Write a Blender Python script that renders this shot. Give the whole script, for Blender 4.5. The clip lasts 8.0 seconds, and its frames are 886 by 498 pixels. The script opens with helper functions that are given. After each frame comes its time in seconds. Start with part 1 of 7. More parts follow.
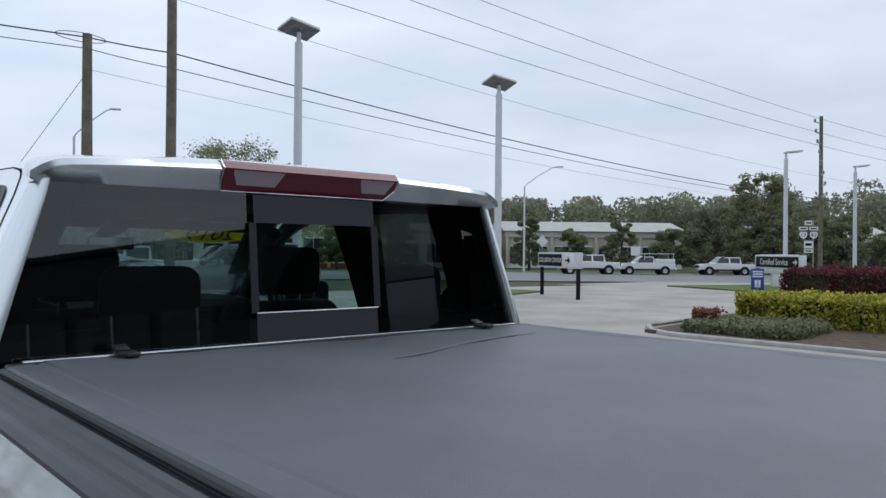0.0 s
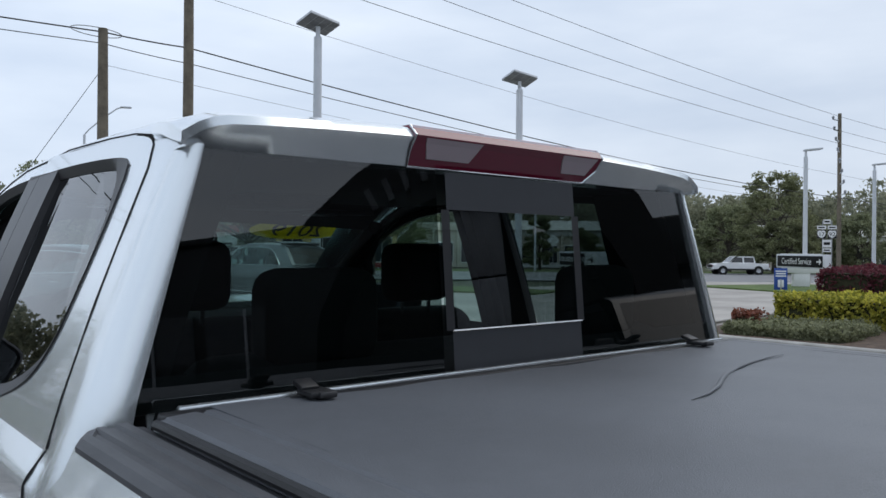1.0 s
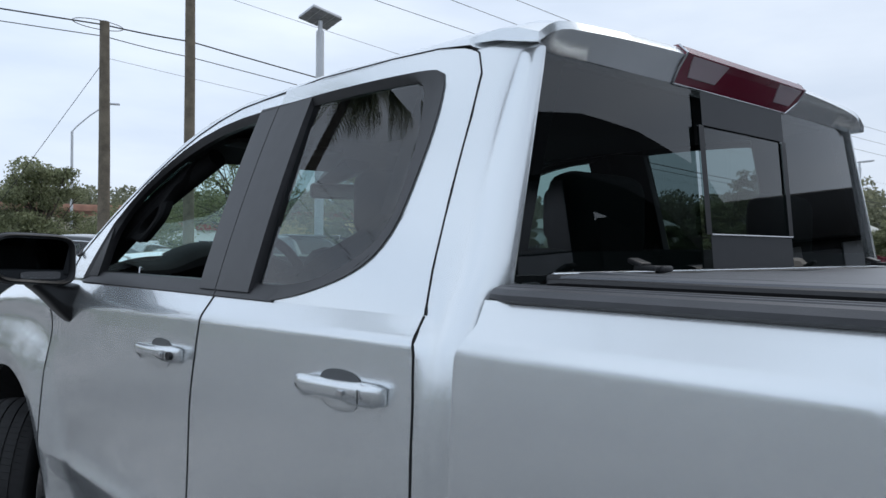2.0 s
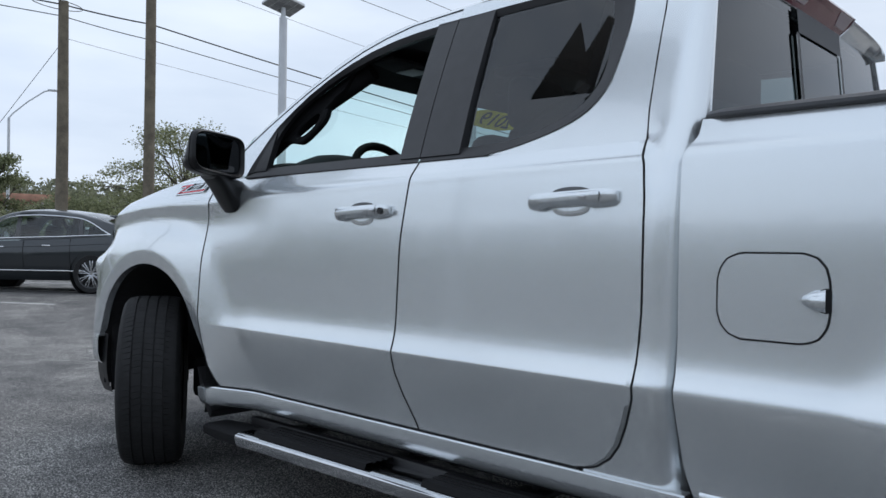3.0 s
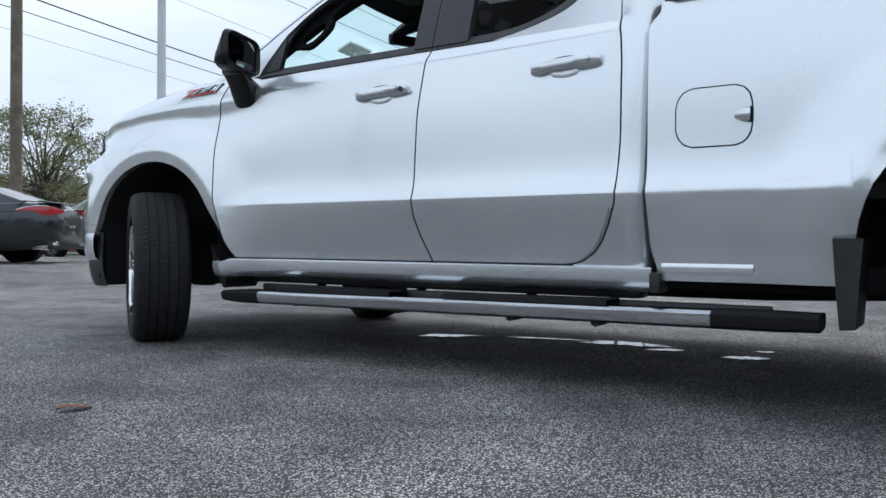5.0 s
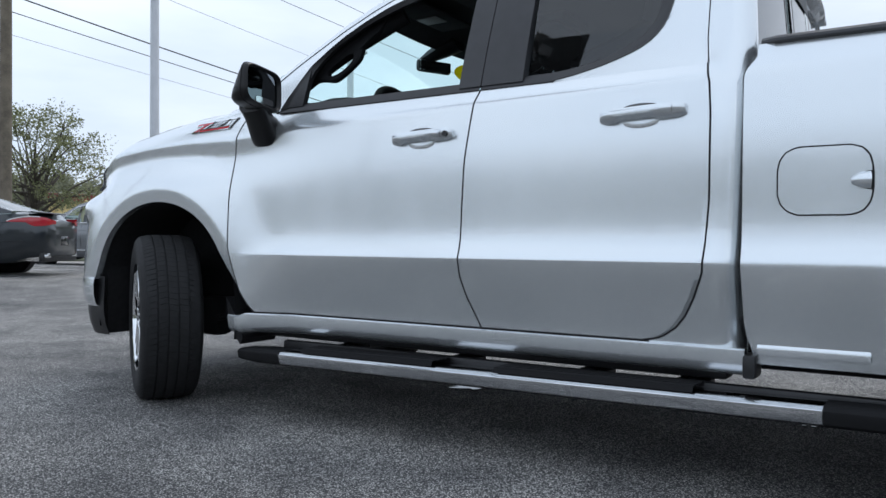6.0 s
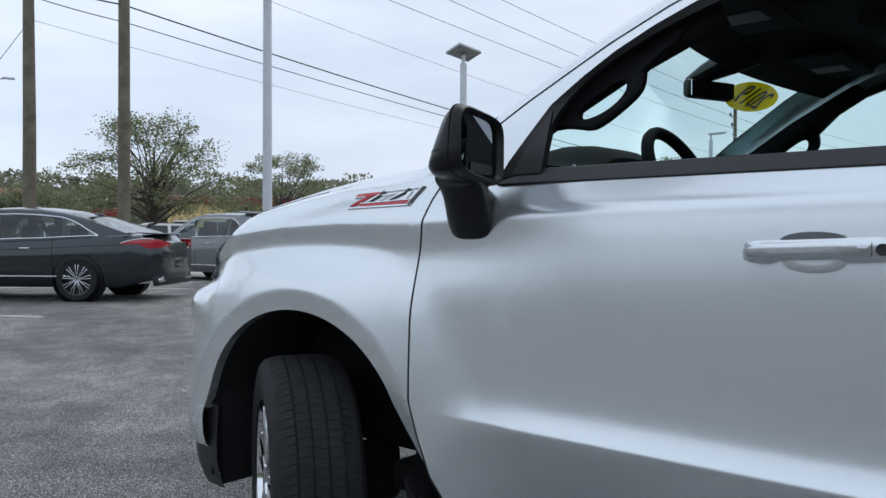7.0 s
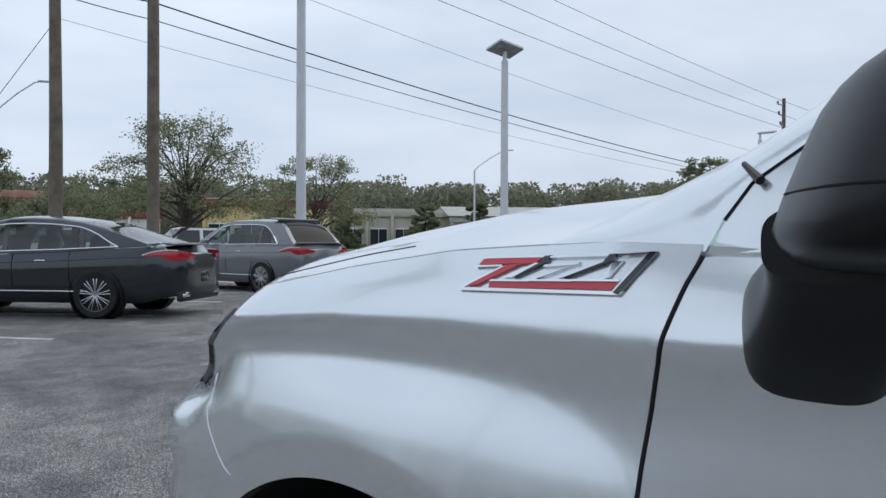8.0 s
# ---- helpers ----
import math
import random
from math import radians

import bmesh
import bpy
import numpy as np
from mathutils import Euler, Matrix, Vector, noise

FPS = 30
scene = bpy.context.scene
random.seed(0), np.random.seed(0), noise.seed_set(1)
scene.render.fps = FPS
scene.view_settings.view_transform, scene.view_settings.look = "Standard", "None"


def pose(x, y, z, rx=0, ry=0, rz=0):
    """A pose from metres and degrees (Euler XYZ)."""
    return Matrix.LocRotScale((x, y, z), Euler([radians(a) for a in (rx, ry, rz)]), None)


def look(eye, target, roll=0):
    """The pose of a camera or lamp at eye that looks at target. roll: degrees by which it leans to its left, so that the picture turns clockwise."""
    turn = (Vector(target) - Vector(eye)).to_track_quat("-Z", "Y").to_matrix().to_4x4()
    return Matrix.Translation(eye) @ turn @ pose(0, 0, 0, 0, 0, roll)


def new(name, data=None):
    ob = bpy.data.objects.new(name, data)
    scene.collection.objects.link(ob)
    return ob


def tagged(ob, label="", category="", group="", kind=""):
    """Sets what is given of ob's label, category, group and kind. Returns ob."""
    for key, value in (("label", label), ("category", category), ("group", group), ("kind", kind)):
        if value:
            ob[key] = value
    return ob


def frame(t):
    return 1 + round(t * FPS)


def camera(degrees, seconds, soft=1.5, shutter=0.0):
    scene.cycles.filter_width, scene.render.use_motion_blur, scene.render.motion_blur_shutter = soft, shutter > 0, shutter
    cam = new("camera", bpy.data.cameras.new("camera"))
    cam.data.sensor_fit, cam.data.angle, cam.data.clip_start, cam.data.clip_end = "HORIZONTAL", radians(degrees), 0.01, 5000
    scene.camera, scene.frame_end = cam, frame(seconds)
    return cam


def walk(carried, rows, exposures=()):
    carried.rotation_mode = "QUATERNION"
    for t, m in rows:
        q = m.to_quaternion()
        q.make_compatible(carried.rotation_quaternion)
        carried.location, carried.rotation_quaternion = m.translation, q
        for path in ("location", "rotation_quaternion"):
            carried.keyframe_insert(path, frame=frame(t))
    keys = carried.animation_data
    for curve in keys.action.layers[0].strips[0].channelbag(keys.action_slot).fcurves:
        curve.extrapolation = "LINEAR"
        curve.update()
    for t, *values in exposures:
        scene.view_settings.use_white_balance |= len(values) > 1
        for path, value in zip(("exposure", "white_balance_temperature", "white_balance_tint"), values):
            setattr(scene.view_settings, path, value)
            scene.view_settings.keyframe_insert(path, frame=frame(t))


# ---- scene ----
cam = camera(59.1, 8.0)
PATH = [
    (0, (-1.262, -4.813, 1.71), (0.053, -3.307, 1.714), 0.5),
    (0.5, (-1.356, -4.38, 1.716), (-0.045, -2.87, 1.718), 0.6),
    (1, (-1.297, -4.037, 1.699), (0.008, -2.521, 1.701), 0.5),
    (1.5, (-1.478, -3.835, 1.656), (-0.178, -2.316, 1.659), 0.4),
    (2, (-1.876, -3.728, 1.488), (-0.537, -2.242, 1.49), 0.4),
    (3.5, (-3.196, -3.673, 0.862), (-1.684, -2.364, 0.861), 0.8),
    (4, (-3.512, -3.734, 0.649), (-1.934, -2.505, 0.65), 0.6),
    (4.5, (-3.689, -3.728, 0.532), (-2.055, -2.576, 0.53), 0.5),
    (6, (-3.495, -3.319, 0.795), (-1.823, -2.223, 0.776), 0.3),
    (6.5, (-3.109, -2.704, 1.061), (-1.499, -1.517, 1.037), 0.5),
    (7, (-2.641, -2.029, 1.22), (-1.124, -0.726, 1.193), 0.2),
    (7.5, (-2.233, -1.462, 1.33), (-0.763, -0.106, 1.305), 0.3),
    (8, (-1.846, -0.979, 1.386), (-0.385, 0.386, 1.361), 0.2),
]
walk(cam, [(t, look(eye, target, roll)) for t, eye, target, roll in PATH],
     exposures=[(0, 0.04), (1.0, 0.05), (1.5, 0.12), (2, 0.15), (3.5, 0.09), (4.5, 0.24), (6.0, 0.32), (6.5, 0.27), (7.0, 0.12), (7.5, 0.05), (8.0, 0.0)])

# ---- sky and sun: a bright overcast afternoon ----
SUN_EL, SUN_AZ = radians(54), radians(95)
world = bpy.data.worlds.new("overcast_sky")
scene.world = world
world.use_nodes = True
wn, wl = world.node_tree.nodes, world.node_tree.links
wn.clear()
w_out = wn.new("ShaderNodeOutputWorld")
w_bg = wn.new("ShaderNodeBackground")
w_sky = wn.new("ShaderNodeTexSky")
w_sky.sky_type = "NISHITA"
w_sky.sun_disc = False
w_sky.sun_elevation, w_sky.sun_rotation = SUN_EL, SUN_AZ
w_sky.air_density, w_sky.dust_density = 1.0, 4.0
w_geo = wn.new("ShaderNodeTexCoord")
w_map = wn.new("ShaderNodeMapping")
w_map.inputs["Scale"].default_value = (1.6, 1.6, 6.0)
w_noise = wn.new("ShaderNodeTexNoise")
w_noise.inputs["Scale"].default_value = 1.7
w_noise.inputs["Detail"].default_value = 6
w_noise.inputs["Roughness"].default_value = 0.5
w_ramp = wn.new("ShaderNodeValToRGB")
w_ramp.color_ramp.elements[0].position, w_ramp.color_ramp.elements[0].color = 0.30, (6.3, 7.4, 9.1, 1)
w_ramp.color_ramp.elements[1].position, w_ramp.color_ramp.elements[1].color = 0.72, (8.7, 9.65, 11.0, 1)
w_mix = wn.new("ShaderNodeMixRGB")
w_mix.inputs[0].default_value = 0.88
wl.new(w_geo.outputs["Generated"], w_map.inputs["Vector"])
wl.new(w_map.outputs["Vector"], w_noise.inputs["Vector"])
wl.new(w_noise.outputs["Fac"], w_ramp.inputs["Fac"])
wl.new(w_sky.outputs["Color"], w_mix.inputs[1])
wl.new(w_ramp.outputs["Color"], w_mix.inputs[2])
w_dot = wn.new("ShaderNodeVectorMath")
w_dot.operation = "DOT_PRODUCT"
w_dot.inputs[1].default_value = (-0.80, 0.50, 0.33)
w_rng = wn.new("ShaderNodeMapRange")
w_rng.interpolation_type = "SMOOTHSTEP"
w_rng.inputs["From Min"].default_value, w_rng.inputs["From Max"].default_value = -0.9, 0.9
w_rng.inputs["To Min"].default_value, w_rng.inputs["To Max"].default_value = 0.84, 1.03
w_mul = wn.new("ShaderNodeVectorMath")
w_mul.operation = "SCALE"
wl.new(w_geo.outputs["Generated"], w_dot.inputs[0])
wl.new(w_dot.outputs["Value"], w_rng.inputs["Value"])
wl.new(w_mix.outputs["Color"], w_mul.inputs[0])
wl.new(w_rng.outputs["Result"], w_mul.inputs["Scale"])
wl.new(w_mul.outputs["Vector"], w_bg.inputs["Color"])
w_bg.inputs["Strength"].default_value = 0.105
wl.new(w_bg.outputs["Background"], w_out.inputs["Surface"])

sun_data = bpy.data.lights.new("sun", "SUN")
sun_data.energy, sun_data.angle, sun_data.color = 0.65, radians(40), (1.0, 0.97, 0.92)
sun = new("sun", sun_data)
sun.matrix_world = look((math.sin(SUN_AZ) * math.cos(SUN_EL) * 90, math.cos(SUN_AZ) * math.cos(SUN_EL) * 90, math.sin(SUN_EL) * 90), (0, 0, 0))


# ---- materials ----
def mat(name, color, rough=0.5, metal=0.0, coat=0.0, var=0.0, scale=8.0, bump=0.0, bscale=60.0, spec=0.5, fine=0.0, color2=None, coat_rough=0.03):
    """A principled surface with two scales of variation and a fine relief."""
    m = bpy.data.materials.new(name)
    m.use_nodes = True
    nt = m.node_tree
    b = nt.nodes["Principled BSDF"]
    b.inputs["Roughness"].default_value = rough
    b.inputs["Metallic"].default_value = metal
    b.inputs["Coat Weight"].default_value = coat
    b.inputs["Coat Roughness"].default_value = coat_rough
    b.inputs["Specular IOR Level"].default_value = spec
    c = (*color, 1)
    if var or color2:
        tc = nt.nodes.new("ShaderNodeTexCoord")
        n1 = nt.nodes.new("ShaderNodeTexNoise")
        n1.inputs["Scale"].default_value = scale
        n1.inputs["Detail"].default_value = 5
        n2 = nt.nodes.new("ShaderNodeTexNoise")
        n2.inputs["Scale"].default_value = scale * 11
        n2.inputs["Detail"].default_value = 3
        nt.links.new(tc.outputs["Object"], n1.inputs["Vector"])
        nt.links.new(tc.outputs["Object"], n2.inputs["Vector"])
        add = nt.nodes.new("ShaderNodeMath")
        add.operation = "MULTIPLY_ADD"
        add.inputs[1].default_value = fine
        nt.links.new(n2.outputs["Fac"], add.inputs[0])
        sub = nt.nodes.new("ShaderNodeMath")
        sub.operation = "SUBTRACT"
        sub.inputs[1].default_value = fine * 0.5
        nt.links.new(n1.outputs["Fac"], sub.inputs[0])
        nt.links.new(sub.outputs[0], add.inputs[2])
        ramp = nt.nodes.new("ShaderNodeValToRGB")
        lo = tuple(max(0.0, v * (1 - var)) for v in color)
        hi = color2 or tuple(min(1.0, v * (1 + var)) for v in color)
        ramp.color_ramp.elements[0].position, ramp.color_ramp.elements[0].color = 0.32, (*lo, 1)
        ramp.color_ramp.elements[1].position, ramp.color_ramp.elements[1].color = 0.68, (*hi, 1)
        nt.links.new(add.outputs[0], ramp.inputs["Fac"])
        nt.links.new(ramp.outputs["Color"], b.inputs["Base Color"])
    else:
        b.inputs["Base Color"].default_value = c
    if bump:
        tb = nt.nodes.new("ShaderNodeTexCoord")
        nb = nt.nodes.new("ShaderNodeTexNoise")
        nb.inputs["Scale"].default_value = bscale
        nb.inputs["Detail"].default_value = 4
        nt.links.new(tb.outputs["Object"], nb.inputs["Vector"])
        bp = nt.nodes.new("ShaderNodeBump")
        bp.inputs["Strength"].default_value = bump
        bp.inputs["Distance"].default_value = 0.01
        nt.links.new(nb.outputs["Fac"], bp.inputs["Height"])
        nt.links.new(bp.outputs["Normal"], b.inputs["Normal"])
    return m


def glass(name, tint, ior=1.5, gloss=1.0):
    """A thin pane: tinted see-through with a Fresnel gloss."""
    m = bpy.data.materials.new(name)
    m.use_nodes = True
    nt = m.node_tree
    nt.nodes.clear()
    out = nt.nodes.new("ShaderNodeOutputMaterial")
    mix = nt.nodes.new("ShaderNodeMixShader")
    tr = nt.nodes.new("ShaderNodeBsdfTransparent")
    tr.inputs["Color"].default_value = (*tint, 1)
    gl = nt.nodes.new("ShaderNodeBsdfGlossy")
    gl.inputs["Roughness"].default_value = 0.01
    gl.inputs["Color"].default_value = (gloss, gloss, gloss, 1)
    lw = nt.nodes.new("ShaderNodeLayerWeight")
    lw.inputs["Blend"].default_value = 0.5
    pw = nt.nodes.new("ShaderNodeMath")
    pw.operation, pw.inputs[1].default_value = "POWER", 5.0
    fr = nt.nodes.new("ShaderNodeMath")
    fr.operation = "MULTIPLY_ADD"
    f0 = 1.8 * ((ior - 1) / (ior + 1)) ** 2
    fr.inputs[1].default_value, fr.inputs[2].default_value = 1 - f0, f0
    nt.links.new(lw.outputs["Facing"], pw.inputs[0])
    nt.links.new(pw.outputs[0], fr.inputs[0])
    nt.links.new(fr.outputs[0], mix.inputs[0])
    nt.links.new(tr.outputs[0], mix.inputs[1])
    nt.links.new(gl.outputs[0], mix.inputs[2])
    nt.links.new(mix.outputs[0], out.inputs["Surface"])
    return m


PAINT = mat("silver_paint", (0.775, 0.81, 0.828), 0.26, 0.80, 1.0, coat_rough=0.04)
BLACK = mat("black_plastic", (0.013, 0.013, 0.0145), 0.42, var=0.2, scale=30, bump=0.15, bscale=900)
GLOSSY = mat("gloss_black", (0.012, 0.012, 0.014), 0.12, coat=0.6)
TRIM = mat("satin_black_trim", (0.035, 0.035, 0.038), 0.38, var=0.1, scale=20)
SEAL = mat("black_window_seal", (0.017, 0.017, 0.019), 0.45, var=0.15, scale=30)
MIRROR_BLACK = mat("mirror_black", (0.0085, 0.0085, 0.0095), 0.36, spec=0.35)
SIGN_BLACK = mat("sign_black", (0.010, 0.010, 0.011), 0.8, spec=0.2, var=0.2, scale=6)
DARK = mat("dark_cavity", (0.006, 0.006, 0.007), 0.9)
LINER = mat("wheel_liner_felt", (0.008, 0.008, 0.009), 0.95, var=0.3, scale=40)
RUBBER = mat("tyre_rubber", (0.0135, 0.0135, 0.0143), 0.75, spec=0.4, var=0.25, scale=25, fine=0.3, bump=0.2, bscale=250)
CHROME = mat("chrome", (0.78, 0.79, 0.8), 0.08, 1.0)
ALLOY = mat("alloy", (0.55, 0.56, 0.58), 0.25, 1.0)
TREAD = mat("step_tread_rubber", (0.010, 0.010, 0.011), 0.7, spec=0.2, bump=0.2, bscale=500)
STEP_STEEL = mat("step_steel", (0.60, 0.61, 0.63), 0.09, 1.0, var=0.04, scale=30)
BRUSHED = mat("polished_steel", (0.62, 0.63, 0.65), 0.2, 1.0, var=0.06, scale=40)
VINYL = mat("tonneau_vinyl", (0.104, 0.111, 0.124), 0.44, var=0.12, scale=2.2, fine=0.35, bump=0.25, bscale=420)
RAILCAP = mat("bed_rail_plastic", (0.06, 0.062, 0.068), 0.5, var=0.15, scale=9, bump=0.2, bscale=700)
RED_LENS = mat("red_lens", (0.15, 0.008, 0.028), 0.18, spec=0.5, coat=0.5)
CLEAR_LENS = mat("clear_lens", (0.42, 0.34, 0.36), 0.25, coat=0.4)
RED_PAINT = mat("red_enamel", (0.55, 0.02, 0.035), 0.2, coat=0.6)
PRIVACY = glass("privacy_glass", (0.36, 0.42, 0.43), 1.5)
REARGLASS = glass("rear_privacy_glass", (0.25, 0.305, 0.30), 1.47)
SLIDER = glass("slider_glass", (0.45, 0.52, 0.51), 1.45)
CLEAR = glass("windscreen_glass", (0.74, 0.93, 0.90), 1.4)
CARGLASS = glass("car_window_glass", (0.60, 0.71, 0.70), 1.45)
FABRIC = mat("dark_seat_fabric", (0.010, 0.010, 0.0115), 0.85, var=0.2, scale=30, bump=0.2, bscale=600)
HEADLINER = mat("headliner_cloth", (0.03, 0.031, 0.034), 0.95, var=0.1, scale=20)
DASH = mat("dash_vinyl", (0.012, 0.0125, 0.0135), 0.8, spec=0.12, var=0.1, scale=25, bump=0.15, bscale=500)
def asphalt():
    """Old asphalt: pale stones in dark binder, broad stains, worn patches."""
    m = mat("asphalt", (0.11, 0.11, 0.112), 0.82)
    nt = m.node_tree
    b = nt.nodes["Principled BSDF"]
    tc = nt.nodes.new("ShaderNodeTexCoord")
    vor = nt.nodes.new("ShaderNodeTexVoronoi")
    vor.inputs["Scale"].default_value = 180
    stone = nt.nodes.new("ShaderNodeValToRGB")
    stone.color_ramp.elements[0].position, stone.color_ramp.elements[0].color = 0.20, (0.062, 0.0615, 0.061, 1)
    stone.color_ramp.elements[1].position, stone.color_ramp.elements[1].color = 0.97, (0.70, 0.687, 0.662, 1)
    rim = nt.nodes.new("ShaderNodeMapRange")
    rim.interpolation_type = "SMOOTHSTEP"
    rim.inputs["From Min"].default_value, rim.inputs["From Max"].default_value = 0.34, 0.62
    rim.inputs["To Min"].default_value, rim.inputs["To Max"].default_value = 1.0, 0.0
    binder = nt.nodes.new("ShaderNodeMixRGB")
    binder.inputs[1].default_value = (0.040, 0.0405, 0.042, 1)
    sep = nt.nodes.new("ShaderNodeSeparateColor")
    big = nt.nodes.new("ShaderNodeTexNoise")
    big.inputs["Scale"].default_value, big.inputs["Detail"].default_value = 0.32, 9
    ramp = nt.nodes.new("ShaderNodeValToRGB")
    ramp.color_ramp.elements[0].position, ramp.color_ramp.elements[0].color = 0.34, (0.66, 0.66, 0.67, 1)
    ramp.color_ramp.elements[1].position, ramp.color_ramp.elements[1].color = 0.66, (1.50, 1.47, 1.43, 1)
    mid = nt.nodes.new("ShaderNodeTexNoise")
    mid.inputs["Scale"].default_value, mid.inputs["Detail"].default_value = 2.4, 8
    ramp2 = nt.nodes.new("ShaderNodeValToRGB")
    ramp2.color_ramp.elements[0].position, ramp2.color_ramp.elements[0].color = 0.36, (0.80, 0.80, 0.81, 1)
    ramp2.color_ramp.elements[1].position, ramp2.color_ramp.elements[1].color = 0.66, (1.40, 1.39, 1.37, 1)
    mul = nt.nodes.new("ShaderNodeMixRGB")
    mul2 = nt.nodes.new("ShaderNodeMixRGB")
    for k in (mul, mul2):
        k.blend_type, k.inputs[0].default_value = "MULTIPLY", 1.0
    for k in (vor, big, mid):
        nt.links.new(tc.outputs["Object"], k.inputs["Vector"])
    nt.links.new(vor.outputs["Color"], sep.inputs[0])
    nt.links.new(sep.outputs[0], stone.inputs["Fac"])
    nt.links.new(big.outputs["Fac"], ramp.inputs["Fac"])
    nt.links.new(mid.outputs["Fac"], ramp2.inputs["Fac"])
    nt.links.new(vor.outputs["Distance"], rim.inputs["Value"])
    nt.links.new(rim.outputs["Result"], binder.inputs[0])
    nt.links.new(stone.outputs["Color"], binder.inputs[2])
    nt.links.new(binder.outputs["Color"], mul.inputs[1])
    nt.links.new(ramp.outputs["Color"], mul.inputs[2])
    nt.links.new(mul.outputs["Color"], mul2.inputs[1])
    nt.links.new(ramp2.outputs["Color"], mul2.inputs[2])
    nt.links.new(mul2.outputs["Color"], b.inputs["Base Color"])
    bp = nt.nodes.new("ShaderNodeBump")
    bp.inputs["Strength"].default_value, bp.inputs["Distance"].default_value = 0.7, 0.003
    nt.links.new(rim.outputs["Result"], bp.inputs["Height"])
    nt.links.new(bp.outputs["Normal"], b.inputs["Normal"])
    return m


ASPHALT = asphalt()
CONCRETE = mat("pale_drive", (0.36, 0.335, 0.305), 0.85, var=0.18, scale=0.5, fine=0.3, bump=0.2, bscale=60)
ROAD = mat("road_asphalt", (0.20, 0.20, 0.205), 0.85, var=0.15, scale=0.3, fine=0.3)
KERB = mat("kerb_concrete", (0.40, 0.385, 0.36), 0.9, var=0.2, scale=3, bump=0.2)
GRASS = mat("grass", (0.085, 0.13, 0.03), 0.95, var=0.35, scale=1.5, fine=0.6, bump=0.6, bscale=30)
GROUND = mat("far_ground", (0.055, 0.065, 0.03), 0.95, var=0.35, scale=0.08, fine=0.5)
LINE = mat("worn_line_paint", (0.55, 0.55, 0.53), 0.7, var=0.3, scale=6, fine=0.6)
WOOD = mat("weathered_pole", (0.165, 0.140, 0.105), 0.9, var=0.3, scale=3, fine=0.5, bump=0.6, bscale=25)
GALV = mat("white_steel", (0.62, 0.64, 0.67), 0.4, var=0.05, scale=3)
WHITE = mat("white_paint", (0.75, 0.75, 0.74), 0.35, coat=0.5, var=0.03, scale=5)
GREYCAR = mat("grey_car_paint", (0.013, 0.018, 0.023), 0.28, 0.3, 0.9, var=0.03, scale=60)
GREYSUV = mat("grey_suv_paint", (0.17, 0.178, 0.188), 0.4, 0.3, 0.8, var=0.03, scale=60)


# ---- mesh helpers ----
def part(name, bm, material, parent=None, label="", smooth=True, angle=38):
    """Link a bmesh as one mesh object, under a thing or a part."""
    me = bpy.data.meshes.new(name)
    bmesh.ops.remove_doubles(bm, verts=bm.verts, dist=1e-5)
    bmesh.ops.recalc_face_normals(bm, faces=bm.faces)
    for f in bm.faces:
        f.smooth = smooth
    if smooth:
        for e in bm.edges:
            if len(e.link_faces) == 2 and e.calc_face_angle(0) > radians(angle):
                e.smooth = False
    bm.to_mesh(me)
    bm.free()
    for m in (material if isinstance(material, (list, tuple)) else [material]):
        me.materials.append(m)
    ob = new(name, me)
    if parent:
        ob.parent = parent
        ob.matrix_parent_inverse = parent.matrix_world.inverted() if parent.type != "EMPTY" else Matrix()
    if label:
        ob["label"] = label
    return ob


def thing(name, label, category, group="", kind="", at=None):
    ob = new(name)
    ob.empty_display_size = 0.2
    if at is not None:
        ob.matrix_world = at
    return tagged(ob, label, category, group, kind)


def sheet(rows, closed=False, bm=None):
    """A quad sheet through rows of points."""
    bm = bm or bmesh.new()
    vs = [[bm.verts.new(p) for p in r] for r in rows]
    for a, b in zip(vs, vs[1:]):
        n = len(a)
        for i in range(n if closed else n - 1):
            j = (i + 1) % n
            try:
                bm.faces.new((a[i], a[j], b[j], b[i]))
            except ValueError:
                pass
    return bm


def flange(bm, vec):
    """Turn the open rim of a sheet inwards, for thickness."""
    bmesh.ops.remove_doubles(bm, verts=bm.verts, dist=1e-5)
    rim = [e for e in bm.edges if len(e.link_faces) == 1]
    r = bmesh.ops.extrude_edge_only(bm, edges=rim)
    bmesh.ops.translate(bm, vec=vec, verts=[g for g in r["geom"] if isinstance(g, bmesh.types.BMVert)])
    return bm


def box(size, at=(0, 0, 0), bevel=0.0, rot=None, bm=None, seg=2):
    b = bmesh.new()
    bmesh.ops.create_cube(b, size=1)
    bmesh.ops.scale(b, vec=size, verts=b.verts)
    if bevel:
        bmesh.ops.bevel(b, geom=list(b.edges), offset=bevel, segments=seg, affect="EDGES", profile=0.5)
    if rot is not None:
        bmesh.ops.transform(b, matrix=rot, verts=b.verts)
    bmesh.ops.translate(b, vec=at, verts=b.verts)
    return merge(bm, b)


def merge(bm, b):
    if bm is None:
        return b
    me = bpy.data.meshes.new("tmp")
    b.to_mesh(me)
    b.free()
    bm.from_mesh(me)
    bpy.data.meshes.remove(me)
    return bm


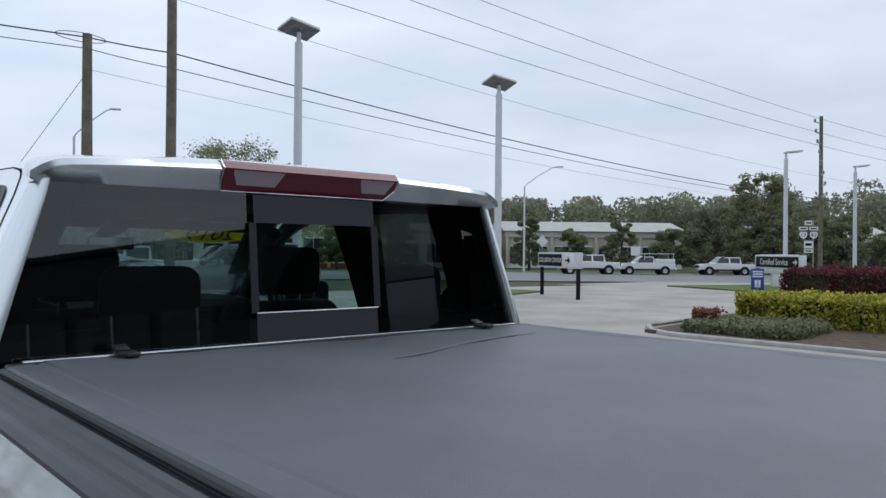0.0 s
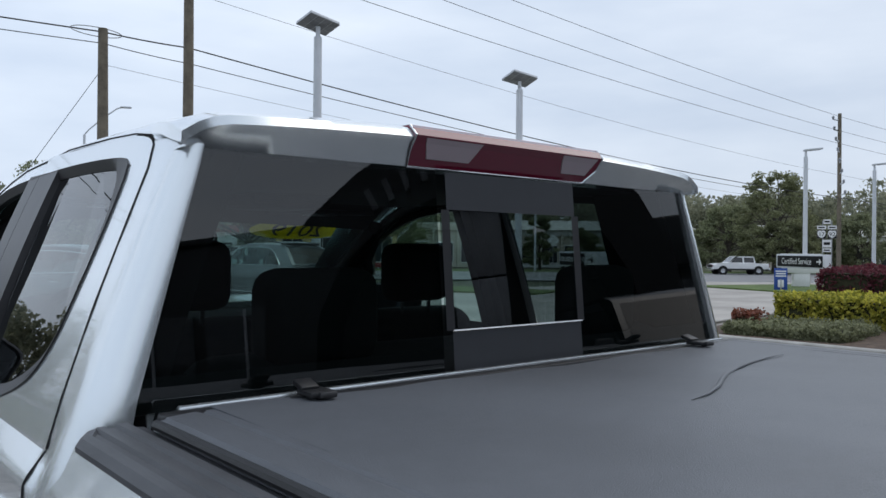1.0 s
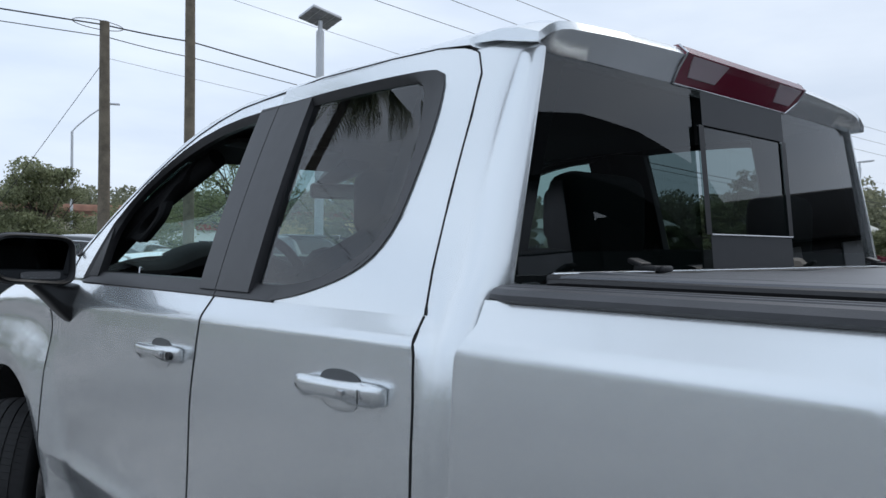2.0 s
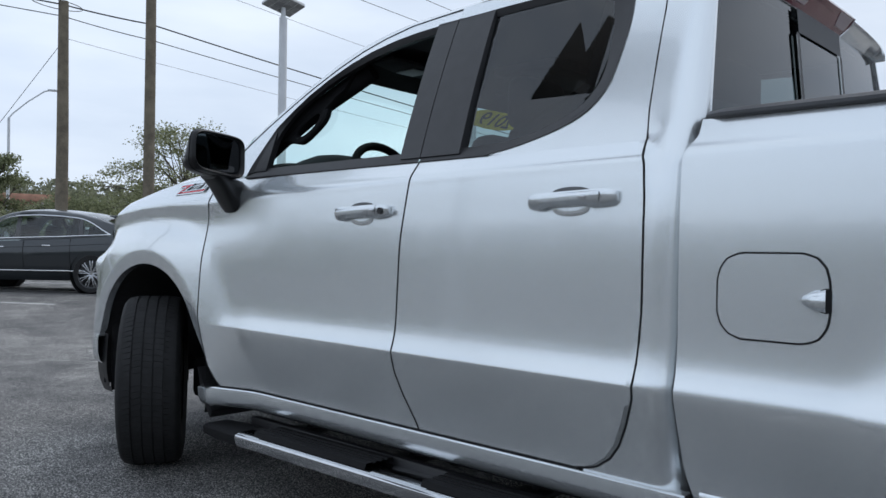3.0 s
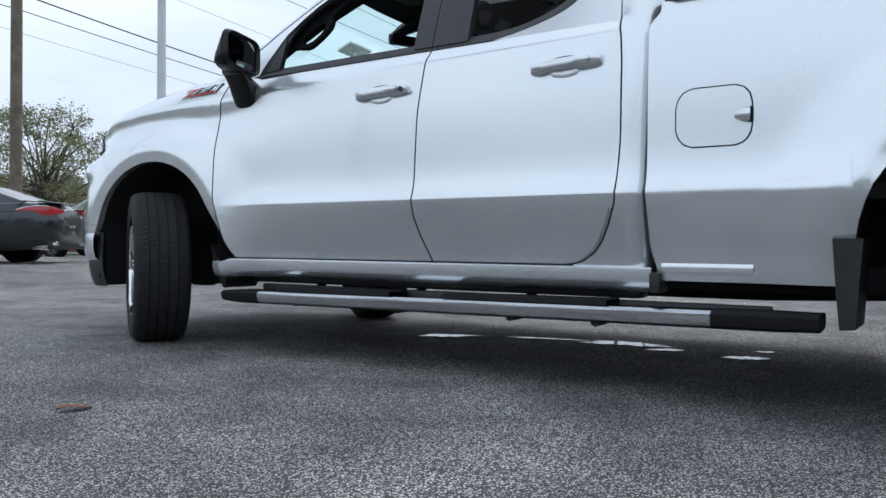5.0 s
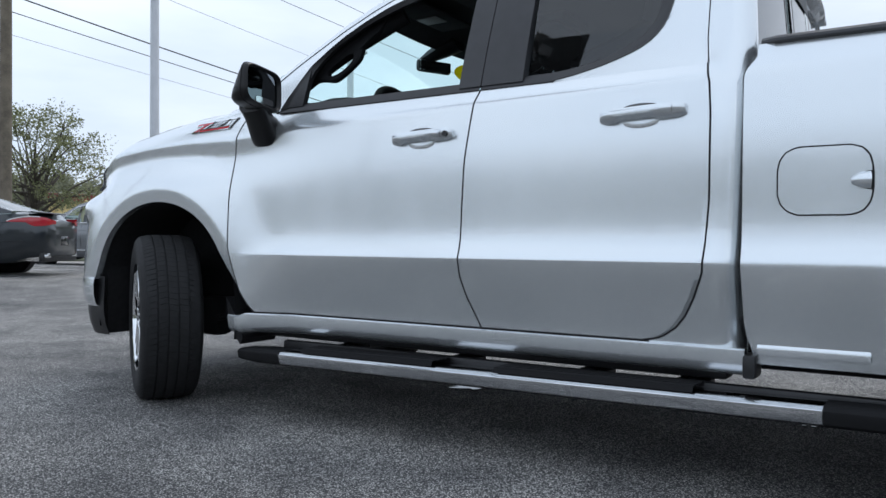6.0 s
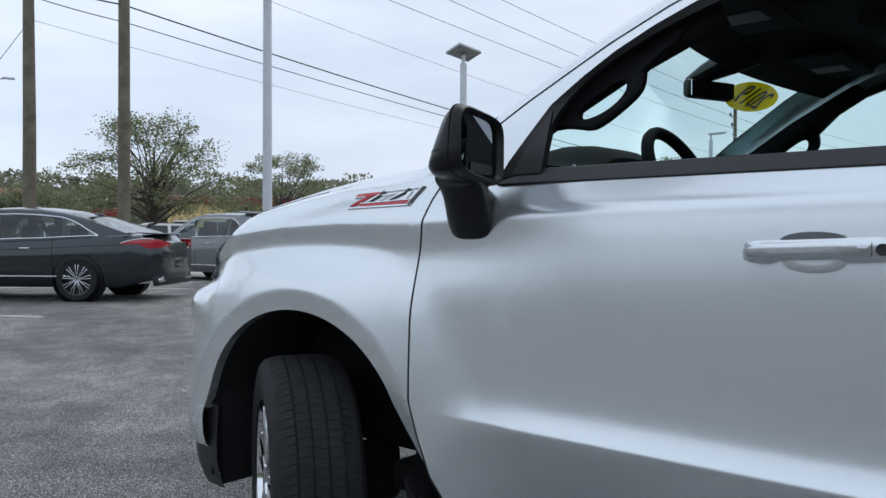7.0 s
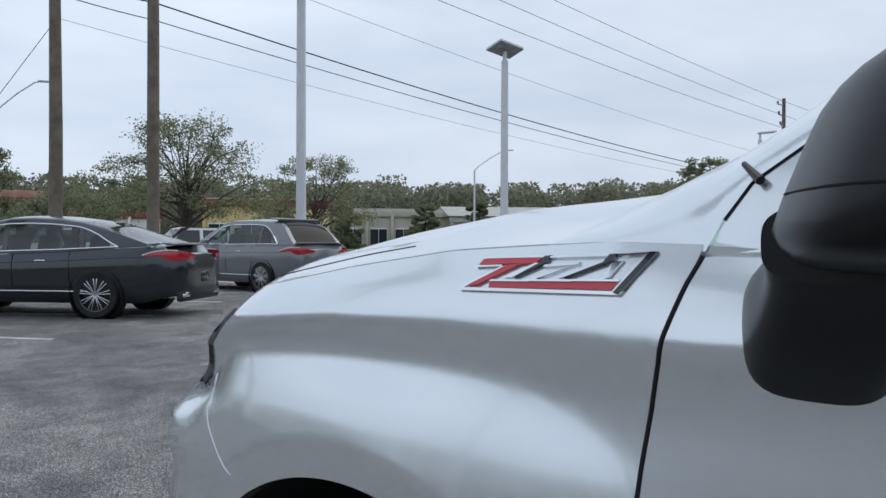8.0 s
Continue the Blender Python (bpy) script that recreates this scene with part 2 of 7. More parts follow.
def tube(pts, rad, n=10, bm=None, caps=True, squash=1.0):
    """A tube along pts; rad is one radius or one for each point."""
    bm = bm or bmesh.new()
    pts = [Vector(p) for p in pts]
    rad = rad if isinstance(rad, (list, tuple)) else [rad] * len(pts)
    rings = []
    prev = None
    for i, p in enumerate(pts):
        d = (pts[min(i + 1, len(pts) - 1)] - pts[max(i - 1, 0)]).normalized()
        if prev is None:
            ref = Vector((0, 0, 1)) if abs(d.z) < 0.9 else Vector((1, 0, 0))
            a = d.cross(ref).normalized()
        else:
            a = (prev - d * prev.dot(d)).normalized()
        prev = a
        c = d.cross(a)
        rings.append([bm.verts.new(p + (a * math.cos(2 * math.pi * k / n) + c * squash * math.sin(2 * math.pi * k / n)) * rad[i]) for k in range(n)])
    for r, s in zip(rings, rings[1:]):
        for k in range(n):
            bm.faces.new((r[k], r[(k + 1) % n], s[(k + 1) % n], s[k]))
    if caps:
        bm.faces.new(rings[0][::-1])
        bm.faces.new(rings[-1])
    return bm


def prism(outline, vec, bm=None):
    """A flat outline of 3D points pushed along vec."""
    bm = bm or bmesh.new()
    vec = Vector(vec)
    a = [bm.verts.new(p) for p in outline]
    b = [bm.verts.new(Vector(p) + vec) for p in outline]
    bm.faces.new(a)
    bm.faces.new(b[::-1])
    n = len(a)
    for i in range(n):
        bm.faces.new((a[i], b[i], b[(i + 1) % n], a[(i + 1) % n]))
    return bm


def lathe(profile, n=32, axis_m=None, bm=None):
    """Turn (radius, height) pairs round z, then place by axis_m."""
    b = bmesh.new()
    rows = [[(r * math.cos(2 * math.pi * k / n), r * math.sin(2 * math.pi * k / n), h) for k in range(n)] for r, h in profile]
    sheet(rows, True, b)
    if axis_m is not None:
        bmesh.ops.transform(b, matrix=axis_m, verts=b.verts)
    return merge(bm, b)


def curve_at(table, v):
    return float(np.interp(v, [a for a, _ in table], [b for _, b in table]))


def smooth01(v):
    v = min(1.0, max(0.0, v))
    return v * v * (3 - 2 * v)


def resample(pts, n, close=False):
    """n points at even steps along a polyline."""
    p = np.array(pts + [pts[0]] if close else pts, float)
    s = np.concatenate([[0], np.cumsum(np.linalg.norm(np.diff(p, axis=0), axis=1))])
    q = np.linspace(0, s[-1], n + 1)[:-1] if close else np.linspace(0, s[-1], n)
    return [tuple(np.interp(v, s, p[:, k]) for k in range(p.shape[1])) for v in q]


def text_part(name, body, size, m, material, parent, depth=0.004):
    cu = bpy.data.curves.new(name, "FONT")
    cu.body, cu.size, cu.extrude, cu.align_x, cu.align_y = body, size, depth, "CENTER", "CENTER"
    tmp = new(name + "_outline", cu)
    dg = bpy.context.evaluated_depsgraph_get()
    me = bpy.data.meshes.new_from_object(tmp.evaluated_get(dg))
    bpy.data.objects.remove(tmp)
    me.materials.clear()
    me.materials.append(material)
    ob = new(name, me)
    ob.parent = parent
    ob.matrix_basis = m
    return ob


# ================= the pickup truck =================
truck = thing("pickup_truck", "silver crew-cab pickup truck with black tonneau cover, parked on asphalt", "pickup truck")
AXLE_R, ARCH_R, ARCH_Z = -3.95, 0.515, 0.46

# half width of the creased side and of the plain side, by height
CREASED = [(0.36, 0.90), (0.40, 0.928), (0.455, 0.941), (0.50, 0.950), (0.56, 0.969), (0.62, 0.990), (0.68, 1.0105), (0.715, 1.0215), (0.733, 1.0255),
           (0.748, 1.0200), (0.775, 1.0120), (0.80, 1.0075), (0.83, 1.0048), (0.86, 1.0035), (0.90, 1.0028), (0.95, 1.0027), (1.00, 1.0028), (1.05, 1.0028), (1.10, 1.0022), (1.14, 1.0010), (1.20, 0.9975),
           (1.25, 0.9948), (1.28, 0.9925), (1.295, 0.9918), (1.302, 0.9905), (1.315, 0.9855), (1.34, 0.970), (1.37, 0.953)]
PLAIN = [(0.36, 0.93), (0.40, 0.972), (0.455, 0.986), (0.56, 0.996), (0.68, 1.0010), (0.78, 1.0024), (0.83, 1.0028), (0.86, 1.0028), (0.90, 1.0026), (0.95, 1.0027), (1.00, 1.0026), (1.05, 1.0018), (1.10, 0.9985), (1.16, 0.990), (1.21, 0.986),
         (1.25, 0.991), (1.28, 0.998), (1.295, 0.9985), (1.302, 0.996), (1.315, 0.988), (1.34, 0.971), (1.37, 0.945)]
TOP = [(-5.2, 1.405), (-2.78, 1.405), (-2.77, 1.37), (-0.7, 1.37), (-0.45, 1.384), (-0.16, 1.368), (0.09, 1.335), (0.36, 1.29), (0.55, 1.225), (0.75, 1.13), (0.95, 1.04)]
SHOULDER = [(-5.0, 1.335), (-2.67, 1.320), (-1.7, 1.302), (-0.8, 1.283), (-0.5, 1.272), (-0.2, 1.275), (0.1, 1.264), (0.39, 1.238), (0.55, 1.17), (0.95, 0.98)]


def half(y, z):
    """The truck's half width at a place of its flank."""
    top, sh = curve_at(TOP, y), curve_at(SHOULDER, y)
    zz = z if z < 0.9 else (0.9 + (z - 0.9) * 0.4 / (sh - 0.9) if z < sh else 1.3 + (z - sh) * 0.07 / (top - sh))
    w = smooth01((-0.52 - y) / (0.40 + 0.22 * smooth01((z - 0.78) / 0.40))) * smooth01((y + 3.42) / 0.22)
    x = w * curve_at(CREASED, zz) + (1 - w) * curve_at(PLAIN if y > -2 else CREASED, zz)
    for yc in (0.0, AXLE_R):
        r = math.hypot((y - yc) * 0.97, z - ARCH_Z)
        x += 0.034 * min(1.0, max(0.0, 1 - (r - ARCH_R - 0.075) / 0.22)) * smooth01((1.24 - z) / 0.12) - 0.011 * min(1.0, max(0.0, 1 - (r - ARCH_R) / 0.075))
    y0 = curve_at([(0.6, 0.52), (0.95, 0.48), (1.03, 0.44), (1.06, 0.36), (1.25, 0.30)], z)
    x += 0.03 * smooth01((1.04 - z) / 0.05) * smooth01((z - 0.86) / 0.12) * smooth01((y - 0.52) / 0.12)
    if y > y0:
        x -= 1.15 * (y - y0) ** 2
    return x


def skin(y, z, sx=-1, out=0.0):
    return (sx * (half(y, z) + out), y, z)


def flank(name, front, rear, zs, cols, label="", sx=-1, parent=truck):
    """A side panel between two upright edges given as (z, y) tables."""
    rows = []
    for z in zs:
        a, b = curve_at(front, z), curve_at(rear, z)
        rows.append([skin(a + (b - a) * k / cols, z, sx) for k in range(cols + 1)])
    return part(name, flange(sheet(rows), (-sx * 0.022, 0, 0)), PAINT, parent, label, angle=30)


ZS = [0.472, 0.476, 0.482, 0.49, 0.505, 0.52, 0.54, 0.56, 0.58, 0.60, 0.62, 0.64, 0.66, 0.68, 0.705, 0.72, 0.729, 0.734, 0.74, 0.75, 0.765, 0.78, 0.80, 0.83, 0.87, 0.92, 0.97, 1.02, 1.07, 1.11, 1.15,
      1.18, 1.21, 1.235, 1.255, 1.268, 1.276, 1.284, 1.292, 1.30, 1.308, 1.316, 1.325, 1.335, 1.35, 1.366]
FD_FRONT = [(0.458, -0.672), (0.50, -0.632), (0.56, -0.595), (0.66, -0.555), (0.76, -0.522), (1.0, -0.508), (1.12, -0.513), (1.20, -0.524), (1.26, -0.538), (1.30, -0.548), (1.33, -0.556), (1.37, -0.570)]
B_SPLIT = [(0.46, -1.868), (0.50, -1.848), (0.585, -1.806), (0.66, -1.778), (0.745, -1.764), (0.9, -1.767), (1.09, -1.777), (1.2, -1.793), (1.337, -1.815), (1.37, -1.822)]
RD_REAR = [(0.472, -2.49), (0.478, -2.53), (0.49, -2.558), (0.52, -2.598), (0.56, -2.627), (0.62, -2.65), (0.70, -2.667), (0.93, -2.676), (1.2, -2.677), (1.3, -2.671), (1.37, -2.656)]
TUCK = [(0.455, 0.041), (0.50, 0.038), (0.56, 0.032), (0.62, 0.023), (0.68, 0.012), (0.733, 0.0)]
B_SPLIT, RD_REAR = [[(z, y + curve_at(TUCK, z)) for z, y in tab] for tab in (B_SPLIT, RD_REAR)]
shift = lambda tab, d: [(z, y + d) for z, y in tab]
front_door = flank("front_door", shift(FD_FRONT, -0.003), shift(B_SPLIT, 0.003), ZS, 34)
rear_door = flank("rear_door", shift(B_SPLIT, -0.003), shift(RD_REAR, 0.003), ZS, 34)
for sx in (1,):
    flank("passenger_flank", FD_FRONT, RD_REAR, ZS[::3] + [1.366], 12, sx=1)

for tab in (FD_FRONT, B_SPLIT, RD_REAR):
    part("door_gap", tube([skin(curve_at(tab, z), z, -1, -0.0012) for z in ZS], 0.0036, 8), DARK, truck)
part("door_gap", tube([skin(y, 0.4695, -1, 0.0) for y in np.linspace(-0.66, -2.45, 30)], 0.0035, 6), DARK, truck)

# sill under the doors, with its thin bright ledge
rows = []
for z, o in ((0.467, -0.03), (0.4655, 0.008), (0.4615, 0.0125), (0.455, 0.0128), (0.43, 0.0105), (0.41, 0.0065), (0.395, -0.002), (0.384, -0.016), (0.375, -0.05)):
    rows.append([(-(max(half(y, 0.47), half(y, 0.52) - 0.02) + o), y, z - (0.012 if y > -0.6 else 0)) for y in np.linspace(-0.51, -2.775, 60)])
part("sill", sheet(rows), PAINT, truck)
rows = [[(-r[0], r[1], r[2]) for r in row] for row in rows]
part("sill", sheet(rows), PAINT, truck)

# front fenders: from the door cut round the wheel arch to the head lamp
def fender(sx):
    ys = [y for y in np.linspace(-0.505, -0.40, 12)] + [ARCH_R * 0.98 * -math.cos(a) for a in np.linspace(0.65, math.pi - 0.32, 40)] + [0.53, 0.56, 0.60, 0.64, 0.68]
    ys = sorted(set(round(float(v), 4) for v in ys))
    rows = []
    nv = 30
    for i in range(nv + 1):
        v = i / nv
        row = []
        for y in ys:
            top = curve_at(TOP, y)
            c = 1 - (y / (ARCH_R + 0.0)) ** 2
            bot = ARCH_Z + (ARCH_R + 0.01) * (max(c, 0.0) ** 0.42) if abs(y) < ARCH_R else 0.46
            if y > ARCH_R:
                bot = 0.585
            z = bot + (top - bot) * v
            yy = y
            if y < -0.45:
                # lean the rear edge along the door cut
                k = (-0.45 - y) / (0.505 - 0.45)
                yy = -0.45 + k * (curve_at(FD_FRONT, z) + 0.003 + 0.45)
            row.append(skin(yy, z, sx))
        rows.append(row)
    bm = sheet(rows)
    return part("fender", flange(bm, (-sx * 0.035, 0, 0)), PAINT, truck, angle=35)


fender(-1)
fender(1)

# hood
def hood_z(x, y):
    e = curve_at(TOP, y)
    s = 1 - abs(x) / max(0.2, half(y, e))
    rise = curve_at([(-0.75, 0.085), (-0.3, 0.075), (0.1, 0.072), (0.45, 0.066), (0.7, 0.05), (0.95, 0.02)], y)
    ridge = 0.012 * math.exp(-((abs(x) - 0.55) / 0.09) ** 2)
    return e + rise * (1 - (1 - min(1, s * 3.6)) ** 2) + ridge * smooth01(s * 3)


rows = []
for y in list(np.linspace(-0.74, 0.5, 30)) + [0.58, 0.66, 0.74, 0.82, 0.88, 0.92]:
    w = half(y, curve_at(TOP, y)) - 0.004
    rows.append([(w * u, y, hood_z(w * u, y) - (0.0 if y < 0.7 else (y - 0.7) ** 2 * 1.5)) for u in np.sin(np.linspace(-1, 1, 45) * math.pi / 2)])
part("hood", flange(sheet(rows), (0, 0, -0.03)), PAINT, truck)
# fine hood joint: a dark seam set just proud of the sheet
seam = [(-(half(y, curve_at(TOP, y)) - 0.045), y, hood_z(half(y, curve_at(TOP, y)) - 0.045, y) + 0.0005) for y in np.linspace(-0.30, 0.66, 26)]
part("hood_seam", tube(seam[7:], 0.0008, 6), DARK, truck)

# nose: grille, bumper, head lamps, air dam
def fascia_pt(u, z):
    """A place on the bowed front of the truck, u from -1 to 1 across it."""
    y = 0.90 - 0.35 * max(0.0, z - 1.0)
    w = half(y, z) - 0.004
    return (u * w, y + 0.07 * (1 - u * u), z)


part("front_fascia", sheet([[fascia_pt(u, z) for u in np.linspace(-1, 1, 25)] for z in (0.585, 0.65, 0.75, 0.85, 0.95, 1.05, 1.12, 1.17, 1.20)]), PAINT, truck)
part("fascia_top", sheet([[fascia_pt(u, 1.20) for u in np.linspace(-1, 1, 25)], [(fascia_pt(u, 1.20)[0], 0.66, 1.22) for u in np.linspace(-1, 1, 25)]]), PAINT, truck)
part("grille", box((1.25, 0.05, 0.46), (0, 0.975, 0.86), 0.02), BLACK, truck)
for k in range(4):
    part("grille_bar", box((1.3, 0.03, 0.035), (0, 1.0, 0.72 + k * 0.095), 0.01), GLOSSY, truck)
rows = []
for z, o in ((0.600, -0.014), (0.595, 0.004), (0.56, 0.010), (0.50, 0.008), (0.455, -0.004), (0.43, -0.03)):
    rows.append([(s * (half(y, 0.62) + o - 0.004), y, z) for s, y in [(-1, 0.545), (-1, 0.6), (-1, 0.7), (-1, 0.8), (-1, 0.87)]] + [(x, 0.95 + o + 0.09 * (1 - (x / 0.75) ** 2), z) for x in np.linspace(-0.72, 0.72, 9)] +
                [(s * (half(y, 0.62) + o - 0.004), y, z) for s, y in [(1, 0.87), (1, 0.8), (1, 0.7), (1, 0.6), (1, 0.545)]])
part("front_bumper", flange(sheet(rows), (0, -0.02, 0)), PAINT, truck, "silver front bumper")
rows = []
for z, o in ((0.60, -0.03), (0.46, -0.022), (0.40, -0.024), (0.34, -0.036), (0.285, -0.06)):
    rows.append([(s * (half(y, 0.7) + o), y, z) for s, y in [(-1, 0.49), (-1, 0.6), (-1, 0.7), (-1, 0.8)]] + [(x, 0.93 + o + 0.07 * (1 - (x / 0.75) ** 2), z) for x in np.linspace(-0.68, 0.68, 7)] +
                [(s * (half(y, 0.7) + o), y, z) for s, y in [(1, 0.8), (1, 0.7), (1, 0.6), (1, 0.49)]])
part("air_dam", flange(sheet(rows), (0, -0.015, 0)), BLACK, truck, "black plastic air dam")
for sx in (-1, 1):
    part("liner_front", box((0.45, 0.02, 0.62), (sx * 0.735, 0.515, 0.60), 0.006), LINER, truck)
for sx in (-1, 1):
    rows = []
    for z, k in ((1.215, 0.7), (1.205, 1), (1.18, 1), (1.12, 1), (1.07, 1), (1.055, 0.7)):
        rows.append([(sx * (half(y, z) + 0.004 * k - 0.004), y, z - 0.18 * (y - 0.68)) for y in np.linspace(0.60, 0.85, 9)])
    part("lamp_surround", tube([(sx * (half(0.595, z) + 0.002), 0.592, z + 0.015) for z in np.linspace(1.05, 1.205, 8)], 0.009, 8), GLOSSY, truck)
    part("head_lamp", flange(sheet(rows), (-sx * 0.05, 0, 0)), CLEAR_LENS, truck, "clear head lamp with dark surround")
    rows = []
    for z in np.linspace(0.585, 1.20, 32):
        rows.append([(sx * (half(y, z) - 0.006), y, z - max(0, z - 1.0) * 0.5 * (y - 0.66)) for y in np.linspace(0.66, 0.90, 8)])
    part("nose_panel", sheet(rows), PAINT, truck)

part("bumper_seam", tube([skin(y, z, -1, 0.0) for y, z in resample([(0.50, 1.10), (0.481, 1.073), (0.437, 1.004), (0.385, 0.962), (0.334, 0.933)], 14)], 0.0016, 6), BRUSHED, truck)

# cowl and windscreen
F_TRIM = [(-0.775, 1.378), (-0.80, 1.425), (-0.85, 1.50), (-0.902, 1.575), (-0.98, 1.64), (-1.062, 1.699), (-1.16, 1.753), (-1.269, 1.801), (-1.38, 1.836), (-1.502, 1.86), (-1.62, 1.872), (-1.815, 1.880)]
F_OUT = [(-0.572, 1.370), (-0.584, 1.41), (-0.612, 1.455), (-0.70, 1.520), (-0.80, 1.588), (-0.898, 1.648), (-1.03, 1.728), (-1.178, 1.804), (-1.30, 1.855), (-1.42, 1.890), (-1.55, 1.915), (-1.68, 1.924), (-1.818, 1.928)]
PILLAR = F_OUT[:-1] + [(-1.818, 1.931), (-2.0, 1.934), (-2.3, 1.931), (-2.46, 1.924), (-2.562, 1.911)]


def lean(z):
    """Half width of the cab's upper side, by height."""
    t = (z - 1.37) / 0.56
    return 0.955 - 0.17 * t - 0.04 * t * t


roof_rows = []
for y, z in PILLAR + [(-2.60, 1.8965), (-2.66, 1.8945), (-2.735, 1.893)]:
    w = lean(min(z, 1.93)) - 0.018 * smooth01((y + 2.60) / 0.25) + 0.0004
    up = curve_at([(-2.735, 0.012), (-2.66, 0.020), (-2.56, 0.03), (-2.4, 0.03), (-1.6, 0.028), (-1.2, 0.05), (-0.7, 0.045), (-0.6, 0.03)], y)
    if y > -0.695:
        continue
    zt = max(z, curve_at([(-2.735, 1.893), (-2.66, 1.908), (-2.60, 1.918), (-2.46, 1.926), (-2.3, 1.931)], y)) if y < -2.3 else z
    wt = lean(min(zt, 1.93)) - 0.018 * smooth01((y + 2.60) / 0.25) + 0.0004
    roof_rows.append([(-w, y, z), (-wt + 0.012, y + 0.002, zt + up * 0.55), (-wt + 0.035, y + 0.004, zt + up * 0.95), (-wt + 0.062, y + 0.01, zt + up * 1.12), (-wt + 0.13, y + 0.02, zt + up * 1.25)])
for sx in (-1, 1):
    part("roof_rail", flange(sheet([[(-sx * p[0], p[1], p[2]) for p in r] for r in roof_rows]), (-sx * 0.03, 0, -0.01)), PAINT, truck)
    # dark joint between door frame and cab
    part("door_seal", tube([(sx * (lean(min(z, 1.93)) - (0.015 if y > -1.83 else -0.0005)), y, z) for y, z in PILLAR + [(-2.60, 1.888), (-2.628, 1.84), (-2.638, 1.75), (-2.644, 1.6), (-2.650, 1.45), (-2.659, 1.37)]][1:], 0.0020, 6), DARK, truck)
# silver base of the pillar, rising from the fender's top
LOW_E = [(-0.34, 1.379), (-0.42, 1.383), (-0.50, 1.382), (-0.545, 1.377), (-0.569, 1.372), (-0.582, 1.41), (-0.610, 1.455), (-0.70, 1.52)]
UPP_E = [(-0.32, 1.386), (-0.40, 1.414), (-0.46, 1.438), (-0.50, 1.453), (-0.54, 1.470), (-0.58, 1.492), (-0.63, 1.525), (-0.69, 1.572)]
for sx in (-1, 1):
    rows = []
    for k in (0, 0.2, 0.4, 0.6, 0.8, 1.0, 1.4):
        row = []
        for (ya, za), (yb, zb) in zip(LOW_E, UPP_E):
            xa = half(ya, za) - 0.002 if za < 1.39 else lean(za) - 0.016
            kk = min(1, k)
            row.append((sx * (xa - 0.055 * kk ** 1.6 - 0.15 * max(0, k - 1)), ya + (yb - ya) * kk, za + (zb - za) * (1 - (1 - kk) ** 1.3) + 0.01 * max(0, k - 1)))
        rows.append(row)
    part("pillar_base", sheet(rows), PAINT, truck)
part("cowl_clip", tube([(-0.902, -0.597, 1.479), (-0.925, -0.626, 1.456)], [0.0035, 0.006], 8), BLACK, truck)
rows = []
for y in np.linspace(-1.42, -2.62, 24):
    z0 = curve_at([(-2.72, 1.906), (-2.6, 1.93), (-2.46, 1.952), (-2.3, 1.960), (-2.0, 1.964), (-1.75, 1.960), (-1.55, 1.950), (-1.42, 1.921)], y)
    w = lean(1.93) - 0.062
    rows.append([(x * w, y, z0 + 0.035 * (1 - abs(x) ** 2.2) + 0.006 * math.exp(-((abs(x) - 0.62) / 0.06) ** 2)) for x in np.linspace(-1, 1, 27)])
part("roof", flange(sheet(rows), (0, 0, -0.03)), PAINT, truck)
part("headliner", box((1.42, 1.25, 0.02), (0, -2.05, 1.885), 0.008), HEADLINER, truck)
def screen_pt(x, t, off=0.0):
    """A place on the bowed windscreen, t up it."""
    w = 0.84 - 0.14 * t
    return (x * w, -0.50 - 0.83 * t + 0.17 * (1 - x * x) * (1 - 0.4 * t) - off, 1.42 + 0.48 * t + 0.025 * math.sin(math.pi * t) + 0.02 * (1 - x * x) - off * 0.5)


ws = part("windscreen", sheet([[screen_pt(x, t) for x in np.linspace(-1, 1, 17)] for t in np.linspace(0, 1, 12)]), CLEAR, truck)
part("header_trim", sheet([[screen_pt(x, t, 0.02) for x in np.linspace(-1, 1, 17)] for t in (0.745, 0.79, 0.85, 0.92, 1.0)] + [[(x * 0.70, -1.46, 1.880) for x in np.linspace(-1, 1, 17)]]), HEADLINER, truck)
part("cowl", sheet([[(x * 0.86, y + 0.17 * (1 - x * x), z) for x in np.linspace(-1, 1, 15)] for y, z in ((-0.40, 1.405), (-0.47, 1.412), (-0.55, 1.40))]), BLACK, truck)

# upper door frames, windows and trim
def on_side(y, z, out=0.0, sx=-1):
    return (sx * (lean(z) + out), y, z)


F_OPEN = [(-0.90, 1.402), (-0.90, 1.47), (-0.905, 1.535), (-0.945, 1.59), (-0.99, 1.636), (-1.08, 1.695), (-1.18, 1.745), (-1.29, 1.785), (-1.40, 1.815), (-1.502, 1.835), (-1.62, 1.848), (-1.722, 1.852)]
R_OUT = [(-1.822, 1.928), (-2.0, 1.931), (-2.3, 1.928), (-2.46, 1.921), (-2.562, 1.907), (-2.598, 1.885), (-2.624, 1.84), (-2.634, 1.75), (-2.640, 1.6), (-2.644, 1.5), (-2.647, 1.43), (-2.656, 1.362)]
R_TRIM = [(-1.822, 1.880), (-2.0, 1.886), (-2.2, 1.886), (-2.4, 1.880), (-2.495, 1.872), (-2.524, 1.845), (-2.539, 1.744), (-2.527, 1.615), (-2.504, 1.515), (-2.426, 1.443), (-2.245, 1.389), (-2.1, 1.366)]
R_OPEN = [(-1.985, 1.86), (-2.05, 1.862), (-2.2, 1.862), (-2.36, 1.858), (-2.432, 1.852), (-2.450, 1.82), (-2.478, 1.72), (-2.480, 1.60), (-2.462, 1.535), (-2.405, 1.475), (-2.245, 1.414), (-2.1, 1.402)]


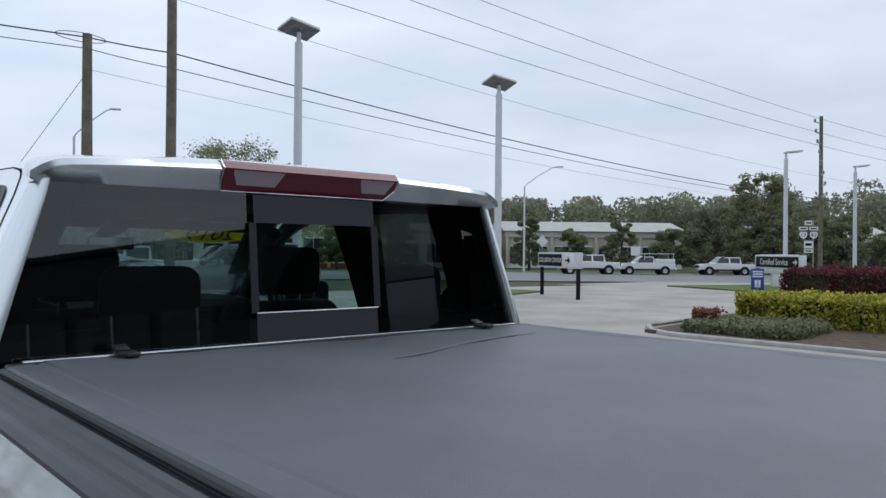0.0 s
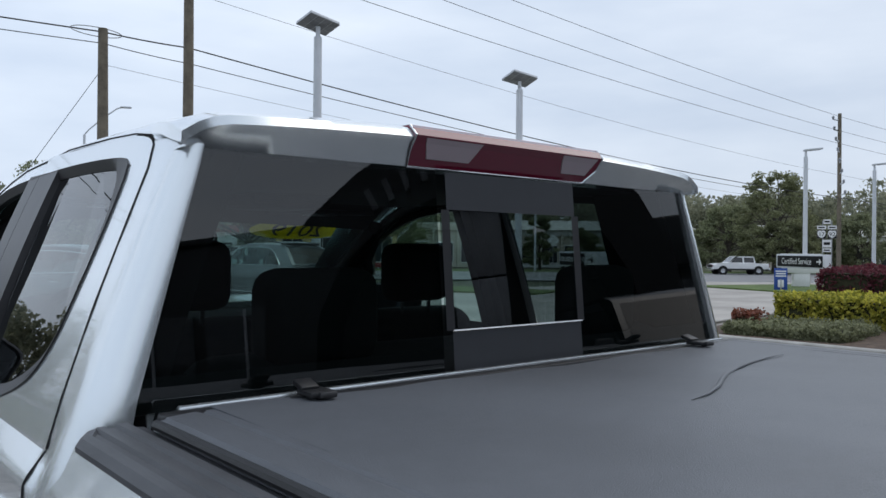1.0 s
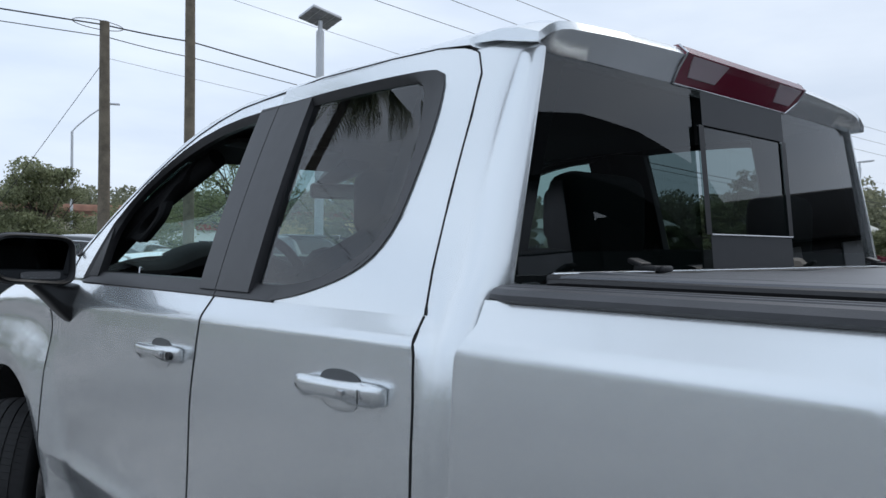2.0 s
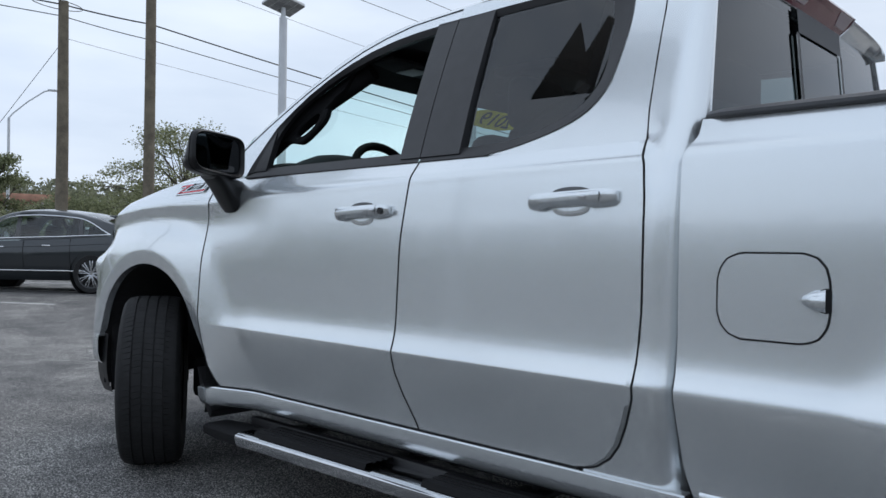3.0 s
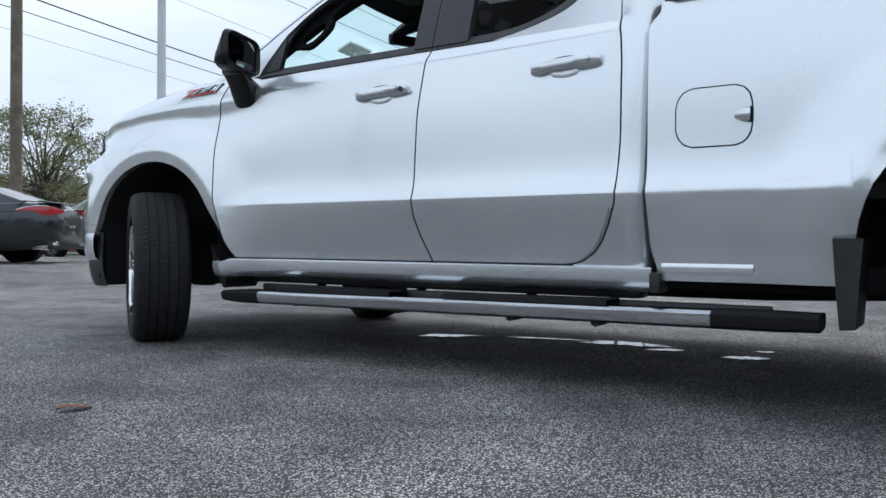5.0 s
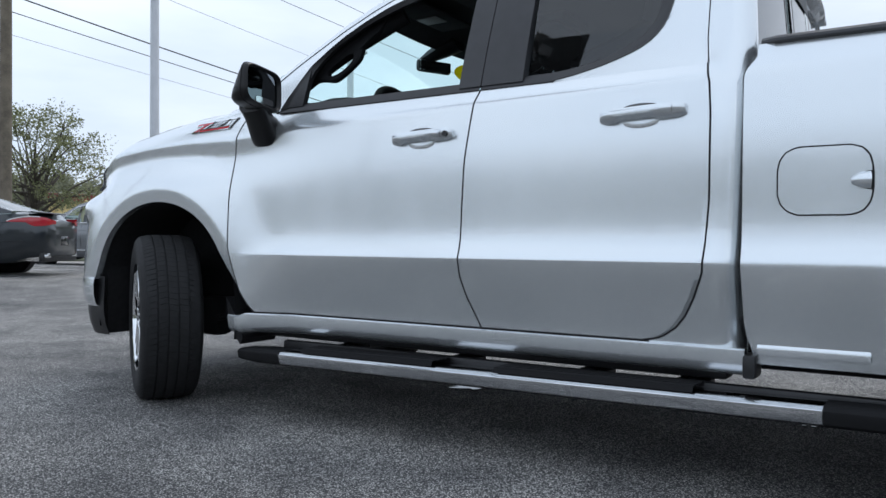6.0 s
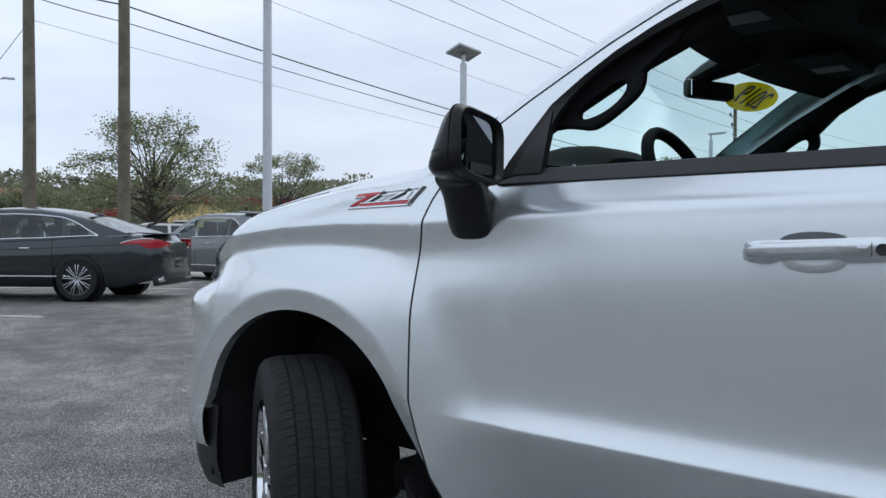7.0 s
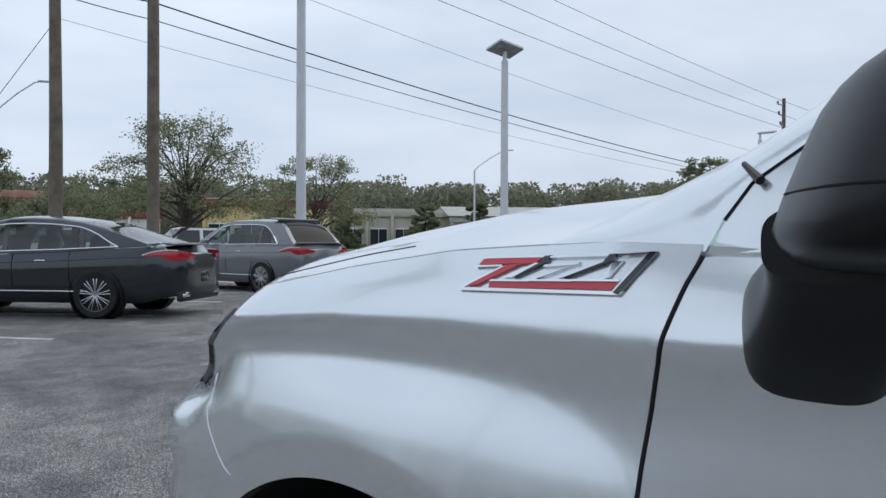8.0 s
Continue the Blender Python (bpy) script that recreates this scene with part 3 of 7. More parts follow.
def soften(pts):
    """Cut the corners of an open line twice, keeping its ends."""
    for _ in range(2):
        pts = [pts[0]] + [tuple(a[i] * q + b[i] * (1 - q) for i in (0, 1)) for a, b in zip(pts, pts[1:]) for q in (0.75, 0.25)] + [pts[-1]]
    return pts


R_OUT, R_TRIM, R_OPEN, F_OPEN = soften(R_OUT), soften(R_TRIM), soften(R_OPEN), soften(F_OPEN)


def band(name, a, b, material, parent, oa=0.0, ob=0.0, n=48, mid=3, sx=-1):
    A, B = resample(a, n), resample(b, n)
    rows = [[on_side(p[0] + (q[0] - p[0]) * k / mid, p[1] + (q[1] - p[1]) * k / mid, oa + (ob - oa) * k / mid, sx) for p, q in zip(A, B)] for k in range(mid + 1)]
    bm = sheet(rows)
    if name == "door_frame":
        return part(name, bm, material, parent)
    return part(name, flange(bm, (-sx * 0.02, 0, 0)), material, parent)


for sx in (-1, 1):
    fd = front_door if sx < 0 else truck
    rd = rear_door if sx < 0 else truck
    band("door_frame", F_OUT, F_TRIM, PAINT, fd, -0.016, 0.0, sx=sx)
    band("window_trim", F_TRIM, F_OPEN, SEAL, fd, 0.004, -0.012, sx=sx)
    band("door_frame", R_OUT, R_TRIM, PAINT, rd, 0.0, 0.0, sx=sx)
    band("window_trim", R_TRIM, R_OPEN, SEAL, rd, 0.004, -0.012, sx=sx)
    # belt strips
    for nm, y0, y1, d in (("belt_strip", -0.775, -1.818, fd), ("belt_strip", -1.822, -2.12, rd)):
        part(nm, sheet([[on_side(y, z, o, sx) for y in np.linspace(y0, y1, 12)] for z, o in ((1.360, -0.002), (1.366, 0.004), (1.385, -0.003), (1.402, -0.012), (1.405, -0.03))]), SEAL, d)
    # door pillars between the windows
    part("door_pillar", flange(sheet([[on_side(y, z, 0.003, sx) for y in np.linspace(-1.722 - 0.0, -1.818, 5)] for z in np.linspace(1.381, 1.884, 8)]), (-sx * 0.04, 0, 0)), TRIM, fd)
    part("door_pillar", flange(sheet([[on_side(y, z, 0.003, sx) for y in np.linspace(-1.822, -1.985 - 0.02 * (1.9 - z), 5)] for z in np.linspace(1.381, 1.884, 8)]), (-sx * 0.04, 0, 0)), TRIM, rd)
    # sail panel ahead of the front window
    part("sail_panel", flange(sheet([[on_side(-0.79 - 0.115 * k / 4, 1.39 + (v / 6) * (curve_at([(-0.905, 1.56), (-0.79, 1.405)], -0.79 - 0.115 * k / 4) - 1.39), -0.001, sx) for k in range(5)] for v in range(7)]), (-sx * 0.02, 0, 0)), BLACK, fd)
    # rear side window
    loop = resample(R_OPEN + [(-2.0, 1.402), (-2.015, 1.402)], 60, True)
    bm = bmesh.new()
    bm.faces.new([bm.verts.new(on_side(p[0], p[1], -0.014, sx)) for p in loop])
    g = part("window_pane", bm, PRIVACY, rd, smooth=False)
# the passenger's front window is shut
loop = resample(F_OPEN + [(-1.722, 1.402)], 50, True)
bm = bmesh.new()
bm.faces.new([bm.verts.new(on_side(p[0], p[1], -0.014, 1)) for p in loop])
part("window_pane", bm, CLEAR, truck, smooth=False)

# rear corners of the cab
REAR_Y = [(0.38, -2.755), (1.42, -2.79), (1.44, -2.790), (1.85, -2.752), (1.93, -2.745)]
for sx in (-1, 1):
    rows = []
    for z in [0.385, 0.45, 0.471, 0.472, 0.476, 0.482, 0.49, 0.505, 0.52, 0.54, 0.56, 0.58, 0.6, 0.62, 0.64, 0.66, 0.68, 0.72, 0.735, 0.75, 0.79, 0.85, 0.95, 1.05, 1.15, 1.22, 1.265, 1.295, 1.32, 1.345, 1.37, 1.39, 1.42, 1.45, 1.48, 1.55, 1.62, 1.70, 1.78, 1.84, 1.875, 1.8955]:
        s = half(-2.70, z) if z <= 1.37 else lean(z)
        yf = curve_at(RD_REAR, z) - 0.003 if z <= 1.37 else curve_at([(1.37, -2.659), (1.43, -2.650), (1.5, -2.647), (1.6, -2.643), (1.75, -2.638), (1.84, -2.630), (1.88, -2.612), (1.8955, -2.598)], z)
        if z < 0.472:
            yf = -2.49
        yb = curve_at(REAR_Y, z)
        inner = curve_at([(0.38, 0.80), (1.43, 0.863), (1.85, 0.738), (1.93, 0.72)], z)
        r = min(0.075, s - inner - 0.006)
        s2 = curve_at([(1.20, 0.9990), (1.26, 0.9900), (1.32, 0.9765), (1.38, 0.9560), (1.44, 0.9335)], z) if 1.2 < z < 1.44 else s
        row = [(sx * (s + (s2 - s) * smooth01(k / 2)), yf + (yb + r - yf) * k / 3, z) for k in range(4)]
        s = s2
        row += [(sx * (s - r + r * math.cos(a)), yb + r - r * math.sin(a), z) for a in np.linspace(0.2, math.pi / 2, 8)]
        rows.append(row + [(sx * inner, yb + 0.001, z)])
    part("cab_corner", flange(sheet(rows), (0, 0.02, 0)), PAINT, truck)
part("cab_back", box((1.66, 0.03, 1.0), (0, -2.745, 0.93), 0.0), PAINT, truck)
part("cab_floor", box((1.8, 2.2, 0.06), (0, -1.65, 0.47), 0.0), DARK, truck)
part("firewall", box((1.7, 0.05, 0.9), (0, -0.70, 0.93), 0.0), DARK, truck)

# rear window: two fixed panes and a slider between
def rear_pt(x, z, off=0.0):
    """A place on the bowed, leaning rear window."""
    return (x, curve_at(REAR_Y, z) + 0.004 + off - 0.018 * (1 - (x / 0.86) ** 2), z)


def rear_edge(z):
    return curve_at([(1.425, 0.864), (1.85, 0.737)], z)


def pane(name, xa, xb, z0, z1, material, off=0.0, nx=10, nz=8, parent=truck):
    rows = []
    for z in np.linspace(z0, z1, nz):
        a = xa if xa is not None else -rear_edge(z)
        b = xb if xb is not None else rear_edge(z)
        rows.append([rear_pt(a + (b - a) * k / nx, z, off) for k in range(nx + 1)])
    return part(name, sheet(rows), material, parent)


rw = part("rear_window", sheet([[rear_pt(x * rear_edge(z), z, 0.028) for x in np.linspace(-1, 1, 3)] for z in (1.425, 1.432)]), BLACK, truck, "dark privacy-glass rear window with a slider")
pane("glass_pane", None, -0.215, 1.43, 1.872, REARGLASS, 0.012, parent=rw)
pane("glass_pane", 0.235, None, 1.43, 1.872, REARGLASS, 0.012, parent=rw)
pane("slider_pane", -0.215, 0.235, 1.53, 1.785, SLIDER, 0.004, parent=rw)
for xa, xb in ((None, -0.215), (0.235, None)):
    pane("frit_band", xa, xb, 1.43, 1.487, SEAL, 0.016, parent=rw)
FRIT = mat("grey_slider_frame", (0.028, 0.030, 0.035), 0.5, var=0.05, scale=20)
pane("slider_frame", -0.200, 0.222, 1.785, 1.866, FRIT, -0.002, parent=rw)
pane("slider_frame", -0.200, 0.222, 1.435, 1.528, FRIT, -0.002, parent=rw)
for xa, xb in ((-0.215, -0.192), (0.212, 0.237)):
    pane("slider_frame", xa, xb, 1.528, 1.785, SEAL, -0.001, 2, parent=rw)
part("slider_seal", tube([rear_pt(x, 1.528, -0.004) for x in np.linspace(-0.2, 0.225, 9)], 0.002, 6), ALLOY, rw)

# roof spoiler lip and high brake lamp
rows = []
for x in [-0.774] + list(np.linspace(-0.772, 0.772, 61)) + [0.774]:
    k = min(1.0, abs(x) / 0.772)
    drop = 0.030 * max(0.0, (k - 0.90) / 0.10) ** 2
    crown = 0.035 * (1 - k ** 2.2)
    row = [(x * (0.90 + 0.075 * k ** 8), -2.56, 1.936 + crown - drop * 0.3), (x * (0.96 + 0.040 * k ** 8), -2.66, 1.936 + crown - drop * 0.45), (x * (0.99 + 0.020 * k ** 8), -2.72, 1.934 + crown * 0.96 - drop * 0.75),
           (x * (1 + 0.014 * k ** 8), -2.775, 1.922 + crown * 0.86 - drop), (x, -2.790 + 0.02 * k ** 6, 1.907 + crown * 0.75 - drop * 0.9),
           (x, -2.778 + 0.02 * k ** 6, 1.895 + crown * 0.75 - drop * 0.72), (x, -2.748 + 0.01 * k ** 6, 1.872), (x, -2.718, 1.866)]
    if abs(x) > 0.773:
        row = [(p[0] * 0.999, p[1], min(p[2], zb)) for p, zb in zip(row, (1.915, 1.900, 1.885, 1.873, 1.869, 1.869, 1.868, 1.866))]
    rows.append(row)
part("roof_spoiler", sheet(rows), PAINT, truck)
LAMP_Y = [(1.868, -2.748), (1.876, -2.7535), (1.919, -2.7815), (1.934, -2.794), (1.950, -2.7835), (1.957, -2.770)]


def lamp_pt(x, z, off=0.0):
    """A place on the brake lamp, which lies flush in the spoiler's face."""
    return (x, curve_at(LAMP_Y, z) - off, z)


rows = [[lamp_pt(xa + (xb - xa) * k / 8, z) for k in range(9)] for z, xa, xb in ((1.957, -0.300, 0.305), (1.950, -0.300, 0.305), (1.934, -0.300, 0.305), (1.919, -0.300, 0.305), (1.903, -0.300, 0.305), (1.874, -0.292, 0.272))]
brake = part("brake_lamp", flange(sheet(rows), (0, 0.03, 0)), RED_LENS, truck, "red high brake lamp with clear lenses", smooth=False)
part("lamp_rim", tube([lamp_pt(x, z, 0.001) for x, z in [(-0.301, 1.956), (-0.301, 1.934), (-0.301, 1.903), (-0.293, 1.872), (0.273, 1.872), (0.306, 1.903), (0.306, 1.934), (0.306, 1.956)]], 0.0026, 6), BRUSHED, brake)
for xa, xb in ((-0.270, -0.11), (0.16, 0.290)):
    part("clear_lens", flange(sheet([[lamp_pt(xa + i, z, 0.0025), lamp_pt(xb - i, z, 0.0025)] for z, i in ((1.930, 0.0), (1.919, 0.004), (1.890, 0.02))]), (0, 0.004, 0)), CLEAR_LENS, brake, "clear cargo lamp lens", smooth=False)

# cargo bed: flanks with the rear arch, rail caps, cover
def bed_side(sx):
    ys = sorted(set([round(float(v), 4) for v in np.linspace(-2.775, -3.42, 20)] + [round(AXLE_R + 0.53 * math.cos(a), 4) for a in np.linspace(0.05, math.pi - 0.05, 30)] + [round(float(v), 4) for v in np.linspace(-4.5, -5.15, 8)]))
    rows = []
    zfr = [0, 0.02, 0.05, 0.09, 0.13, 0.18, 0.23, 0.27, 0.30, 0.322, 0.334, 0.345, 0.36, 0.38, 0.41, 0.45, 0.50, 0.55, 0.60, 0.65, 0.70, 0.75, 0.79, 0.83, 0.865, 0.89, 0.905, 0.915, 0.921, 0.927, 0.934, 0.943, 0.96, 0.985, 1.0]
    for v in zfr:
        row = []
        for y in ys:
            c = 1 - ((y - AXLE_R) / 0.53) ** 2
            bot = ARCH_Z + 0.53 * max(c, 0) ** 0.42 if c > 0 else 0.42
            z = bot + (1.405 - bot) * v
            yy = y
            if y > -2.80:
                yy = y - 0.05 * smooth01((z - 1.30) / 0.1) - 0.03 * smooth01((0.55 - z) / 0.15)
            row.append(skin(yy, z, sx))
        rows.append(row)
    return part("bed_side", flange(sheet(rows), (-sx * 0.03, 0, 0)), PAINT, truck, angle=30)


bed_l = bed_side(-1)
bed_side(1)
part("bed_ledge", sheet([[(-(half(y, 0.475) + o), y, z) for y in np.linspace(-2.81, -3.12, 10)] for z, o in ((0.486, 0.0), (0.478, 0.004), (0.466, 0.006), (0.450, 0.001))]), PAINT, truck)
for sx in (-1, 1):
    # ribbed plastic caps on the bed rails
    sec = [(0.958, 1.403), (0.968, 1.408), (0.968, 1.416), (0.958, 1.425), (0.945, 1.428), (0.941, 1.424), (0.930, 1.424), (0.926, 1.429), (0.914, 1.429), (0.910, 1.425), (0.899, 1.425), (0.895, 1.430), (0.880, 1.430), (0.874, 1.422), (0.855, 1.420), (0.850, 1.40)]
    rows = [[(sx * x, y, z) for x, z in sec] for y in [-2.80 - 0.02, -2.86, -2.95, -3.2, -3.6, -4.0, -4.6, -5.12]]
    rows[0] = [(sx * (x - (0.02 if x > 0.94 else 0)), -2.815, z) for x, z in sec]
    part("rail_cap", sheet(rows), RAILCAP, truck, "ribbed dark plastic bed rail cap", angle=25)
    part("cover_rail", flange(sheet([[(sx * x, y, z) for x, z in ((0.856, 1.415), (0.852, 1.438), (0.846, 1.445), (0.80, 1.447), (0.79, 1.444), (0.782, 1.447), (0.76, 1.447))] for y in np.linspace(-2.875, -5.12, 12)]), (0, 0, -0.01)), VINYL, truck, "black vinyl cover edge", angle=20)
    part("seal_strip", tube([(sx * 0.856, -2.868, 1.432), (sx * 0.858, -2.9, 1.434), (sx * 0.858, -3.4, 1.434), (sx * 0.858, -5.1, 1.434)], 0.008, 8), BLACK, truck)
rows = []
for y in np.linspace(-2.862, -5.12, 60):
    rows.append([(x, y, 1.4475 + 0.004 * noise.noise((x * 2.1, y * 1.7, 3.0)) + 0.0025 * noise.noise((x * 7, y * 5, 1.0)) - 0.004 * (1 - (x / 0.77) ** 2) + 0.002 * math.exp(-((y + 3.6) / 0.03) ** 2)) for x in np.linspace(-0.77, 0.77, 45)])
cover = part("tonneau_cover", flange(sheet(rows), (0, 0, -0.02)), VINYL, truck, "dark grey vinyl tonneau cover, tightly stretched")
part("cover_bow", box((1.70, 0.035, 0.02), (0, -2.868, 1.437), 0.006), BLACK, cover)
fold = [(-0.10, -3.302, 1.446), (-0.03, -3.291, 1.447), (0.06, -3.260, 1.447), (0.14, -3.222, 1.447), (0.21, -3.192, 1.447), (0.30, -3.165, 1.447), (0.38, -3.146, 1.447), (0.50, -3.13, 1.4485), (0.61, -3.12, 1.448)]
part("cover_fold", tube(fold, [0.001, 0.003, 0.0045, 0.005, 0.005, 0.0045, 0.004, 0.003, 0.001], 8, squash=0.7), VINYL, cover, "thin raised fold in the vinyl")
part("bulkhead_rail", box((1.62, 0.016, 0.03), (0, -2.838, 1.4345), 0.003), PAINT, truck)
for x in (-0.595, 0.595):
    c = part("cover_clamp", box((0.048, 0.05, 0.010), (x, -2.895, 1.456), 0.003), BLACK, truck, "black plastic cover clamp")
    part("clamp_lever", box((0.034, 0.034, 0.010), (x - 0.006, -2.872, 1.466), 0.003, Matrix.Rotation(radians(18), 4, "X")), BLACK, c)
    part("clamp_foot", box((0.034, 0.022, 0.012), (x + 0.006, -2.918, 1.454), 0.004, Matrix.Rotation(radians(-12), 4, "X")), BLACK, c)
part("tailgate", box((1.85, 0.06, 0.95), (0, -5.16, 0.93), 0.015), PAINT, truck)
part("bed_front", box((1.8, 0.04, 0.85), (0, -2.83, 0.97), 0.0), PAINT, truck)
part("bed_floor", box((1.86, 2.3, 0.05), (0, -3.98, 0.72), 0.0), DARK, truck)

# fuel door with a dark seam and a finger pull
loop = [(-2.875 - 0.25 * u, 0.878 + 0.199 * v) for u, v in [(0, 0.30), (0, 0.68), (0.03, 0.83), (0.10, 0.94), (0.22, 1), (0.5, 1.0), (0.78, 1), (0.90, 0.95), (0.97, 0.84), (1, 0.68), (1, 0.30), (0.97, 0.16), (0.9, 0.05), (0.78, 0), (0.5, 0), (0.22, 0), (0.1, 0.06), (0.03, 0.17)]]
loop = resample(loop, 54, True)
ring_in = [skin(y, z, -1, 0.0015) for y, z in loop]
part("fuel_seam", tube(ring_in + [ring_in[0]], 0.0028, 6, caps=False), DARK, bed_l)
cy, cz = -3.0, 0.9775
rows = [[skin(cy + (y - cy) * k, cz + (z - cz) * k, -1, 0.003) for y, z in loop] for k in (0.985, 0.97, 0.75, 0.5, 0.25, 0.02)]
fuel = part("fuel_door", sheet(rows, True), PAINT, bed_l)
part("finger_pull", tube([skin(-3.075, 0.975, -1, 0.006), skin(-3.095, 0.975, -1, 0.012), skin(-3.118, 0.975, -1, 0.006)], [0.012, 0.022, 0.026], 12), PAINT, bed_l)
part("pull_recess", tube([skin(-3.118, 0.975, -1, 0.001), skin(-3.124, 0.975, -1, 0.006)], [0.028, 0.026], 12), DARK, bed_l)


# door handles
# the cup's shade, put into a darker copy of the body paint
CUP_SHADE = mat("shaded_cup_paint", (0.10, 0.105, 0.11), 0.35, 0.4)


def handle(y0, y1, z, parent, keyed):
    """A pull handle from its front end y0 to its rear end y1."""
    L = y1 - y0
    sec = []
    prof = [(-0.010, 0.016), (0.004, 0.021), (0.014, 0.020), (0.019, 0.015), (0.0205, 0.004), (0.019, -0.006), (0.012, -0.014), (0.004, -0.024), (-0.004, -0.026), (-0.010, -0.020)]
    for t in np.concatenate([[0, 0.012, 0.03, 0.06], np.linspace(0.1, 0.9, 13), [0.94, 0.97, 0.988, 1.0]]):
        y = y0 + L * t
        zc = z + 0.010 * t
        k = max(0.35, min(1.0, (math.sin(math.pi * t) * 3.2)) ** 0.4 if 0 < t < 1 else 0.35)
        out = 0.006 + 0.018 * math.sin(math.pi * min(1, max(0, t))) ** 0.45
        arm = 1.0 if t < 0.22 or t > 0.68 else 0.72
        b = half(y, zc)
        sec.append([(-(b + out + o * k), y, zc + (dz if dz > -0.01 else dz * arm) * (0.45 + 0.55 * k)) for o, dz in prof])
    bm = sheet(sec, True)
    bm.faces.new([bm.verts.new(p) for p in sec[0]])
    bm.faces.new([bm.verts.new(p) for p in sec[-1]])
    h = part("door_handle", bm, PAINT, parent, "silver door handle")
    ym = y0 + L * 0.48
    # finger cup: shade painted on as a dark upper half, and a bright lower dish
    for sgn, mat_, nm in ((1, CUP_SHADE, "cup_shade_patch"), (-1, PAINT, "cup_dish")):
        rows = []
        for k in (1.0, 0.9, 0.6, 0.25):
            rows.append([skin(ym + abs(L) * (0.25 if sgn > 0 else 0.22) * k * math.cos(a), z + sgn * (0.040 if sgn > 0 else 0.042) * k * math.sin(a) ** 0.5, -1, 0.0015 if k > 0.95 else 0.004 - (0.002 if sgn > 0 else 0) * k) for a in np.linspace(0.0, math.pi, 15)])
        part(nm, sheet(rows), mat_, parent)
    yk = y0 + L * 0.93
    if keyed:
        part("key_lock", lathe([(0.0001, 0.0), (0.006, 0.0), (0.0115, 0.001), (0.0115, -0.01)], 16, Matrix.Translation((-(half(yk, z) + 0.036), yk, z + 0.006)) @ Matrix.Rotation(radians(-90), 4, "Y")), BLACK, parent)
    yb_ = y0 + L * (0.82 if keyed else 0.70)
    part("lock_button", box((0.004, 0.018, 0.011), (-(half(yb_, z) + 0.045), yb_, z + 0.008), 0.0015), BRUSHED, parent)
    yj = y0 + L * 0.87
    part("handle_joint", box((0.002, 0.0012, 0.026), (-(half(yj, z) + 0.0405), yj, z + 0.007)), DARK, parent)
    return h


handle(-1.445, -1.728, 1.196, front_door, True)
handle(-2.315, -2.605, 1.212, rear_door, False)

# fender badge: slanted chrome plate with red and silver shapes
badge = part("fender_badge", bmesh.new(), CHROME, truck, "chrome badge with red and silver angular shapes")
def badge_pt(u, v, out):
    y = -0.207 - 0.268 * u - 0.034 * v
    z = 1.311 + 0.050 * v + 0.006 * u
    return skin(y, z, -1, out)
def badge_shape(name, pts, material, out, th=0.004):
    bm = bmesh.new()
    a = [bm.verts.new(badge_pt(u, v, out + th)) for u, v in pts]
    b = [bm.verts.new(badge_pt(u, v, out - 0.002)) for u, v in pts]
    bm.faces.new(a)
    for i in range(len(a)):
        j = (i + 1) % len(a)
        bm.faces.new((a[i], a[j], b[j], b[i]))
    part(name, bm, material, badge, smooth=False)
badge_shape("badge_edge", [(-0.001, 0.005), (0.248, 0.005), (0.248, 0.091), (-0.001, 0.091)], CHROME, 0.001)
badge_shape("badge_edge", [(0.248, 0.005), (0.496, 0.005), (0.496, 0.091), (0.248, 0.091)], CHROME, 0.001)
badge_shape("badge_edge", [(0.496, 0.005), (0.745, 0.005), (0.745, 0.091), (0.496, 0.091)], CHROME, 0.001)
badge_shape("badge_edge", [(0.745, 0.005), (0.993, 0.005), (0.993, 0.091), (0.745, 0.091)], CHROME, 0.001)
badge_shape("badge_edge", [(0.992, 0.015), (0.997, 1.094), (0.961, 1.102), (0.954, 0.065)], GLOSSY, 0.001, 0.005)
badge_shape("badge_edge", [(0.965, 0.066), (0.961, 1.102), (0.944, 1.089), (0.943, 0.107)], CHROME, 0.001)
badge_shape("badge_edge", [(-0.02, 0.992), (0.188, 1.005), (0.196, 0.958), (-0.019, 0.938)], CHROME, 0.001)
badge_shape("badge_edge", [(0.188, 1.005), (0.379, 1.012), (0.38, 0.964), (0.196, 0.958)], CHROME, 0.001)
badge_shape("badge_edge", [(-0.024, 0.682), (0.153, 0.719), (0.148, 0.761), (-0.025, 0.735)], CHROME, 0.001)
badge_shape("badge_edge", [(-0.009, 0.053), (0.012, 0.215), (0.153, 0.719), (0.171, 0.721), (0.039, 0.196), (0.015, 0.055)], CHROME, 0.001)
badge_shape("red_bar", [(-0.018, 0.928), (0.174, 0.951), (0.201, 0.787), (-0.017, 0.746)], RED_PAINT, 0.001)
badge_shape("red_bar", [(0.174, 0.951), (0.372, 0.958), (0.36, 0.791), (0.201, 0.787)], RED_PAINT, 0.001)
badge_shape("red_slash", [(0.165, 0.752), (0.268, 0.783), (0.096, 0.169), (0.024, 0.141)], RED_PAINT, 0.001)
badge_shape("red_field", [(0.186, 0.092), (0.408, 0.112), (0.42, 0.284), (0.162, 0.271)], RED_PAINT, 0.001, 0.002)
badge_shape("badge_edge", [(0.16, 0.282), (0.419, 0.294), (0.417, 0.347), (0.159, 0.335)], CHROME, 0.001)
badge_shape("red_field", [(0.408, 0.112), (0.668, 0.114), (0.677, 0.307), (0.419, 0.294)], RED_PAINT, 0.001, 0.002)
badge_shape("badge_edge", [(0.417, 0.305), (0.675, 0.317), (0.674, 0.371), (0.415, 0.358)], CHROME, 0.001)
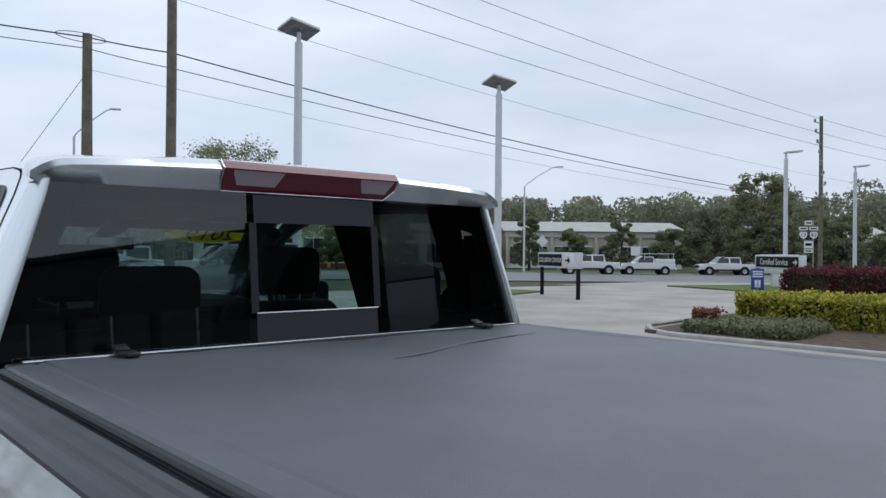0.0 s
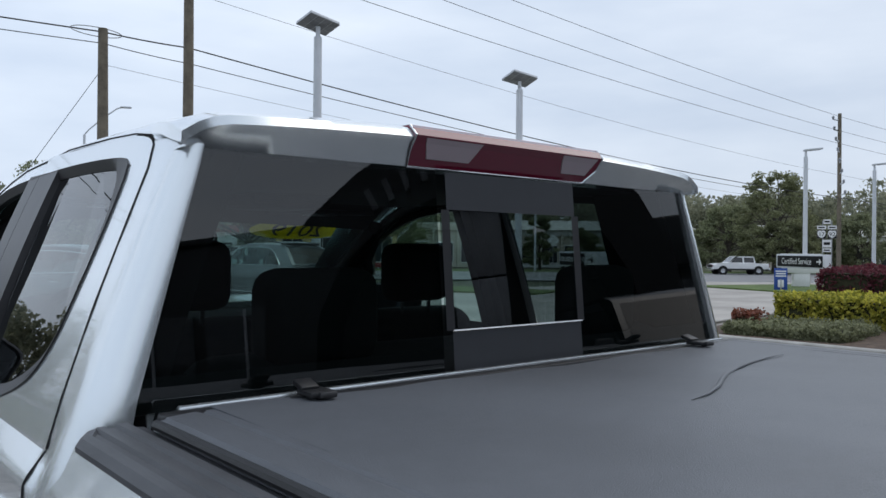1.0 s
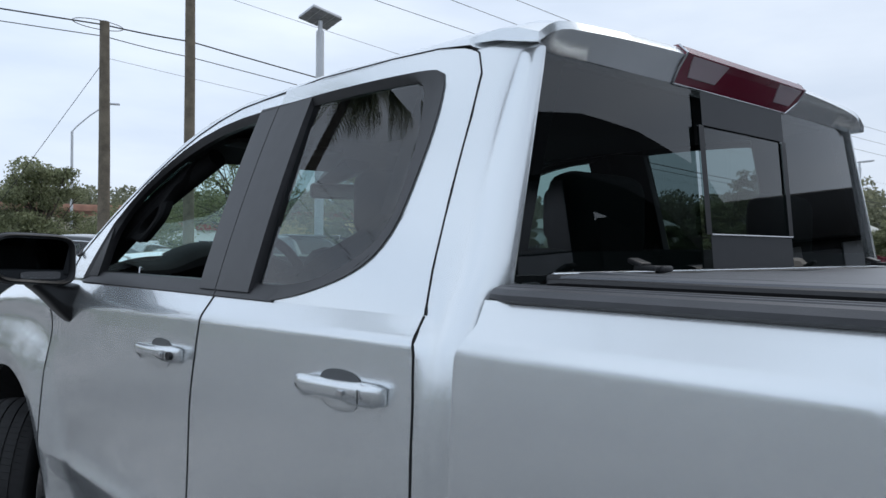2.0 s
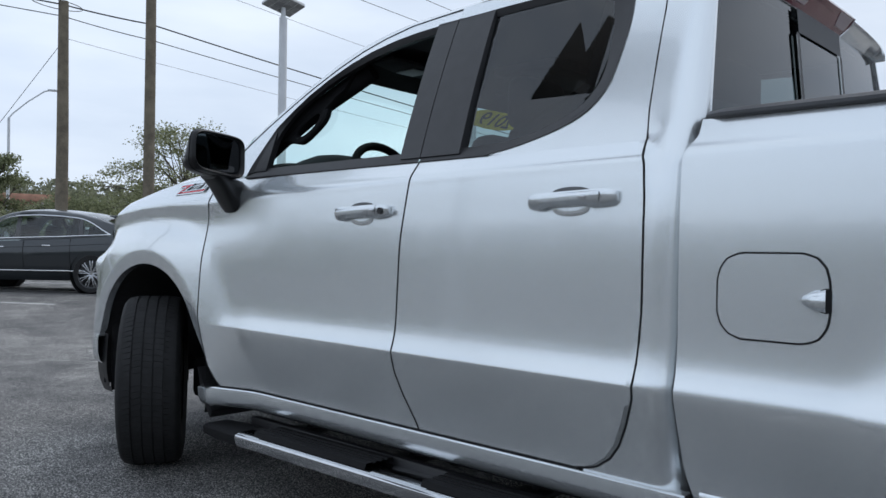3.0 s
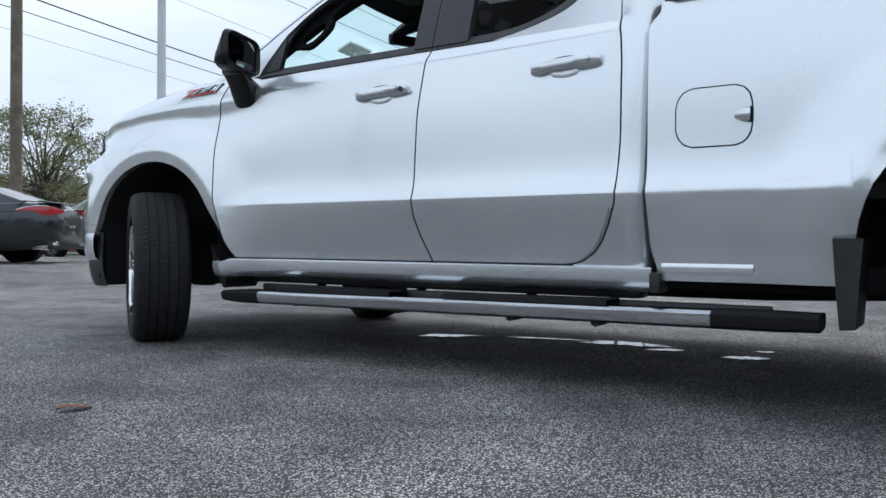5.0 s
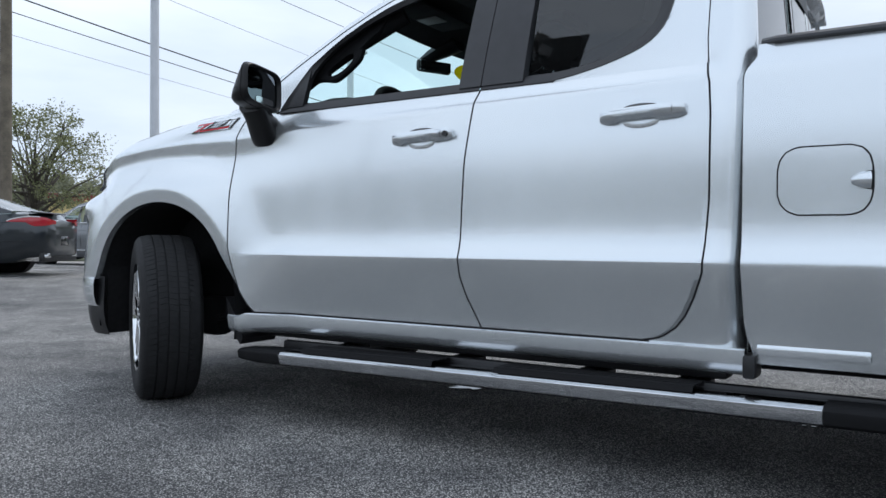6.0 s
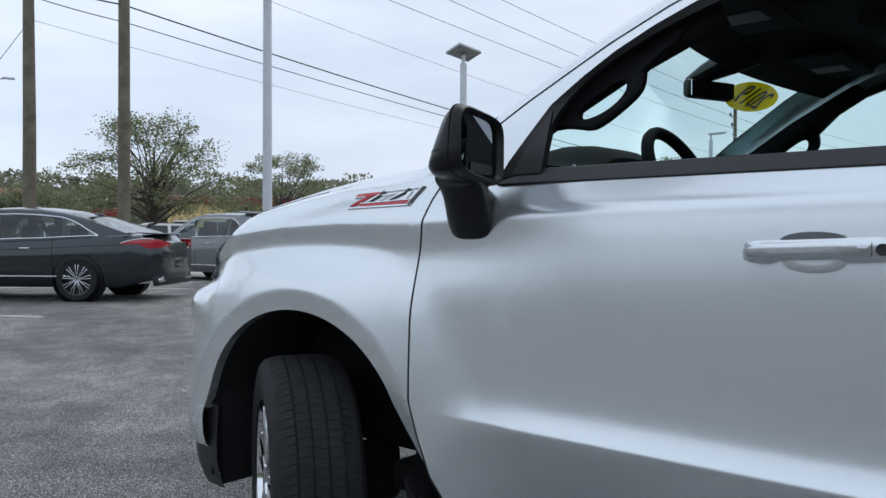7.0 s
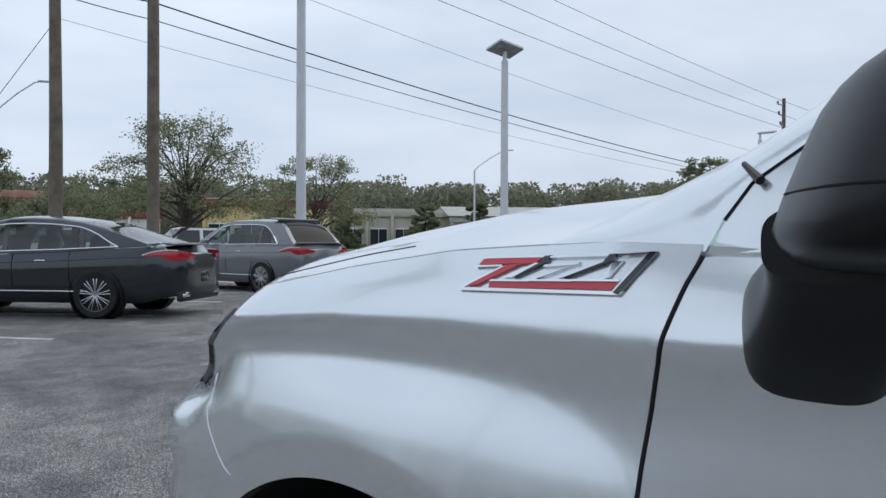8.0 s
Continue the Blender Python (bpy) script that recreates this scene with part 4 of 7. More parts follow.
badge_shape("red_field", [(0.664, 0.135), (0.928, 0.116), (0.933, 0.33), (0.675, 0.317)], RED_PAINT, 0.001, 0.002)
badge_shape("badge_edge", [(0.673, 0.328), (0.932, 0.341), (0.93, 0.394), (0.672, 0.381)], CHROME, 0.001)
badge_shape("dark_slash", [(0.38, 1.007), (0.413, 1.02), (0.427, 0.818), (0.317, 0.445), (0.295, 0.401), (0.382, 0.804)], GLOSSY, 0.001, 0.005)
badge_shape("silver_slash", [(0.23, 0.395), (0.295, 0.401), (0.382, 0.804), (0.361, 0.823)], CHROME, 0.001)
badge_shape("silver_bar", [(0.417, 0.999), (0.588, 1.025), (0.596, 0.973), (0.421, 0.946)], CHROME, 0.001)
badge_shape("silver_bar", [(0.588, 1.025), (0.762, 1.046), (0.763, 0.993), (0.596, 0.973)], CHROME, 0.001)
badge_shape("silver_bar", [(0.428, 0.701), (0.624, 0.772), (0.626, 0.826), (0.429, 0.765)], CHROME, 0.001)
badge_shape("silver_slash", [(0.606, 0.771), (0.628, 0.815), (0.463, 0.405), (0.44, 0.382)], CHROME, 0.001)
badge_shape("dark_slash", [(0.76, 1.041), (0.793, 1.055), (0.81, 0.864), (0.649, 0.475), (0.608, 0.418), (0.761, 0.838)], GLOSSY, 0.001, 0.005)
badge_shape("silver_slash", [(0.572, 0.404), (0.608, 0.418), (0.761, 0.838), (0.743, 0.847)], CHROME, 0.001)
badge_shape("silver_bar", [(0.795, 1.044), (0.958, 1.091), (0.959, 1.037), (0.818, 0.993)], CHROME, 0.001)
badge_shape("silver_bar", [(0.812, 0.811), (0.86, 0.868), (0.863, 0.42), (0.837, 0.407)], CHROME, 0.001)

# side step
def step_bar(sx):
    def run(name, y0, y1, material, n=14, cap=0.0, label=""):
        rows = []
        for t in np.linspace(0, 1, n):
            y = y0 + (y1 - y0) * t
            k = 1 - cap * smooth01((t - 0.55) / 0.45)
            zc = 0.288 - 0.0085 * (y + 0.87)
            sec = [(1.059, 0.012), (1.060, 0.004), (1.052, -0.022), (1.03, -0.032), (0.92, -0.026), (0.90, -0.015), (0.895, 0.0), (0.90, 0.016), (0.93, 0.023), (1.03, 0.023), (1.05, 0.019)]
            rows.append([(sx * (0.978 + (x - 0.978) * (0.75 + 0.25 * k)), y, zc + dz * (0.8 + 0.35 * k)) for x, dz in sec])
        bm = sheet(rows, True)
        for r in (rows[0], rows[-1]):
            bm.faces.new([bm.verts.new(p) for p in r])
        return part(name, bm, material, bar, label)
    bar = part("side_step", box((0.05, 2.3, 0.03), (sx * 0.93, -1.95, 0.295), 0.008), BLACK, truck, "chrome side step with black treads")
    run("step_tube", -0.872, -3.010, STEP_STEEL, 20)
    run("step_end", -0.874, -0.605, TREAD, 10, 0.55)
    run("step_end", -3.008, -3.335, TREAD, 10, 0.30)
    for y0, y1 in ((-0.985, -1.66), (-1.93, -2.64)):
        rows = []
        for x, dz in ((0.903, 0.015), (0.910, 0.044), (0.935, 0.044), (0.937, 0.039), (0.947, 0.039), (0.949, 0.044), (0.962, 0.044), (0.964, 0.039), (0.974, 0.039), (0.976, 0.044), (0.990, 0.044), (0.992, 0.039), (1.002, 0.039), (1.004, 0.044), (1.034, 0.044), (1.042, 0.024)):
            rows.append([(sx * x, y, 0.290 - 0.0085 * (y + 0.87) + dz) for y in (y0, y0 - 0.01, y1 + 0.01, y1)])
        part("step_tread", sheet(rows), TREAD, bar)
    # black carrier along the inner side and flat arms to the frame
    part("carrier", box((0.035, 2.42, 0.055), (sx * 0.888, -1.96, 0.314), 0.008), BLACK, bar)
    for y in (-1.04, -1.65, -2.21, -2.57):
        part("step_bracket", box((0.20, 0.11, 0.022), (sx * 0.80, y, 0.318), 0.006), BLACK, bar)
        part("step_bracket", tube([(sx * 0.97, y, 0.262), (sx * 0.88, y, 0.262), (sx * 0.78, y, 0.34), (sx * 0.70, y, 0.42)], 0.020, 8), BLACK, bar)


step_bar(-1)
step_bar(1)

# underside, wheel liners, mud flaps
for sx in (-1, 1):
    part("rocker", box((0.10, 2.10, 0.085), (sx * 0.80, -1.65, 0.387), 0.015), BLACK, truck, "black underside of the sill")
part("chassis_rail", box((0.10, 5.2, 0.16), (-0.45, -2.1, 0.50), 0.02), DARK, truck)
part("chassis_rail", box((0.10, 5.2, 0.16), (0.45, -2.1, 0.50), 0.02), DARK, truck)
part("underbody", box((1.55, 4.1, 0.10), (0, -2.25, 0.43), 0.02), DARK, truck)
part("engine_mass", box((0.9, 1.1, 0.45), (0, 0.05, 0.62), 0.05), DARK, truck)
part("exhaust", tube([(0.30, -0.9, 0.34), (0.30, -2.2, 0.33), (0.34, -2.9, 0.33), (0.4, -4.8, 0.40)], 0.05, 12), DARK, truck)
for sx in (-1, 1):
    for yc, r0 in ((0.0, 0.52), (AXLE_R, 0.535)):
        rows = []
        for a in np.linspace(-0.18, math.pi + 0.18, 26):
            rows.append([(sx * x, yc + (r0 + 0.012) * math.cos(a) * 0.995, ARCH_Z + (r0 + 0.012) * (abs(math.sin(a)) ** 0.84) * (1 if math.sin(a) > 0 else -1)) for x in (0.995, 0.9, 0.75, 0.58)])
        part("wheel_liner", sheet(rows), LINER, truck)
        part("liner_wall", sheet([[(sx * 0.58, yc + (r0 + 0.01) * math.cos(a) * k, ARCH_Z + (r0 + 0.01) * abs(math.sin(a)) ** 0.84 * k) for a in np.linspace(0, math.pi, 16)] for k in (1, 0.5, 0.02)]), LINER, truck)
    # front mud guard behind the wheel and the one ahead of the rear wheel
    part("mud_guard", prism([(sx * 1.012, -0.484, 0.535), (sx * 1.012, -0.515, 0.50), (sx * 1.005, -0.56, 0.42), (sx * 0.99, -0.575, 0.345), (sx * 0.985, -0.55, 0.315), (sx * 0.99, -0.52, 0.36), (sx * 1.0, -0.49, 0.45)], (-sx * 0.22, 0, 0)), BLACK, truck, smooth=False)
    part("mud_guard", prism([(sx * 1.015, -3.365, 0.57), (sx * 1.018, -3.45, 0.57), (sx * 1.01, -3.43, 0.29), (sx * 1.005, -3.385, 0.285), (sx * 1.008, -3.375, 0.40)], (-sx * 0.25, 0, 0)), BLACK, truck, smooth=False)
part("tie_rod", tube([(-0.78, -0.16, 0.40), (-0.3, -0.16, 0.42)], 0.018, 8), DARK, truck)
part("steering_knuckle", box((0.12, 0.16, 0.2), (-0.70, -0.05, 0.40), 0.03), DARK, truck)
part("cab_mount", box((0.10, 0.04, 0.075), (-0.92, -2.79, 0.412), 0.01), BLACK, truck)


# wheels
BARREL = mat("dark_rim_barrel", (0.16, 0.165, 0.17), 0.35, 0.9)


def wheel(x, y, steer, sx):
    """A tyre with tread blocks on a spoked alloy rim; its outer side faces the flank."""
    R, W = 0.413, 0.275
    m = Matrix.Translation((x, y, R - 0.004)) @ Matrix.Rotation(radians(steer), 4, "Z") @ Matrix.Rotation(radians(-90 * 1 if sx < 0 else 90), 4, "Y")
    hub = part("wheel", lathe([(0.0001, -0.06), (0.10, -0.06), (0.10, 0.06), (0.06, 0.085), (0.0001, 0.09)], 20, m), ALLOY, truck)
    prof = [(0.255, -0.125), (0.30, -0.14), (0.355, -0.142), (0.385, -0.135), (0.400, -0.122), (R - 0.006, -0.108), (R - 0.008, 0.108), (0.400, 0.122), (0.385, 0.135), (0.355, 0.142), (0.30, 0.14), (0.255, 0.125)]
    part("tyre", lathe(prof, 56, m), RUBBER, hub, "worn black all-terrain tyre")
    bm = bmesh.new()
    N = 92
    cols = [(-0.118, -0.074, 0.0, 0.91), (-0.066, -0.027, 0.35, 0.955), (-0.020, 0.020, 0.1, 0.96), (0.027, 0.066, 0.6, 0.955), (0.074, 0.118, 0.25, 0.91)]
    for h0, h1, ph, fill in cols:
        for k in range(N):
            a0, a1 = 2 * math.pi * (k + ph) / N, 2 * math.pi * (k + ph + fill) / N
            sk = 0.024 if h0 < 0 else -0.024
            edge = abs(h0) > 0.07 or abs(h1) > 0.07
            def P(a, h, r):
                aa = a + sk * (h / 0.05)
                rr = r - (0.010 if abs(h) > 0.11 else 0.0)
                return (rr * math.cos(aa), rr * math.sin(aa), h)
            top = [bm.verts.new(m @ Vector(P(a, h, R))) for a, h in ((a0, h0), (a1, h0), (a1, h1), (a0, h1))]
            low = [bm.verts.new(m @ Vector(P(a, h, R - 0.012))) for a, h in ((a0, h0), (a1, h0), (a1, h1), (a0, h1))]
            bm.faces.new(top)
            for i in range(4):
                bm.faces.new((top[i], low[i], low[(i + 1) % 4], top[(i + 1) % 4]))
    part("tread", bm, RUBBER, hub, smooth=False)
    part("rim", lathe([(0.262, -0.12), (0.25, -0.118), (0.235, -0.10), (0.228, 0.03), (0.245, 0.105), (0.256, 0.128), (0.266, 0.132), (0.270, 0.124), (0.262, 0.12)], 48, m), BARREL, hub)
    part("rim_lip", lathe([(0.245, 0.112), (0.256, 0.131), (0.267, 0.135), (0.272, 0.124)], 48, m), CHROME, hub)
    for k in range(12):
        a = 2 * math.pi * (k // 2) / 6 + (0.15 if k % 2 else -0.15) + 0.3
        rot = m @ Matrix.Rotation(a, 4, "Z")
        bm = box((0.20, 0.032, 0.035), (0.152, 0.0, 0.108), 0.008)
        bmesh.ops.transform(bm, matrix=rot, verts=bm.verts)
        part("spoke", bm, CHROME, hub)
    part("brake_disc", lathe([(0.0001, 0.0), (0.17, 0.0), (0.17, 0.025), (0.0001, 0.025)], 28, m), BRUSHED, hub)


wheel(-0.945, 0.05, -31, -1)
wheel(0.875, -0.03, -31, 1)
wheel(-0.875, AXLE_R, 0, -1)
wheel(0.875, AXLE_R, 0, 1)


# door mirrors
MIRROR_GLASS = mat("mirror_silver", (0.20, 0.215, 0.23), 0.02, 1.0)


def mirror(sx, parent):
    """A door mirror: shell lofted forward from its slanted back, recessed glass, neck on the door."""
    c0, u0, n0 = (1.130, -0.857), (0.965, -0.263), (0.263, 0.965)
    def spot(d, u, z):
        return (sx * (c0[0] + u0[0] * u + n0[0] * d), c0[1] + u0[1] * u + n0[1] * d, z)
    def ring(d, uc, hu, hz, zc=1.447, p=5.0, n=64):
        pts = []
        for k in range(n):
            a = 2 * math.pi * k / n
            ca, sa = math.cos(a), math.sin(a)
            r = (abs(ca) ** p + abs(sa) ** p) ** (-1 / p)
            u, dz = uc + hu * ca * r, hz * sa * r
            dz += (0.085 if dz < 0 else 0.03) * max(-0.3, u) * min(1.0, abs(dz) / 0.05)
            pts.append(spot(d - 0.38 * max(0.0, dz + 0.055) * min(1.0, max(0.0, d - 0.02) / 0.06), u, zc + dz))
        return pts
    shell = [ring(0.014, 0, 0.126, 0.069), ring(0.001, 0, 0.131, 0.074), ring(-0.004, 0, 0.136, 0.079), ring(0.0, 0, 0.141, 0.083), ring(0.012, -0.001, 0.144, 0.086), ring(0.05, -0.004, 0.144, 0.088), ring(0.080, -0.010, 0.139, 0.086),
             ring(0.100, -0.024, 0.127, 0.083), ring(0.116, -0.042, 0.109, 0.077), ring(0.128, -0.056, 0.088, 0.068), ring(0.136, -0.064, 0.066, 0.054), ring(0.140, -0.07, 0.04, 0.034)]
    bm = sheet(shell, True)
    bm.faces.new([bm.verts.new(p) for p in shell[-1]])
    mir = part("door_mirror", bm, MIRROR_BLACK, parent, "black plastic door mirror", angle=50)
    bm = bmesh.new()
    bm.faces.new([bm.verts.new(p) for p in ring(0.0125, 0.0, 0.127, 0.070)])
    part("mirror_glass", bm, MIRROR_GLASS, mir, "mirror glass", smooth=False)
    bm = bmesh.new()
    bm.faces.new([bm.verts.new(p) for p in ring(0.010, -0.02, 0.070, 0.013, 1.392)])
    part("spot_mirror", bm, CHROME, mir, smooth=False)
    seam = ring(0.030, -0.0025, 0.1446, 0.0876)
    part("mirror_cap_joint", tube(seam + [seam[0]], 0.0014, 5, caps=False), DARK, mir)
    side = [p for p in (min(r, key=lambda q: abs(q[2] - 1.425) + (0 if (q[0] * sx) > c0[0] + n0[0] * 0.05 else 1)) for r in shell[5:11])]
    part("mirror_cap_joint", tube([(x + sx * 0.0004, y, 1.425) for x, y, z in side], 0.0014, 5), DARK, mir)
    # neck from the door up to the shell
    rows = []
    for t in np.linspace(0, 1, 10):
        e = t * t * (3 - 2 * t)
        cx, cy_, cz_, hy, hz = 0.950 + 0.185 * t, -0.700 - 0.075 * e, 1.274 + 0.109 * t ** 1.25, 0.080 - 0.012 * t, 0.078 - 0.044 * e
        row = []
        for a in np.linspace(0, 2 * math.pi, 49)[:-1]:
            r = (abs(math.cos(a)) ** 3.4 + abs(math.sin(a)) ** 3.4) ** (-1 / 3.4)
            row.append((sx * cx, cy_ + hy * math.cos(a) * r, cz_ + hz * math.sin(a) * r))
        rows.append(row)
    bm = sheet(rows, True)
    bm.faces.new([bm.verts.new(p) for p in rows[-1]])
    part("mirror_foot", bm, MIRROR_BLACK, mir)


mirror(-1, front_door)
mirror(1, truck)

# cabin
def seat(x, y, w, z0=0.52):
    s = part("seat", box((w, 0.50, 0.22), (x, y, z0 + 0.20), 0.07, seg=3), FABRIC, truck, "dark fabric seat")
    r = Matrix.Rotation(radians(14), 4, "X")
    part("backrest", box((w, 0.17, 0.72), (x, y - 0.33, z0 + 0.62), 0.07, r, seg=3), FABRIC, s)
    return s


def headrest(x, y, z, s):
    h = part("headrest", box((0.27, 0.11, 0.20), (x, y, z), 0.045, seg=3), FABRIC, s)
    for d in (-0.06, 0.06):
        part("post", tube([(x + d, y + 0.01, z - 0.2), (x + d, y, z - 0.05)], 0.007, 6), ALLOY, s)


for x in (-0.42, 0.42):
    s = seat(x, -1.45, 0.54)
    headrest(x, -1.90, 1.62, s)
s = seat(0, -2.25, 1.45)
for x in (-0.45, 0.45):
    headrest(x, -2.66, 1.56, s)
rows = []
for x in np.linspace(-0.80, 0.80, 61):
    hump = 0.082 * math.exp(-((x + 0.42) / 0.21) ** 4)
    rows.append([(x, -0.46, 1.395), (x, -0.56, 1.415 + hump * 0.45), (x, -0.64, 1.428 + hump * 0.9), (x, -0.72, 1.432 + hump), (x, -0.80, 1.428 + hump), (x, -0.87, 1.42 + hump * 0.92), (x, -0.905, 1.405 + hump * 0.75), (x, -0.91, 1.39 + hump * 0.5), (x, -0.86, 1.37), (x, -0.87, 1.28), (x, -0.93, 1.25), (x, -0.95, 1.05)])
part("dashboard", sheet(rows), DASH, truck, "dark dashboard with hooded instruments")
vent_loop = [(0.045, 0.03), (-0.035, 0.036), (-0.05, 0.02), (-0.05, -0.03), (0.04, -0.035), (0.055, -0.02)]
part("air_vent", tube([(-0.80 + 0.2 * u, -0.912 + 0.8 * u * 0.3, 1.382 + v) for u, v in resample(vent_loop, 24, True)] + [(-0.80 + 0.009, -0.912 + 0.0108, 1.412)], 0.004, 6), ALLOY, truck, "bright ringed air vent")
m = Matrix.Translation((-0.40, -1.055, 1.376)) @ Matrix.Rotation(radians(64), 4, "X")
sw = part("steering_wheel", lathe([(0.185 + 0.019 * math.cos(a), 0.019 * math.sin(a)) for a in np.linspace(0, 2 * math.pi, 11)], 36, m), DASH, truck, "black steering wheel")
bm = box((0.16, 0.14, 0.05), (0, 0, -0.02), 0.03)
bmesh.ops.transform(bm, matrix=m, verts=bm.verts)
part("hub_pad", bm, DASH, sw)
for a in (10, 170, 270):
    bm = tube([(0.05 * math.cos(radians(a)), 0.05 * math.sin(radians(a)), -0.015), (0.18 * math.cos(radians(a)), 0.18 * math.sin(radians(a)), 0)], 0.016, 8)
    bmesh.ops.transform(bm, matrix=m, verts=bm.verts)
    part("spoke", bm, ALLOY if a == 270 else DASH, sw)
# inner mirror on its stalk and the camera housing
rm = part("rearview_mirror", box((0.21, 0.035, 0.066), (-0.005, -0.965, 1.732), 0.016, Matrix.Rotation(radians(-24), 4, "Z")), BLACK, truck, "rear-view mirror on the windscreen")
part("stalk", tube([(-0.05, -0.905, 1.765), (-0.03, -0.96, 1.785), (-0.01, -1.04, 1.820), (0.0, -1.12, 1.845)], [0.014, 0.045, 0.065, 0.07], 10, squash=0.7), BLACK, rm)
part("glass_face", box((0.19, 0.004, 0.052), (-0.013, -0.984, 1.732), 0.0, Matrix.Rotation(radians(-24), 4, "Z")), CHROME, rm)
VISOR_PATCH = mat("pale_visor_patch", (0.30, 0.30, 0.31), 0.5, var=0.1, scale=60)
HANDLE_OUT = [(-0.83, 1.50), (-0.873, 1.520), (-0.928, 1.515), (-0.973, 1.505), (-1.005, 1.511), (-1.063, 1.552), (-1.105, 1.59), (-1.115, 1.621), (-1.109, 1.663), (-1.16, 1.70), (-1.25, 1.755), (-1.22, 1.785), (-1.10, 1.735), (-0.98, 1.66), (-0.88, 1.585), (-0.82, 1.53)]
HANDLE_HOLE = [(-0.938, 1.560), (-0.940, 1.541), (-0.960, 1.536), (-0.988, 1.540), (-1.026, 1.556), (-1.056, 1.580), (-1.072, 1.605), (-1.070, 1.628), (-1.050, 1.634), (-1.02, 1.620), (-0.980, 1.595), (-0.950, 1.574)]


def rounded(loop):
    """Cut the corners of a closed loop twice."""
    for _ in range(2):
        loop = [tuple(a[i] * s + b[i] * (1 - s) for i in (0, 1)) for a, b in zip(loop, loop[1:] + loop[:1]) for s in (0.75, 0.25)]
    return loop


def by_angle(loop, n=80):
    """Points of a loop at even angles round the handle's slot."""
    c = (-1.005, 1.584)
    dense = resample(loop, 500, True)
    ang = [math.atan2(z - c[1], y - c[0]) for y, z in dense]
    return [dense[min(range(500), key=lambda i: abs(math.remainder(ang[i] - 2 * math.pi * k / n, 2 * math.pi)))] for k in range(n)]


for sx in (-1, 1):
    outer, hole = by_angle(rounded(HANDLE_OUT)), by_angle(rounded(HANDLE_HOLE))
    def inside(p, d):
        return (sx * (0.83 - 0.30 * (p[1] - 1.5) - d), p[0], p[1])
    mid_in = [(h[0] * 0.8 + o[0] * 0.2, h[1] * 0.8 + o[1] * 0.2) for o, h in zip(outer, hole)]
    mid_out = [(h[0] * 0.25 + o[0] * 0.75, h[1] * 0.25 + o[1] * 0.75) for o, h in zip(outer, hole)]
    part("grab_handle", sheet([[inside(p, d) for p in lp] for lp, d in ((hole, 0.02), (hole, -0.005), (mid_in, -0.012), (mid_out, -0.012), (outer, -0.004), (outer, 0.02), (hole, 0.02))], True), DASH, truck, "black grab handle moulded on the pillar")
    part("pillar_trim", tube([(sx * 0.855, -0.64, 1.42), (sx * 0.805, -0.85, 1.56), (sx * 0.76, -1.03, 1.668), (sx * 0.69, -1.28, 1.79)], [0.042, 0.042, 0.040, 0.034], 10), DASH, truck)
    part("sun_visor", box((0.42, 0.18, 0.016), (sx * 0.43, -1.25, 1.850), 0.007), HEADLINER, truck)
    part("visor_patch", box((0.10, 0.11, 0.004), (sx * 0.43, -1.24, 1.838), 0.001), VISOR_PATCH, truck)
for sx in (-1, 1):
    rows = [[(sx * (lean(z) - d), y, z) for y, d in ((curve_at(REAR_Y, z) + 0.026, 0.125), (curve_at(REAR_Y, z) + 0.045, 0.10), (-2.695, 0.080), (-2.60, 0.06), (-2.50, 0.055), (-2.43 + 0.25 * smooth01((1.57 - z) / 0.14), 0.045), (-2.415 + 0.25 * smooth01((1.57 - z) / 0.14), 0.02))] for z in np.linspace(1.36, 1.885, 14)]
    part("corner_trim", sheet(rows), DASH, truck, "dark moulded trim of the cab's rear corner")
part("overhead_console", box((0.30, 0.34, 0.06), (0, -1.62, 1.862), 0.025), HEADLINER, truck)
# year sticker on the windscreen
def sticker_film():
    """Yellow film that daylight shines through."""
    m = mat("yellow_sticker", (0.70, 0.58, 0.02), 0.5)
    nt = m.node_tree
    tl = nt.nodes.new("ShaderNodeBsdfTranslucent")
    tl.inputs["Color"].default_value = (0.75, 0.65, 0.03, 1)
    mx = nt.nodes.new("ShaderNodeMixShader")
    mx.inputs[0].default_value = 0.6
    nt.links.new(nt.nodes["Principled BSDF"].outputs[0], mx.inputs[1])
    nt.links.new(tl.outputs[0], mx.inputs[2])
    nt.links.new(mx.outputs[0], nt.nodes["Material Output"].inputs["Surface"])
    return m



stick = part("price_sticker", prism([(0.24 * math.cos(a), 0, 0.076 * math.sin(a)) for a in np.linspace(0, 2 * math.pi, 33)[:-1]], (0, 0.002, 0)), sticker_film(), truck, "yellow oval year sticker", smooth=False)
stick.matrix_basis = Matrix.Translation((0.51, -0.935, 1.782)) @ Matrix.Rotation(radians(58), 4, "X")
num = text_part("year_figure", "2019", 0.14, Matrix.Translation((0.0, 0.006, -0.002)) @ Matrix.Rotation(radians(90), 4, "X") @ Matrix.Rotation(radians(180), 4, "Y"), BLACK, stick, 0.001)
num2 = text_part("year_figure", "2019", 0.14, Matrix.Translation((0.0, -0.003, -0.002)) @ Matrix.Rotation(radians(90), 4, "X") @ Matrix.Rotation(radians(180), 4, "Y"), BLACK, stick, 0.001)

# ================= ground =================
def gz(x, y):
    """Height of the ground: level round the truck, falling gently to the main road."""
    return -0.55 * smooth01((0.75 * x + 0.66 * y - 24) / 56) + 0.14 * smooth01((y - 4) / 8) * smooth01((14 - x) / 7) * smooth01((x + 8) / 6) * smooth01((34 - y) / 12)


